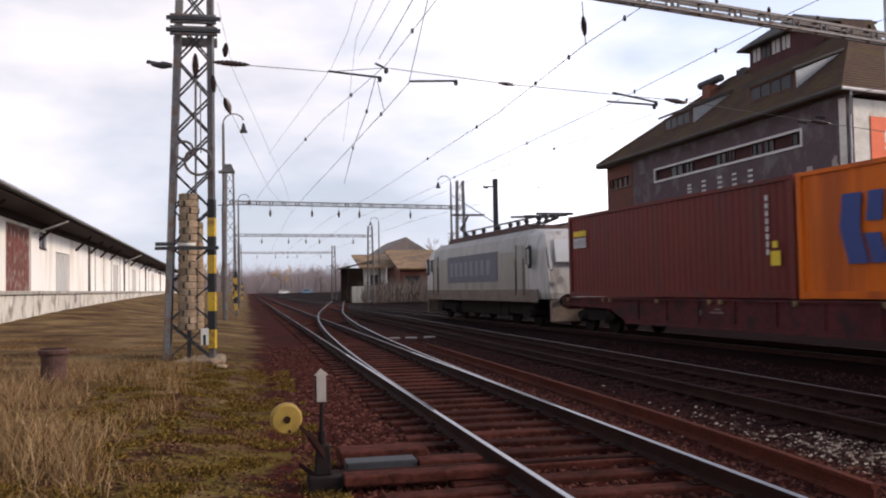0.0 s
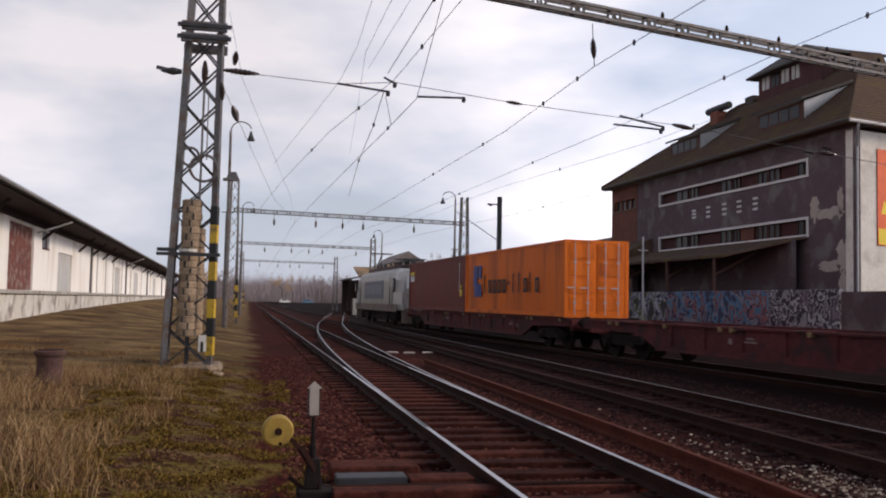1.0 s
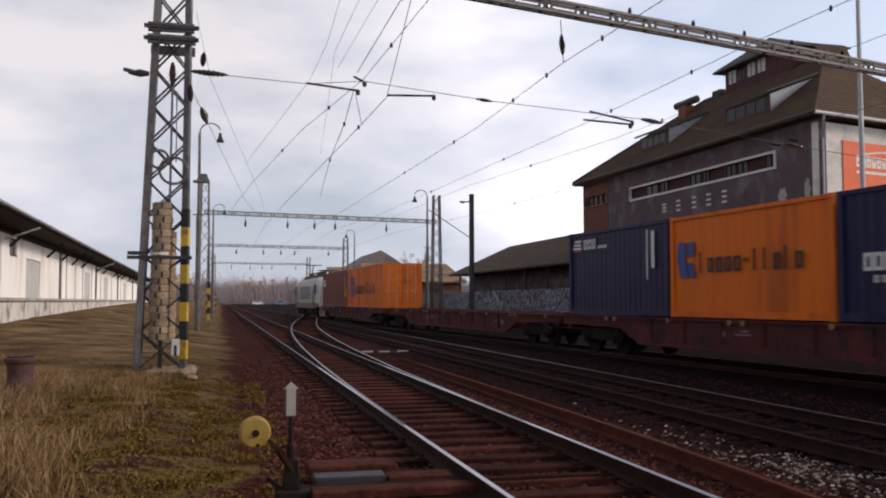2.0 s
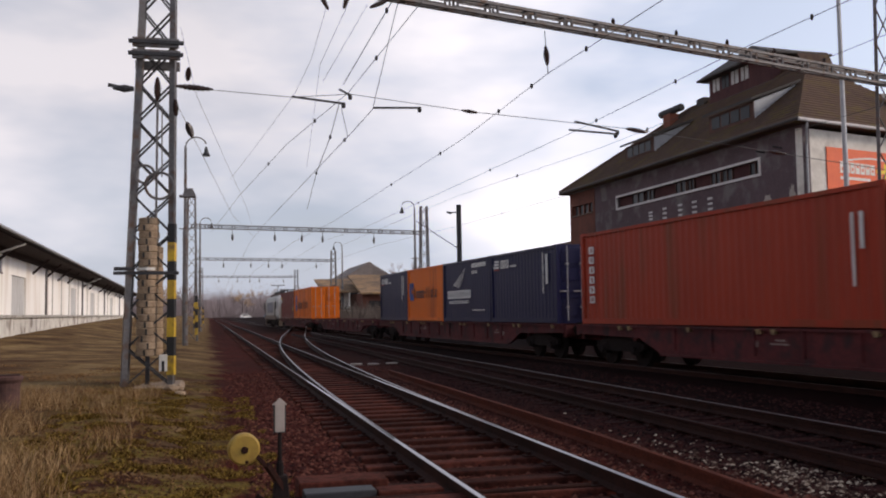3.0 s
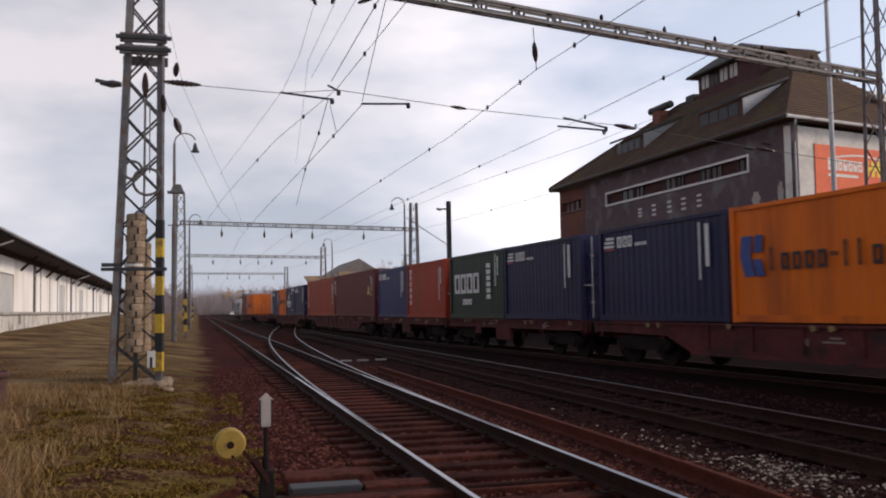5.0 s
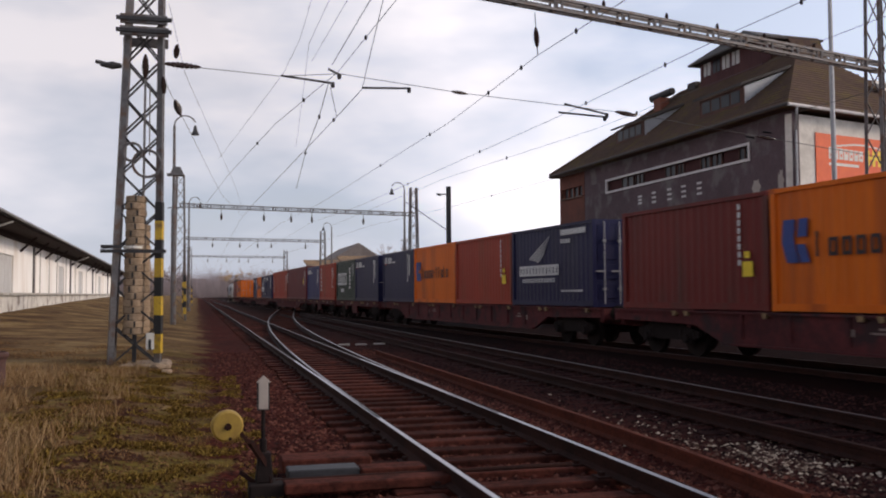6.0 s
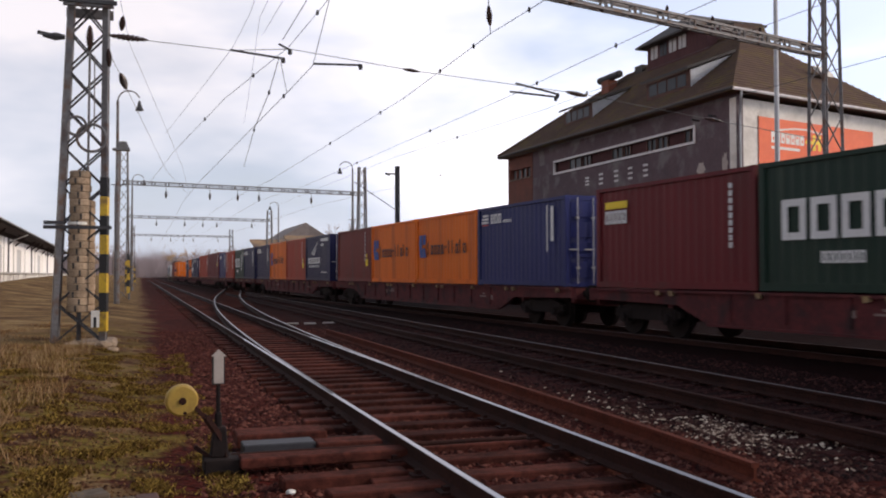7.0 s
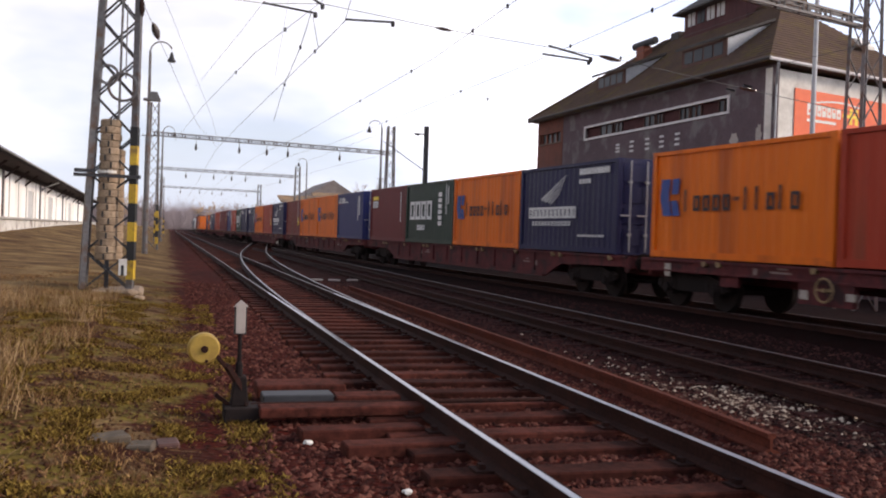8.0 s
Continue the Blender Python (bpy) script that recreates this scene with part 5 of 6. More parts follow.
part("print_flame", Shape().add([endp(1.9, 6.1, 0.068), endp(2.6, 6.1, 0.068), endp(2.1, 6.75, 0.068), endp(1.9, 6.1, 0.06), endp(2.6, 6.1, 0.06), endp(2.1, 6.75, 0.06)], [(0, 1, 2), (3, 5, 4), (0, 3, 4, 1), (1, 4, 5, 2), (2, 5, 3, 0)]), M_PYELLOW, poster)
for k in range(6):
    part("print_bar", end_panel(8.0 + k * 0.4, 8.3 + k * 0.4, 7.0, 7.5, 0.06, 0.068), M_WHITE, poster, "white lettering bar")
part("print_bar", end_panel(1.68, 3.2, 4.65, 5.4, 0.06, 0.068), M_PYELLOW, poster, "yellow printed field")


# ---- goods shed with its platform, beside the grass ----
def goods_shed():
    t = thing("goods_shed", "long white goods shed with dark overhanging roof and concrete platform", "building", pose(-10, 41.5, 0, 0, 0, 1.55))
    a, b = -42.0, 182.0
    seg = 7.0
    k = 0
    y = a
    slab = shared("platform_face", lambda: Shape().box(-0.18, 0.0, -seg / 2 + 0.03, seg / 2 - 0.03, -0.3, 1.5), 0.02)
    while y < b - 1:
        part("platform_face", slab, M_PLAT, t, m=pose(0, y + seg / 2, 0))
        y += seg
    part("platform_slab", Shape().box(-2.1, 0.12, a, b, 1.5, 1.68), M_CONC, t, "weathered platform edge", bevel=0.02)
    walls = []
    doors = [(-20.0, -13.0, 5.3, M_REDDOOR), (11.5, 18.3, 5.45, M_REDDOOR), (26.9, 33.0, 4.45, M_GREYDOOR_PANE), (62.0, 67.5, 4.6, M_GREYDOOR_PANE), (84, 90, 4.6, M_GREYDOOR_PANE), (118, 124, 4.6, M_GREYDOOR_PANE)]
    y = a
    for d0, d1, z, m in doors:
        walls += [(y, d0, 1.6), (d0, d1, z)]
        y = d1
    for w0, w1, z in walls + [(y, b, 1.6)]:
        part("front_wall", Shape().box(-2.6, -2.2, w0, w1, z, 7.2), M_LIME, t, "peeling whitewashed wall")
    part("end_wall", Shape().box(-12, -2.6, b - 0.4, b, 0, 6.8), M_LIME, t)
    part("rear_wall", Shape().box(-12.4, -12, a, b, 0, 6.8), M_LIME, t)
    for d0, d1, z, m in doors:
        d = part("door", Shape().box(-2.42, -2.34, d0, d1, 1.62, z), m, t, "weathered sliding door")
        n = 6
        for i in range(n):
            part("board", Shape().box(-2.345, -2.32, d0 + i * (d1 - d0) / n + 0.03, d0 + (i + 1) * (d1 - d0) / n - 0.03, 1.66, z - 0.05), m, d)
    w = part("window", Shape().box(-2.2, -2.17, 20.9, 23.0, 4.45, 5.35), M_GLASS, t)
    part("window_frame", Shape().box(-2.17, -2.13, 20.8, 23.1, 5.35, 5.45).box(-2.17, -2.13, 20.8, 23.1, 4.35, 4.45).box(-2.17, -2.13, 21.85, 22.05, 4.45, 5.35), M_WOOD, w)
    for y in (43.0, 73.0, 105.0, 140.0):
        part("downpipe", Shape().bar((-2.1, y, 1.7), (-2.1, y, 5.7), 0.2, sides=8), M_STEEL, t)
    for y in (47.5, 54.0, 60.3, 69.0, 79.5, 95.0, 112.0):
        part("pilaster", Shape().box(-2.2, -2.15, y - 0.16, y + 0.16, 1.68, 5.7), M_CONC, t, "narrow stained wall strip")
    for y in (-8, 18.8, 74):
        part("gutter_bend", Shape().bar((-2.05, y - 0.4, 5.2), (-0.25, y + 0.6, 6.0), 0.13, sides=8), M_GREYDOOR_PANE, t)
    # roof
    e, r = (-0.1, 6.12), (-8.0, 8.0)
    part("roof", Shape().prism([(e[0], e[1]), (e[0], e[1] + 0.22), (r[0], r[1] + 0.25), (-15.8, 6.3), (-15.8, 6.1), (r[0], r[1])], a - 0.6, b + 0.6), M_ROOFDARK, t)
    part("gutter", Shape().bar((0.0, a - 0.6, 6.25), (0.0, b + 0.6, 6.25), 0.17, sides=8), M_ZINC, t)
    part("soffit", Shape().prism([(-0.25, 6.04), (-2.2, 6.0), (-2.2, 6.06), (-0.25, 6.10)], a, b), M_BLACKTIMBER, t, "near-black boarded soffit")
    part("wall_plate", Shape().box(-2.2, -1.95, a, b, 5.62, 6.0), M_BLACKTIMBER, t, "dark timber under the eaves")
    brace = shared("roof_brace", lambda: Shape().bar((-2.2, 0, 4.9), (-1.0, 0, 6.02), 0.2, 0.16))
    y = -40.0
    while y < b - 3:
        if not any(d0 - 0.3 < y < d1 + 0.3 for d0, d1, z, m in doors):
            part("roof_brace", brace, M_BLACKTIMBER, t, m=pose(0, y, 0))
        y += 7.6
    return t


goods_shed()


# ---- masts, gantries and lamps ----
def lattice(s, base, top, w0, w1, panels, leg=0.10, web=0.05, faces=(0, 1, 2, 3), deep=1.0):
    """Four angle legs with crossed webs on every face."""
    base, top = Vector(base), Vector(top)
    cor = lambda f, i: base.lerp(top, f) + Vector(((-1, 1, 1, -1)[i] * (w0 + (w1 - w0) * f) / 2, (-1, -1, 1, 1)[i] * deep * (w0 + (w1 - w0) * f) / 2, 0))
    legs = [Shape().bar(cor(0, i), cor(1, i), leg) for i in range(4)]
    for k in range(panels):
        f0, f1 = k / panels, (k + 1) / panels
        for i in faces:
            j = (i + 1) % 4
            s.bar(cor(f0, i), cor(f1, j), web, web * 0.5)
            s.bar(cor(f0, j), cor(f1, i), web, web * 0.5)
    return legs, cor


def anchor_mast():
    t = thing("anchor_mast", "grey lattice mast with tension weights and yellow-black stripes", "mast")
    web = Shape()
    legs, cor = lattice(web, (-1.30, 21.9, -0.05), (-1.08, 21.9, 10.2), 1.0, 0.62, 12, 0.125, 0.07, (0, 2), 0.55)
    for i, l in enumerate(legs):
        part("leg", l, M_STEEL, t)
    for k in range(0, len(web.v), 8):
        part("lattice_bar", Shape().add(web.v[k:k + 8], [tuple(i - k for i in q) for q in web.f if k <= q[0] < k + 8]), M_DARKSTEEL, t)
    for k in range(8):
        z0, z1 = 0.25 + k * 0.42, 0.25 + (k + 1) * 0.42
        a, b = cor(z0 / 10.25, 1), cor(z1 / 10.25, 1)
        part("stripe", Shape().bar((a.x + 0.01, a.y - 0.03, a.z), (b.x + 0.01, b.y - 0.03, b.z), 0.16), M_YELLOW if k % 2 == 0 else M_BLACK, t, "yellow paint band" if k % 2 == 0 else "black paint band")
    for z in (7.35, 7.62):
        c = cor(z / 10.25, 0).lerp(cor(z / 10.25, 2), 0.5)
        w = 0.50
        for s in (-1, 1):
            part("clamp", Shape().box(c.x - w, c.x + w, c.y + s * w - 0.05, c.y + s * w + 0.05, z - 0.1, z + 0.1), M_STEEL, t)
        part("clamp_bolt", Shape().bar((c.x - w - 0.08, c.y - w - 0.06, z), (c.x + w + 0.1, c.y - w - 0.06, z), 0.08), M_DARKSTEEL, t)
    c = cor(2.5 / 10.25, 0).lerp(cor(2.5 / 10.25, 2), 0.5)
    part("guide_clamp", Shape().bar((c.x - 0.75, c.y - 0.55, 2.45), (c.x + 0.62, c.y - 0.55, 2.45), 0.075).bar((c.x - 0.75, c.y - 0.45, 2.55), (c.x - 0.35, c.y - 0.45, 2.55), 0.08), M_DARKSTEEL, t)
    part("arm", Shape().bar((c.x - 0.9, 21.4, 6.62), (c.x - 0.4, 21.5, 6.55), 0.07).lathe([(0.03, -0.25), (0.09, 0.0), (0.05, 0.2)], (c.x - 0.55, 21.4, 6.55), "x", 8), M_DARKSTEEL, t)
    part("footing", Shape().prism([(-2.05, -0.3), (-0.45, -0.3), (-0.55, 0.0), (-1.6, -0.04)], 21.15, 22.8), M_WEIGHT, t, "rough concrete footing", bevel=0.05)
    # pulley rings
    for x, z, r in ((-1.36, 4.65, 0.2), (-1.05, 4.4, 0.3)):
        part("pulley", Shape().tube([(x + r * math.cos(math.tau * i / 20), 21.45, z + r * math.sin(math.tau * i / 20)) for i in range(20)], 0.03, 6, True), M_STEEL, t)
    part("tension_rope", Shape().bar((-1.12, 21.5, 3.7), (-1.1, 21.5, 6.3), 0.05, sides=6).bar((-1.0, 21.5, 4.6), (-1.0, 21.5, 6.2), 0.03, sides=6), M_STEEL, t)
    part("insulator", insulator(0.09, 0.55), M_CERAMIC, t, m=pose(-1.1, 21.45, 6.3))
    part("signal_box", Shape().box(-0.62, -0.26, 21.35, 21.6, 4.15, 4.19).prism([(-0.55, 4.19), (-0.27, 4.19), (-0.33, 4.34), (-0.49, 4.34)], 21.37, 21.6), M_STEEL, t, "hooded siren or lamp box")
    part("plate", Shape().box(-1.03, -0.86, 21.3, 21.33, 0.30, 0.66), M_WHITE, t, "small white plate")
    part("plate_mark", Shape().box(-0.98, -0.92, 21.29, 21.30, 0.3, 0.52), M_BLACK, t)
    return t


def insulator(r, h, n=5):
    rows = [(r * 0.25, 0)]
    n = n + 3
    for k in range(n):
        z = h * (0.08 + 0.84 * k / n)
        e = r * (0.55 + 0.45 * math.sin(math.pi * (k + 0.5) / n))
        rows += [(e * 0.7, z), (e, z + h / n * 0.35), (e * 0.7, z + h / n * 0.7)]
    return Shape().lathe(rows + [(r * 0.25, h)], n=10)


anchor_mast()
weights = thing("tension_weights", "stack of round weathered concrete tension weights", "weights")
rnd = random.Random(8)
wmesh = Shape().lathe([(0.21, 0.0), (0.225, 0.015), (0.225, 0.135), (0.21, 0.15)], n=20).mesh("weight")
for k in range(20):
    part("weight", wmesh, M_WEIGHT, weights, m=pose(-1.33 + rnd.uniform(-0.012, 0.012) + 0.0025 * k, 21.75 + rnd.uniform(-0.012, 0.012), 0.62 + k * 0.154, rz=rnd.uniform(0, 360)))
for k in range(20):
    part("weight_slot", Shape().box(-0.02, 0.02, -0.235, -0.22, 0.012, 0.138), M_BLACK, weights, m=pose(-1.36 + 0.0025 * k + (0.0, 0.07, -0.06, 0.03)[k % 4], 21.75, 0.62 + k * 0.154))
for k in range(16):
    part("weight", wmesh, M_WEIGHT, weights, m=pose(-1.21 + rnd.uniform(-0.012, 0.012), 22.12 + rnd.uniform(-0.012, 0.012), 0.62 + k * 0.154, rz=rnd.uniform(0, 360)))
part("hoop", Shape().lathe([(0.24, 0), (0.24, 0.06)], (-1.31, 21.75, 2.52), n=20), M_WHITE, weights)
part("weight_hanger", Shape().bar((-1.3, 21.75, 0.0), (-1.3, 21.75, 0.62), 0.09), M_DARKSTEEL, weights)


def lamp_post(x, y, h, side=1, label="tall street lamp with a bell-shaped shade on a curved arm"):
    t = thing("lamp_post", label, "lamp", pose(x, y, -0.1), group="lamps along the yard")
    part("pole", Shape().lathe([(0.14, 0), (0.13, h * 0.55), (0.09, h * 0.56), (0.065, h - 0.5)], n=10), M_STEEL, t)
    arc = [(side * (0.55 - 0.55 * math.cos(math.pi * k / 8)), 0, h - 0.5 + 0.55 * math.sin(math.pi * k / 8)) for k in range(8)]
    part("arm", Shape().tube(arc, 0.035), M_STEEL, t)
    part("shade", Shape().lathe([(0.20, 0), (0.21, 0.06), (0.13, 0.18), (0.09, 0.36), (0.05, 0.5)], (side * 1.05, 0, h - 0.95), n=12), M_DARKSTEEL, t)
    part("step_bars", Shape().bar((-0.3, 0, h * 0.56), (0.3, 0, h * 0.56), 0.05), M_DARKSTEEL, t)
    return t


lamp_post(-1.15, 50, 10.9)
lamp_post(-0.75, 92, 10.9)
lamp_post(16.4, 74, 10.6, -1)
lamp_post(16.6, 118, 10.6, -1)


def gantry(xa, ya, xb, yb, z, label, mast_a=True, mast_b=True, stripes=True, over=2.2):
    t = thing("catenary_gantry", label, "gantry", group="gantries over the tracks")
    d = Vector((xb - xa, yb - ya, 0))
    n = int(d.length / 0.85)
    side = Vector((-d.y, d.x, 0)).normalized() * 0.08
    P = lambda f, s, h: Vector((xa, ya, z)) + d * f + side * s + Vector((0, 0, h))
    for s in (-1, 1):
        for h in (0, 0.22):
            part("chord", Shape().bar(P(0, s, h), P(1, s, h), 0.055), M_STEEL, t)
    w = Shape()
    for k in range(n):
        f0, f1 = k / n, (k + 1) / n
        for s in (-1, 1):
            w.bar(P(f0, s, 0), P(f0, s, 0.22), 0.04)
            w.bar(P(f0 + 0.2 / n, s, 0), P(f0 + 0.2 / n, s, 0.22), 0.04)
            w.bar(P(f0 + 0.2 / n, s, 0.11), P(f1, s, 0.11), 0.022)
        w.bar(P(f0, -1, 0), P(f0, 1, 0), 0.035).bar(P(f0, -1, 0.22), P(f0, 1, 0.22), 0.035)
    tagged(part("lattice_web", w, M_STEEL, t), kind="stuff")
    for on, x, y in ((mast_a, xa, ya), (mast_b, xb, yb)):
        if on:
            web = Shape()
            legs, cor = lattice(web, (x, y, -0.15), (x, y, z + over), 0.7, 0.42, 12, 0.08, 0.035, (0, 2))
            for l in legs:
                part("mast_leg", l, M_STEEL, t)
            tagged(part("mast_web", web, M_STEEL, t), kind="stuff")
            if stripes and x < 5:
                for k in range(6):
                    for s in (-0.3, 0.3):
                        part("stripe", Shape().box(x + s - 0.09, x + s + 0.09, y - 0.44, y - 0.32, 0.3 + k * 0.4, 0.7 + k * 0.4), M_YELLOW if (k + (s > 0)) % 2 else M_BLACK, t)
    return t


g1 = gantry(-4.2, 13.8, 17.0, 19.9, 7.08, "grey lattice gantry beam over the tracks", False, True, False, over=4)
part("beam_post", Shape().bar((-4.2, 13.8, -0.2), (-4.2, 13.8, 7.6), 0.3), M_STEEL, g1)
for f in (0.36, 0.42, 0.58, 0.66, 0.73, 0.80, 0.88):
    part("insulator", insulator(0.045, 0.16, 3), M_CERAMIC, g1, m=pose(-4.2 + 21.2 * f, 13.8 + 6.1 * f, 7.33))
gantry(-1.0, 59.9, 14.8, 63.8, 6.95, "far lattice gantry with insulators below its beam", True, True, True, 2.0)
gantry(-1.0, 95, 12.9, 98.4, 6.95, "distant lattice gantry across the yard", True, True, True, 1.2)
gantry(-1.0, 139, 13.0, 142.4, 6.95, "distant lattice gantry across the yard", True, True, True, 1.2)

pole = thing("steel_pole", "black tubular steel pole with a bracket", "pole", pose(15.8, 58, -0.1))
part("tube", Shape().lathe([(0.17, 0), (0.17, 8.5)], n=12), M_DARKSTEEL, pole)
part("bracket", Shape().bar((0, 0, 8.0), (-0.75, 0, 8.0), 0.08).bar((-0.5, 0, 7.92), (-0.8, 0, 8.02), 0.14, sides=6), M_DARKSTEEL, pole)
part("stay", Shape().bar((0, 0, 5.6), (-1.55, 5.8, 8.0), 0.06, sides=6), M_DARKSTEEL, pole)
post = thing("tall_pole", "slender pale grey steel pole", "pole", pose(19.0, 24.4, -0.1))
part("tube", Shape().lathe([(0.085, 0), (0.075, 6.0), (0.055, 14)], n=10), M_ZINC, post)
post = thing("thin_post", "thin pale post by the ramp", "pole", pose(20.0, 45.0, -0.1))
part("tube", Shape().lathe([(0.06, 0), (0.06, 5.2)], n=8), M_ZINC, post)
part("cross_bar", Shape().bar((-0.25, 0, 4.5), (0.25, 0, 4.5), 0.06), M_ZINC, post)


# ---- wires ----
def strand(pts, w):
    """One continuous thin strand."""
    if any(Vector((q[0] - p[0], q[1] - p[1])).length < 1e-3 for p, q in zip(pts, pts[1:])):
        return Shape().bar(pts[0], pts[-1], w, sides=5)
    return Shape().sweep(pts, [(-w / 2, -w / 2), (w / 2, -w / 2), (w / 2, w / 2), (-w / 2, w / 2)])


def wire(label, pts, w=0.022, parts=()):
    t = thing("overhead_wire", label, "wire", group="overhead wires")
    part("strand", strand(pts, w), M_WIRE, t)
    for p, q, r in parts:
        p, q = Vector(p), Vector(q)
        m = Matrix.Translation(p) @ (q - p).to_track_quat("Z", "Y").to_matrix().to_4x4()
        part("insulator", insulator(r, (q - p).length, 4), M_CERAMIC, t, m=m)
    return t


def clipped(label, pts, w=0.013, clips=()):
    """A wire with small clamps on it: clips are shares of its length, stretch by stretch."""
    t = wire(label, pts, w)
    for i, f in clips:
        p = Vector(pts[i]).lerp(Vector(pts[i + 1]), f)
        part("clamp", Shape().lathe([(0.02, -0.05), (0.035, 0), (0.02, 0.05)], p, n=6), M_DARKSTEEL, t)
    return t


clipped("contact wire hung from the gantry over the second track", [(7.5, -5, 6.5), (6.87, 13, 6.3), (6.59, 17.2, 6.22), (6.61, 23.8, 6.1), (5.9, 45, 5.95), (5.4, 62, 6.2), (4.8, 98, 6.1), (4.6, 150, 6.1)], 0.010, ((1, 0.6), (2, 0.15), (2, 0.5), (3, 0.1), (3, 0.4)))
clipped("contact wire passing before the grain store", [(12.0, -5, 6.8), (10.0, 12.6, 6.4), (9.64, 15.2, 6.3), (9.39, 22.9, 6.2), (8.05, 48, 6.0), (7.6, 63, 6.4), (7.0, 98, 6.2), (6.6, 150, 6.1)], 0.010, ((1, 0.3), (2, 0.3), (2, 0.8), (3, 0.25), (3, 0.6)))
clipped("thin wire below the second contact wire", [(11.5, 12, 6.2), (10.66, 23.7, 6.0), (9.45, 35, 6.0), (8.6, 62, 6.0)], 0.008, ((0, 0.8), (1, 0.5)))
clipped("contact wire over the goods train", [(16.0, 5, 6.1), (13.7, 34.6, 6.0), (12.8, 47.4, 6.0), (11.6, 64, 6.2), (9.6, 110, 6.1), (8.4, 170, 6.1)], 0.011, ((1, 0.5),))
clipped("contact wire over the near track", [(3.4, -5, 6.9), (3.28, 16.0, 6.98), (3.61, 20.5, 6.09), (3.31, 22.33, 5.8), (2.79, 45.27, 6.0), (2.7, 62, 6.3), (2.7, 98, 6.0), (2.7, 150, 6.0)], 0.012, ((3, 0.02),))
clipped("carrier wire crossing over the near track", [(4.6, -5, 9.0), (3.65, 15.8, 6.97), (3.08, 20.6, 6.48), (2.07, 25.22, 6.1), (1.2, 37.33, 6.2), (0.2, 60, 6.7)], 0.010, ((1, 0.55), (2, 0.5), (3, 0.3)))
clipped("short pull wire between gantry and registration arm", [(3.13, 15.6, 6.95), (2.94, 20.5, 6.62)], 0.012, ((0, 0.1),))
clipped("hanging loop below the registration arm", [(2.85, 20.5, 6.18), (2.86, 22.17, 5.75), (3.17, 27.83, 5.75), (4.05, 39.13, 5.9)], 0.014, ((1, 0.0), (2, 0.02)))
clipped("short dropper to the contact wire", [(2.9, 20.5, 6.1), (3.31, 22.33, 5.8)], 0.012)
clipped("faint feeder beside the near track", [(1.96, 15.5, 6.73), (1.95, 17.88, 6.45), (1.86, 20.4, 6.36), (1.51, 23.5, 6.2), (0.76, 32.7, 6.2)], 0.006)
clipped("faint feeder beside the near track", [(2.71, 15.8, 6.9), (2.49, 20.5, 6.68)], 0.006)
clipped("faint feeder beside the near track", [(2.33, 15.6, 6.8), (2.14, 18.07, 6.4), (2.49, 22.37, 6.3), (3.13, 30.28, 6.3)], 0.006)
for a, b in (((1.75, 15.4, 7.05), (2.0, 15.6, 6.7)), ((2.36, 15.55, 7.05), (2.27, 15.65, 6.75)), ((3.1, 15.7, 7.0), (2.75, 15.8, 6.85))):
    t = thing("gantry_insulator", "dark insulator hanging below the gantry beam", "insulator", Matrix.Translation(Vector(b)) @ (Vector(a) - Vector(b)).to_track_quat("Z", "Y").to_matrix().to_4x4(), group="gantry insulators")
    part("string", insulator(0.055, (Vector(a) - Vector(b)).length, 4), M_CERAMIC, t)
wire("cross wire from the anchor mast to the far gantry mast", [(-0.75, 21.3, 6.62), (1.8, 20.6, 6.32), (3.1, 20.5, 6.42), (6.0, 20.5, 6.12), (10.2, 20.4, 5.81), (13.9, 20.3, 5.33), (17, 20.0, 4.9)], 0.013,
     [((-0.7, 21.3, 6.63), (0.1, 21.1, 6.54), 0.08), ((9.78, 20.4, 5.84), (10.35, 20.4, 5.76), 0.07), ((5.7, 20.5, 6.15), (6.1, 20.5, 6.11), 0.05), ((13.6, 20.3, 5.37), (14.1, 20.3, 5.31), 0.06)])
for x0, z0, x1, z1 in ((1.8, 6.31, 2.95, 6.2), (3.62, 6.13, 4.7, 6.17), (8.5, 5.99, 9.6, 5.79), (8.35, 5.78, 9.55, 5.72), (2.85, 6.52, 3.1, 6.4)):
    t = thing("registration_arm", "dark steel registration arm on the cross wire", "wire fitting", group="registration arms")
    part("arm", Shape().bar((x0, 20.5, z0), (x1, 20.5, z1), 0.05, sides=6), M_DARKSTEEL, t)
    part("clip", Shape().lathe([(0.04, -0.06), (0.05, 0), (0.04, 0.06)], (x1, 20.5, z1 - 0.04), n=8), M_DARKSTEEL, t)
wire("slanting feeder with a dark insulator from the anchor mast", [(-0.75, 21.5, 6.4), (-0.45, 23.5, 6.1), (1.0, 40, 5.7), (2.9, 62, 6.6)], 0.009, [((-0.72, 21.5, 6.38), (-0.70, 21.6, 6.0), 0.08), ((-0.48, 22.2, 6.0), (-0.36, 22.6, 5.72), 0.09)])
wire("upper feeder from the anchor mast", [(-0.6, 21.4, 8.0), (-0.3, 24.5, 7.2), (1.6, 40, 6.0), (2.9, 61, 6.7)], 0.007, [((-0.45, 21.4, 6.78), (-0.42, 21.4, 7.1), 0.08)])
wire("hanging drop with an insulator under the gantry", [(6.52, 17.15, 7.05), (6.59, 17.2, 6.22)], 0.02, [((6.58, 17.2, 6.38), (6.55, 17.2, 6.78), 0.07)])
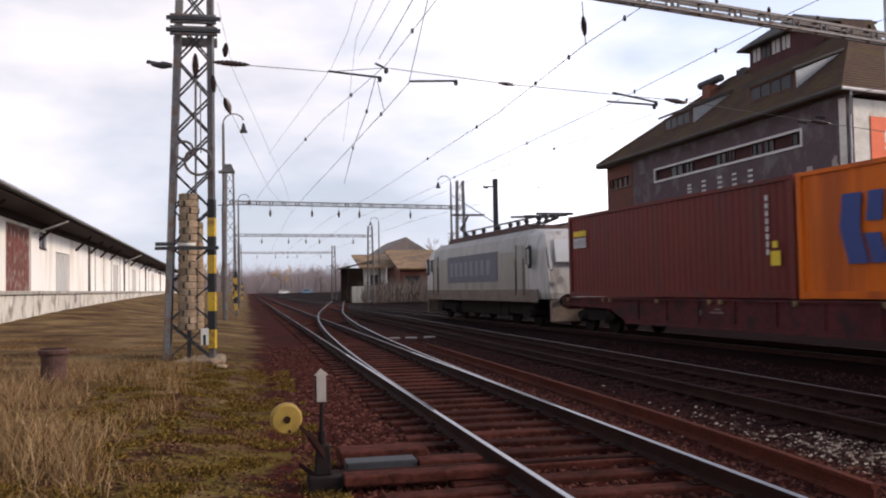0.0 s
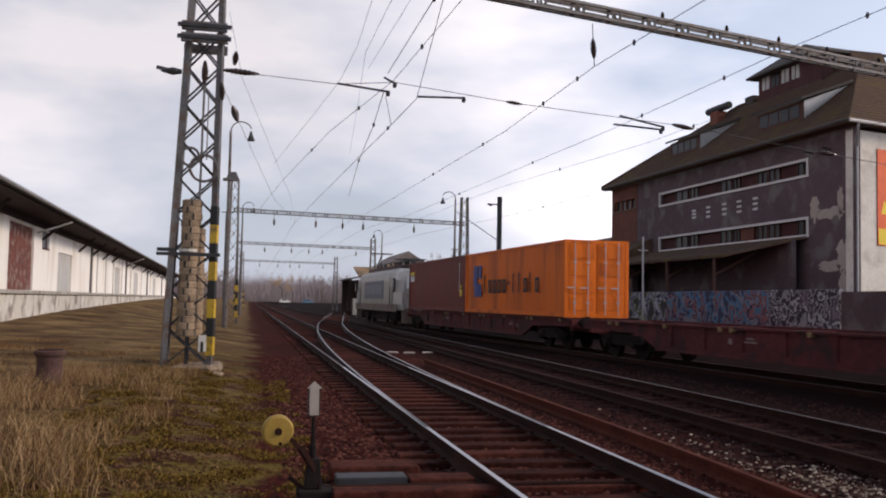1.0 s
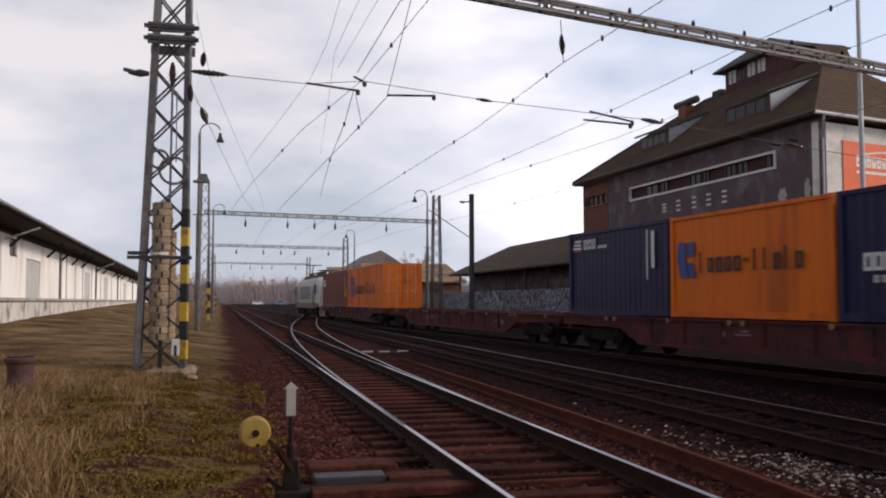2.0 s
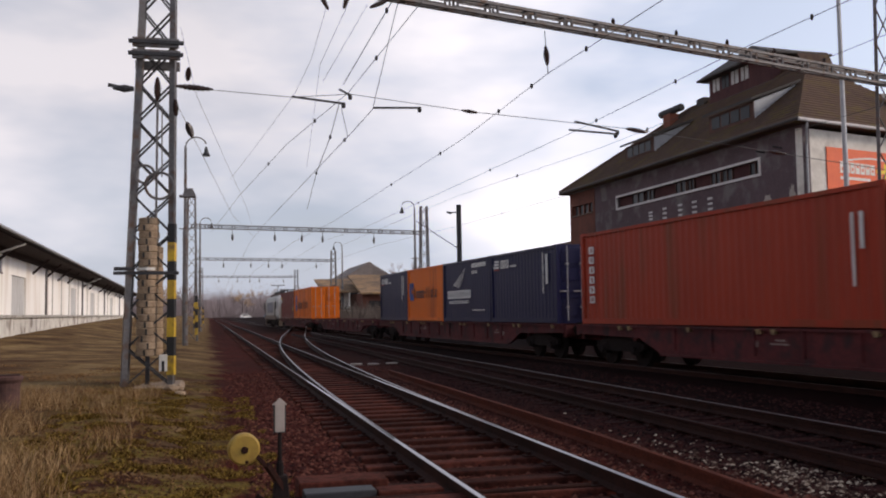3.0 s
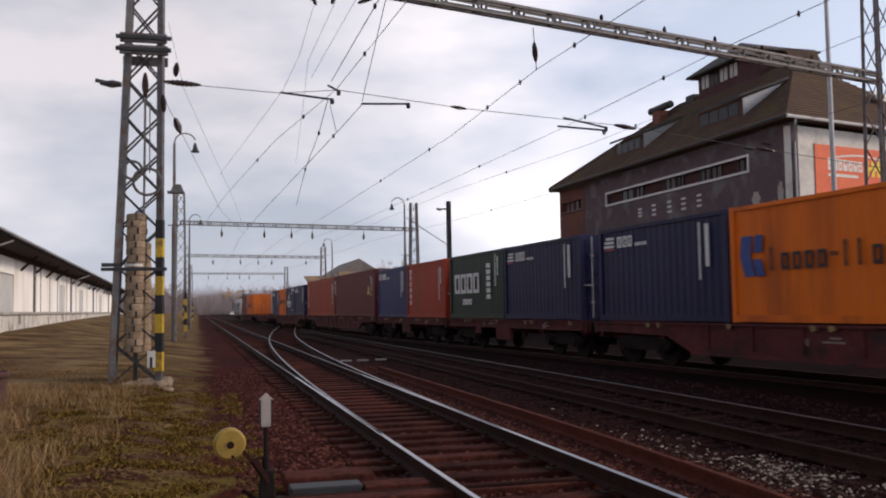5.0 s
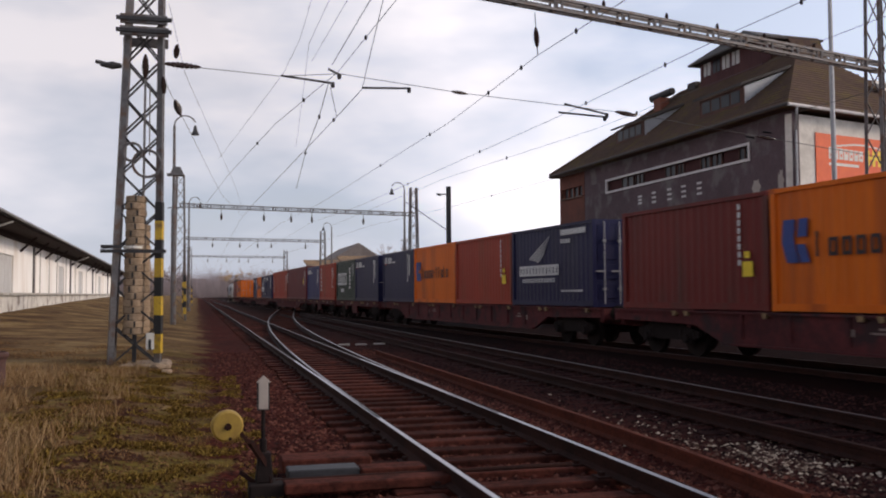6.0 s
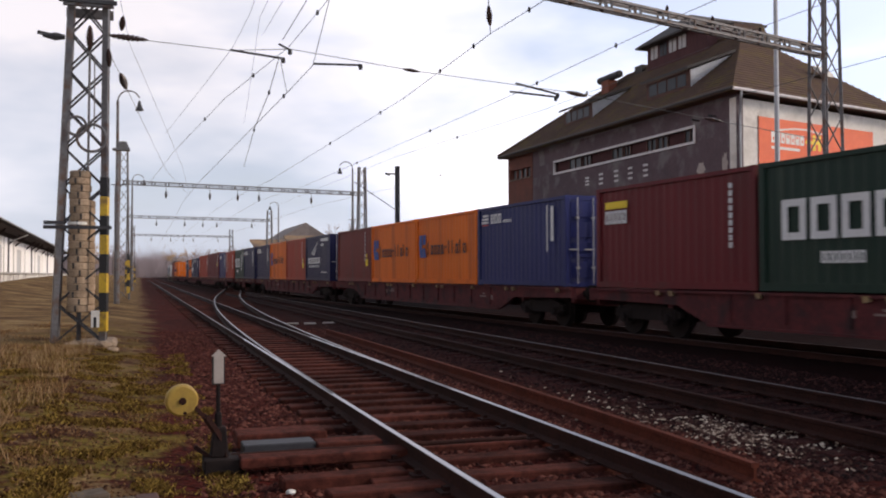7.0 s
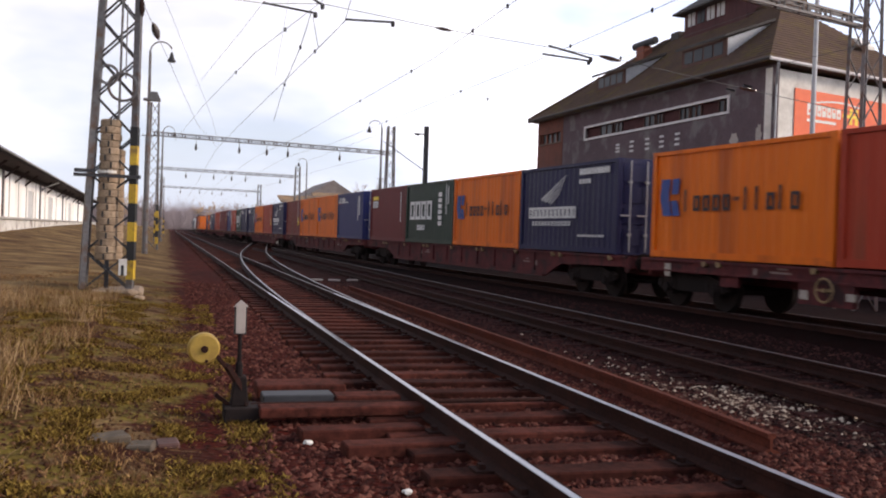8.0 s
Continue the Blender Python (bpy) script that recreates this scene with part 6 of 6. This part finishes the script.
for x, f in ((1.5, 0.15), (4.2, 0.3), (6.0, 0.45), (7.4, 0.53), (11, 0.75)):
    for gy, dz in ((59.9, 0), (95, 0), (139, 0)):
        t = thing("gantry_insulator", "hanging insulator under a distant gantry", "insulator", pose(x, gy + f * 3.6, 6.2), group="gantry insulators")
        part("string", insulator(0.09, 0.45, 4), M_CERAMIC, t)
        part("hanger", Shape().bar((0, 0, 0.45), (0, 0, 0.78), 0.03), M_DARKSTEEL, t)


# ---- distance ----
def house(label, x0, x1, y0, y1, eave, ridge, wallm, roofm, category="building"):
    t = thing("house", label, category)
    part("wall", Shape().box(x0, x1, y0, y1, -0.3, eave), wallm, t)
    c = (x0 + x1) / 2
    part("roof", Shape().prism([(x0 - 0.6, eave - 0.1), (x1 + 0.6, eave - 0.1), (c, ridge)], y0 - 0.5, y1 + 0.5), roofm, t)
    part("door", Shape().box((x0 + c) / 2 - 0.6, (x0 + c) / 2 + 0.6, y0 - 0.05, y0, -0.1, 2.1), M_WOOD, t)
    for k in range(3):
        xx = x0 + (k + 0.7) * (x1 - x0) / 3.6
        w = part("window", Shape().box(xx - 0.6, xx + 0.6, y0 - 0.06, y0, eave * 0.45, eave * 0.8), M_GLASS, t)
        part("sill", Shape().box(xx - 0.7, xx + 0.7, y0 - 0.12, y0 - 0.0, eave * 0.45 - 0.12, eave * 0.45), M_TRIM, w)
    return t


def yard_sheds():
    """The low sheds where the train heads: a pale gabled hall, tan lean-to roofs, an open dark shelter and a grey wall."""
    house("distant pale hall with a grey gabled roof", 20.0, 27.5, 140, 160, 6.6, 9.2, M_ENDWALL, M_SHEETROOF)
    t = thing("storage_shed", "low brick shed under a tan sloping sheet roof", "shed")
    part("wall", Shape().box(18.2, 29.0, 112, 112.4, -0.3, 3.9), M_BRICK, t)
    part("side_wall", Shape().box(18.2, 18.6, 112.4, 122, -0.3, 3.9), M_BRICK, t)
    part("roof", Shape().prism([(110.8, 3.7), (122, 6.3), (122, 6.5), (110.8, 3.9)], 17.8, 29.6, axis="x"), M_TAN, t)
    for x in (19, 22, 25):
        part("opening", Shape().box(x, x + 1.8, 111.96, 112.0, 0.2, 2.9), M_GLASS, t)
    t = thing("storage_shed", "second tan sheet roof beside a pale wall", "shed")
    part("wall", Shape().box(14.6, 17.4, 118, 118.4, -0.3, 4.2), M_ENDWALL, t)
    part("roof", Shape().prism([(116.5, 4.0), (126, 5.9), (126, 6.1), (116.5, 4.2)], 13.9, 21.0, axis="x"), M_TAN, t)
    part("window", Shape().box(15.4, 16.4, 117.95, 118.0, 1.8, 3.2), M_GLASS, t)
    t = thing("open_shelter", "dark open shelter with a flat roof", "shed")
    part("roof", Shape().prism([(12.3, 4.1), (15.9, 4.9), (15.9, 5.1), (12.3, 4.3)], 118, 128), M_ROOFDARK, t)
    part("rear_wall", Shape().box(12.6, 15.7, 127.5, 127.9, -0.2, 4.3), M_BLACKTIMBER, t)
    for x in (12.7, 15.5):
        part("post", Shape().bar((x, 118.3, -0.2), (x, 118.3, 4.25 + (x - 12.7) * 0.21), 0.2), M_BLACKTIMBER, t)
    t = thing("yard_wall", "low grey concrete yard wall", "wall")
    for k in range(4):
        part("wall_panel", Shape().box(12.4 + k * 1.9, 14.25 + k * 1.9, 112.0, 112.25, -0.25, 1.75), M_CONC, t)


yard_sheds()


# ---- switch stand, bollard and small things by the track ----
def switch_stand():
    t = thing("switch_stand", "rusty switch stand with a yellow weight disc and white arrow", "switch stand", pose(0.60, 8.0, -0.14))
    part("base", Shape().box(-0.13, 0.16, -0.16, 0.16, -0.08, 0.05).prism([(-0.075, 0.05), (0.075, 0.05), (0.05, 0.30), (-0.05, 0.30)], -0.07, 0.07), M_BOGIE, t, bevel=0.01)
    part("mast", Shape().lathe([(0.035, 0.1), (0.03, 0.4), (0.018, 0.42), (0.016, 0.72)], (-0.01, 0, 0), n=10), M_BOGIE, t)
    arrow = [(-0.05, 0.66), (0.03, 0.66), (0.03, 0.885), (0.055, 0.885), (-0.01, 0.945), (-0.075, 0.885), (-0.05, 0.885)]
    part("arrow_sign", Shape().prism(arrow, -0.035, -0.02), M_PATCH, t, "white arrow plate", bevel=0.003)
    part("arrow_back", Shape().prism([(-0.06, 0.65), (0.04, 0.65), (0.04, 0.89), (-0.06, 0.89)], -0.015, 0.03), M_DARKSTEEL, t)
    part("lever", Shape().bar((-0.0, -0.05, 0.24), (-0.22, -0.09, 0.50), 0.05, 0.03).bar((0.02, -0.02, 0.18), (-0.12, -0.07, 0.40), 0.09, 0.04), M_RAIL, t)
    d = part("weight_disc", Shape().lathe([(0.115, -0.04), (0.131, -0.025), (0.131, 0.025), (0.115, 0.04)], n=28, axis="y"), M_DISC, t, "faded yellow cast weight", m=pose(-0.31, -0.1, 0.545, 6, 0, 8))
    part("hub", Shape().lathe([(0.03, -0.055), (0.03, 0.0)], n=10, axis="y"), M_RAIL, d)
    part("rivet", Shape().lathe([(0.014, -0.05), (0.014, 0.0)], (0.02, 0, -0.1), n=8, axis="y"), M_RAIL, d)
    part("side_bracket", Shape().bar((-0.05, 0.02, 0.02), (-0.20, 0.02, 0.14), 0.035), M_RAIL, t)
    part("link_rod", Shape().bar((0.0, -0.02, 0.30), (0.05, -0.06, 0.05), 0.03), M_RAIL, t)
    return t


switch_stand()
cover = thing("switch_cover", "rusty plank cover over the switch rods beside a grey steel channel", "cover")
part("plank", Shape().box(0.80, 1.62, 8.55, 8.95, -0.14, -0.02), M_SLEEPER, cover, bevel=0.012)
part("channel", Shape().box(0.82, 1.45, 8.2, 8.46, -0.15, -0.05), M_DARKSTEEL, cover, "dull grey steel cover plate", bevel=0.01)
part("plank", Shape().box(1.46, 2.05, 8.15, 8.42, -0.15, -0.06), M_SLEEPER, cover, bevel=0.012)
part("plank", Shape().box(0.75, 2.2, 7.72, 7.96, -0.16, -0.075), M_SLEEPER, cover, bevel=0.012)
part("rod", Shape().bar((0.7, 8.05, -0.10), (3.4, 8.05, -0.10), 0.04, sides=8), M_RAIL, cover)
for x, y, l in ((1.35, 7.2, 1.3), (1.55, 6.65, 1.2)):
    t = thing("loose_plank", "short weathered plank at the sleeper ends", "plank", pose(x, y, -0.20, 0, 0, 3), group="loose planks")
    part("board", Shape().box(-l / 2 + 0.3, l / 2, -0.11, 0.11, -0.03, 0.07), M_SLEEPER, t, bevel=0.012)

bollard = thing("bollard", "stout rusty cast-iron bollard with a flared top", "bollard", pose(-3.19, 16.6, -0.03))
part("body", Shape().lathe([(0.22, -0.1), (0.215, 0.1), (0.20, 0.35), (0.215, 0.48), (0.25, 0.53), (0.255, 0.58), (0.22, 0.60)], n=22), M_IRON, bollard)
part("cap", Shape().lathe([(0.21, 0.60), (0.20, 0.615)], n=22), M_RAIL, bollard)

for x, y in ((4.75, 30.6), (5.3, 30.5), (5.95, 30.7)):
    t = thing("marker_board", "low white marker lying between the tracks", "marker", pose(x, y, -0.225), group="clearance markers")
    part("board", Shape().box(-0.19, 0.19, -0.09, 0.09, 0.0, 0.06), M_PATCH, t, bevel=0.02)
for x, y, r, m in ((1.05, 7.05, 0.04, M_WHITE), (1.47, 5.6, 0.04, M_WHITE), (0.02, 6.95, 0.035, M_WHITE), (-0.75, 20.6, 0.16, M_WEIGHT), (-0.55, 19.8, 0.12, M_WEIGHT)):
    t = thing("loose_stone", "pale loose stone lying on the ground", "stone", pose(x, y, ground_z(x, y)), group="loose stones")
    rr = random.Random(int(x * 100 + y * 10))
    b = bmesh.new()
    bmesh.ops.create_icosphere(b, subdivisions=2, radius=r)
    for v in b.verts:
        v.co *= rr.uniform(0.82, 1.15)
        v.co.z = v.co.z * 0.55 + r * 0.3
    me = bpy.data.meshes.new("rock")
    b.to_mesh(me)
    b.free()
    part("rock", me, m, t)


for x, y, a, w, m in ((-0.40, 7.0, 20, 0.30, M_SLAB), (-0.16, 6.85, -10, 0.18, M_SLAB), (0.02, 7.0, 5, 0.16, M_IRON)):
    t = thing("flat_slab", "weathered flat slab half sunk in the moss", "slab", pose(x, y, ground_z(x, y), 3, -2, a), group="flat slabs")
    part("slab", Shape().box(-w / 2, w / 2, -0.09, 0.09, -0.03, 0.035), m, t, bevel=0.012)


# ---- grass, moss and ballast stones ----
def blades(name, label, n, seed, material, place, h0, h1, width, lean):
    rr = np.random.default_rng(seed)
    v, f = [], []
    for i in range(n):
        x, y, k = place(rr)
        z = ground_z(x, y) - 0.01
        h = rr.uniform(h0, h1) * k
        a, b = rr.uniform(0, math.tau), rr.uniform(0, math.tau)
        w = width * rr.uniform(0.6, 1.4)
        dx, dy = w * math.cos(a), w * math.sin(a)
        l = lean * h * rr.uniform(0.2, 1.0)
        lx, ly = l * math.cos(b), l * math.sin(b)
        q = len(v)
        v += [(x - dx, y - dy, z), (x + dx, y + dy, z), (x + lx * 0.4 + dx * 0.7, y + ly * 0.4 + dy * 0.7, z + h * 0.6), (x + lx * 0.4 - dx * 0.7, y + ly * 0.4 - dy * 0.7, z + h * 0.6), (x + lx, y + ly, z + h)]
        f += [(q, q + 1, q + 2, q + 3), (q + 3, q + 2, q + 4)]
    me = bpy.data.meshes.new(name)
    me.from_pydata(v, [], f)
    me.materials.append(material)
    return tagged(new(name, me), label, "grass", kind="stuff")


def clumpy(x0, x1, y0, y1, scale, cut, seed):
    """Places that gather in patches; near ones are likelier."""
    def place(rr):
        while True:
            x, y = rr.uniform(x0, x1), y0 + (y1 - y0) * rr.uniform(0, 1) ** 1.7
            k = noise.noise(Vector((x * scale, y * scale * 0.7, seed)))
            if k > cut + rr.uniform(-0.25, 0.25):
                return x, y, 0.7 + max(0, k)
    return place


def blade_material(name, dark, mid, light):
    m = bpy.data.materials.new(name)
    m.use_nodes = True
    n, l = m.node_tree.nodes, m.node_tree.links
    g, r = n.new("ShaderNodeNewGeometry"), n.new("ShaderNodeValToRGB")
    r.color_ramp.elements.new(0.5)
    for e, (p, c) in zip(r.color_ramp.elements, ((0.0, dark), (0.5, mid), (1.0, light))):
        e.position, e.color = p, (*c, 1)
    l.new(g.outputs["Random Per Island"], r.inputs[0])
    l.new(r.outputs[0], n["Principled BSDF"].inputs["Base Color"])
    n["Principled BSDF"].inputs["Roughness"].default_value = 0.9
    n["Principled BSDF"].inputs["Specular IOR Level"].default_value = 0.1
    return m


M_B1 = blade_material("short_dry_blades", (0.06, 0.024, 0.011), (0.19, 0.10, 0.042), (0.36, 0.22, 0.10))
M_B2 = blade_material("tall_straw_blades", (0.11, 0.055, 0.027), (0.27, 0.165, 0.08), (0.46, 0.32, 0.175))
M_B3 = blade_material("moss_blades", (0.05, 0.02, 0.008), (0.135, 0.08, 0.017), (0.27, 0.185, 0.042))
M_B4 = blade_material("ballast_chips", (0.018, 0.005, 0.004), (0.058, 0.016, 0.012), (0.15, 0.058, 0.042))
M_B6 = blade_material("oily_chips", (0.008, 0.003, 0.003), (0.022, 0.0075, 0.0075), (0.065, 0.026, 0.022))
M_B5 = blade_material("pale_chips", (0.03, 0.014, 0.011), (0.12, 0.075, 0.058), (0.52, 0.43, 0.34))
blades("dry_grass", "short dry brown grass over the verge", 34000, 1, M_B1, clumpy(-9.5, -1.3, 4.2, 30, 0.7, 0.05, 1), 0.03, 0.10, 0.006, 1.3)
blades("sparse_grass", "thin dry grass between the moss", 8000, 5, M_B1, clumpy(-1.5, 0.3, 4.2, 24, 1.1, 0.1, 9), 0.02, 0.07, 0.005, 1.4)
blades("tall_straw", "tufts of tall dry straw in the verge", 15000, 2, M_B2, clumpy(-6.5, -0.9, 4.6, 19, 0.8, 0.18, 7), 0.12, 0.40, 0.004, 1.1)
blades("moss_tufts", "yellow-green moss and short leafy weeds", 70000, 3, M_B3, clumpy(-2.3, 0.8, 4.2, 20, 2.4, 0.2, 4), 0.015, 0.06, 0.012, 1.5)


def chips(name, label, n, seed, material, place, r0, r1):
    rr = np.random.default_rng(seed)
    v, f = [], []
    for i in range(n):
        x, y = place(rr)
        z = ground_z(x, y)
        r = rr.uniform(r0, r1)
        q = len(v)
        a = rr.uniform(0, math.tau)
        ring = [(x + r * rr.uniform(0.7, 1.2) * math.cos(a + k * 1.257), y + r * rr.uniform(0.7, 1.2) * math.sin(a + k * 1.257), z + r * rr.uniform(-0.1, 0.25)) for k in range(5)]
        v += ring + [(x + r * rr.uniform(-0.3, 0.3), y + r * rr.uniform(-0.3, 0.3), z + r * rr.uniform(0.5, 0.9))]
        f += [(q + k, q + (k + 1) % 5, q + 5) for k in range(5)]
    me = bpy.data.meshes.new(name)
    me.from_pydata(v, [], f)
    me.materials.append(material)
    return tagged(new(name, me), label, "gravel", kind="stuff")


def bed(x0, x1, y0, y1, p=1.8):
    return lambda rr: (rr.uniform(x0, x1), y0 + (y1 - y0) * rr.uniform(0, 1) ** p)


def patch(cx, cy, sx, sy):
    return lambda rr: (rr.normal(cx, sx), rr.normal(cy, sy))


chips("ballast_stones", "rusty red ballast stones between the sleepers", 30000, 11, M_B4, bed(0.4, 5.3, 4.0, 28), 0.016, 0.04)
chips("ballast_stones", "oil-black ballast stones between the main tracks", 15000, 15, M_B6, bed(5.3, 10.5, 6.0, 30), 0.018, 0.042)
chips("pale_gravel", "patch of pale broken stones beside the spare rail", 900, 12, M_B5, patch(5.85, 8.1, 0.36, 0.7), 0.015, 0.036)
chips("pale_gravel", "pale stones scattered over the ballast", 260, 13, M_B5, patch(5.4, 10.2, 0.45, 1.5), 0.015, 0.035)
chips("leaf_litter", "brown fallen leaves in the mossy verge", 11000, 14, blade_material("leaf_litter", (0.025, 0.010, 0.006), (0.075, 0.032, 0.016), (0.21, 0.12, 0.055)), bed(-3.2, 0.75, 4.2, 16), 0.010, 0.026)


# ---- trees far behind ----
def tree(x, y, h, seed, material=None, label="bare tall tree with fine grey-brown twigs paled for haze"):
    rr = random.Random(seed)
    t = thing("tree", label, "tree", pose(x, y, -0.2), group="trees behind the yard")
    trunk = Shape()
    trunk.lathe([(h * 0.022, 0), (h * 0.016, h * 0.3), (h * 0.008, h * 0.75)], n=7)
    twigs = Shape()

    def grow(p, d, l, w, n):
        q = p + d * l
        (trunk if n > 2 else twigs).bar(p, q, w, sides=3 if n < 3 else 4)
        if n == 0:
            return
        for k in range(4 if n > 1 else 5):
            dd = (d + Vector((rr.uniform(-1, 1), rr.uniform(-1, 1), rr.uniform(-0.35, 0.8))) * 0.75).normalized()
            grow(p + d * l * rr.uniform(0.45, 1.0), dd, l * rr.uniform(0.5, 0.75), max(w * 0.55, 0.05 if h > 10 else 0.025), n - 1)
    for k in range(7):
        a = rr.uniform(0, math.tau)
        grow(Vector((0, 0, h * rr.uniform(0.22, 0.65))), Vector((math.cos(a) * 0.8, math.sin(a) * 0.8, rr.uniform(0.5, 1.1))).normalized(), h * rr.uniform(0.16, 0.26), h * 0.009, 3)
    part("trunk", trunk, M_BARK, t)
    part("crown", twigs, material or M_TWIG, t)
    return t


base_trees = [tree(-6, 430, 13, 1), tree(15, 425, 13, 2, M_TWIGGOLD, "bare tree with golden twigs"), tree(34, 440, 11, 3)]
rnd = random.Random(21)
for k in range(34):
    x = rnd.uniform(-60, 150)
    y = rnd.uniform(425, 540)
    src = base_trees[1] if (8 < x < 26 or k % 9 == 0) else base_trees[(0, 2)[k % 2]]
    copy_thing(src, pose(x, y, -0.2, 0, 0, rnd.uniform(0, 360)) @ Matrix.Scale(rnd.uniform(1.0, 1.5), 4))
tree(27, 128, 9, 6)
tree(31, 140, 8, 7)
tree(-32, 120, 9, 8)


def thicket(name, label, n, seed, x0, x1, y0, y1, h0, h1, material):
    rr = np.random.default_rng(seed)
    v, f = [], []
    for i in range(n):
        x, y = rr.uniform(x0, x1), rr.uniform(y0, y1)
        hh = rr.uniform(h0, h1) * (0.7 + 0.5 * noise.noise(Vector((x * 0.08, y * 0.08, seed))))
        a = rr.uniform(0, math.tau)
        lx, ly = 0.35 * hh * math.cos(a), 0.35 * hh * math.sin(a)
        w = 0.05 if y1 < 200 else 0.085
        q = len(v)
        z = rr.uniform(-0.2, hh * 0.55)
        v += [(x - w, y, z), (x + w, y, z), (x + lx, y + ly, z + hh * 0.6)]
        f += [(q, q + 1, q + 2)]
    me = bpy.data.meshes.new(name)
    me.from_pydata(v, [], f)
    me.materials.append(material)
    return tagged(new(name, me), label, "bushes", kind="stuff")


thicket("far_wood", "bare undergrowth and far wood, haze put into the twig colour", 70000, 31, -160, 220, 440, 560, 8, 18, M_TWIG)
thicket("bushes", "dark bare bushes beside the far sheds", 9000, 32, 13.5, 30, 98, 128, 1.2, 3.4, M_BARK)

# parked cars and huts at the end of the yard
for x, y, m, lab in ((14.8, 385, M_LIME, "white van parked at the end of the yard"), (24.5, 392, M_PALEBLUE, "blue car parked at the end of the yard")):
    t = thing("parked_car", lab, "car", pose(x, y, -0.15), group="parked cars")
    part("body", Shape().prism([(-2.2, 0.3), (2.2, 0.3), (2.2, 0.95), (1.3, 1.05), (0.8, 1.75), (-1.5, 1.75), (-2.0, 1.0), (-2.2, 0.95)], -0.85, 0.85), m, t, bevel=0.05)
    part("windows", Shape().box(-1.4, 0.75, -0.87, 0.87, 1.15, 1.6), M_GLASS, t)
    for sx in (-1.35, 1.35):
        for sy in (-0.8, 0.8):
            part("wheel", Shape().lathe([(0.32, -0.1), (0.32, 0.1)], (sx, sy, 0.32), "y", 14), M_BLACK, t)


def motions():
    times = [0.5 * i for i in range(-1, 18)]
    for ob, front, back, z in MOVING:
        walk(ob, [(t, train_pose(front, back, t, z)) for t in times])


motions()
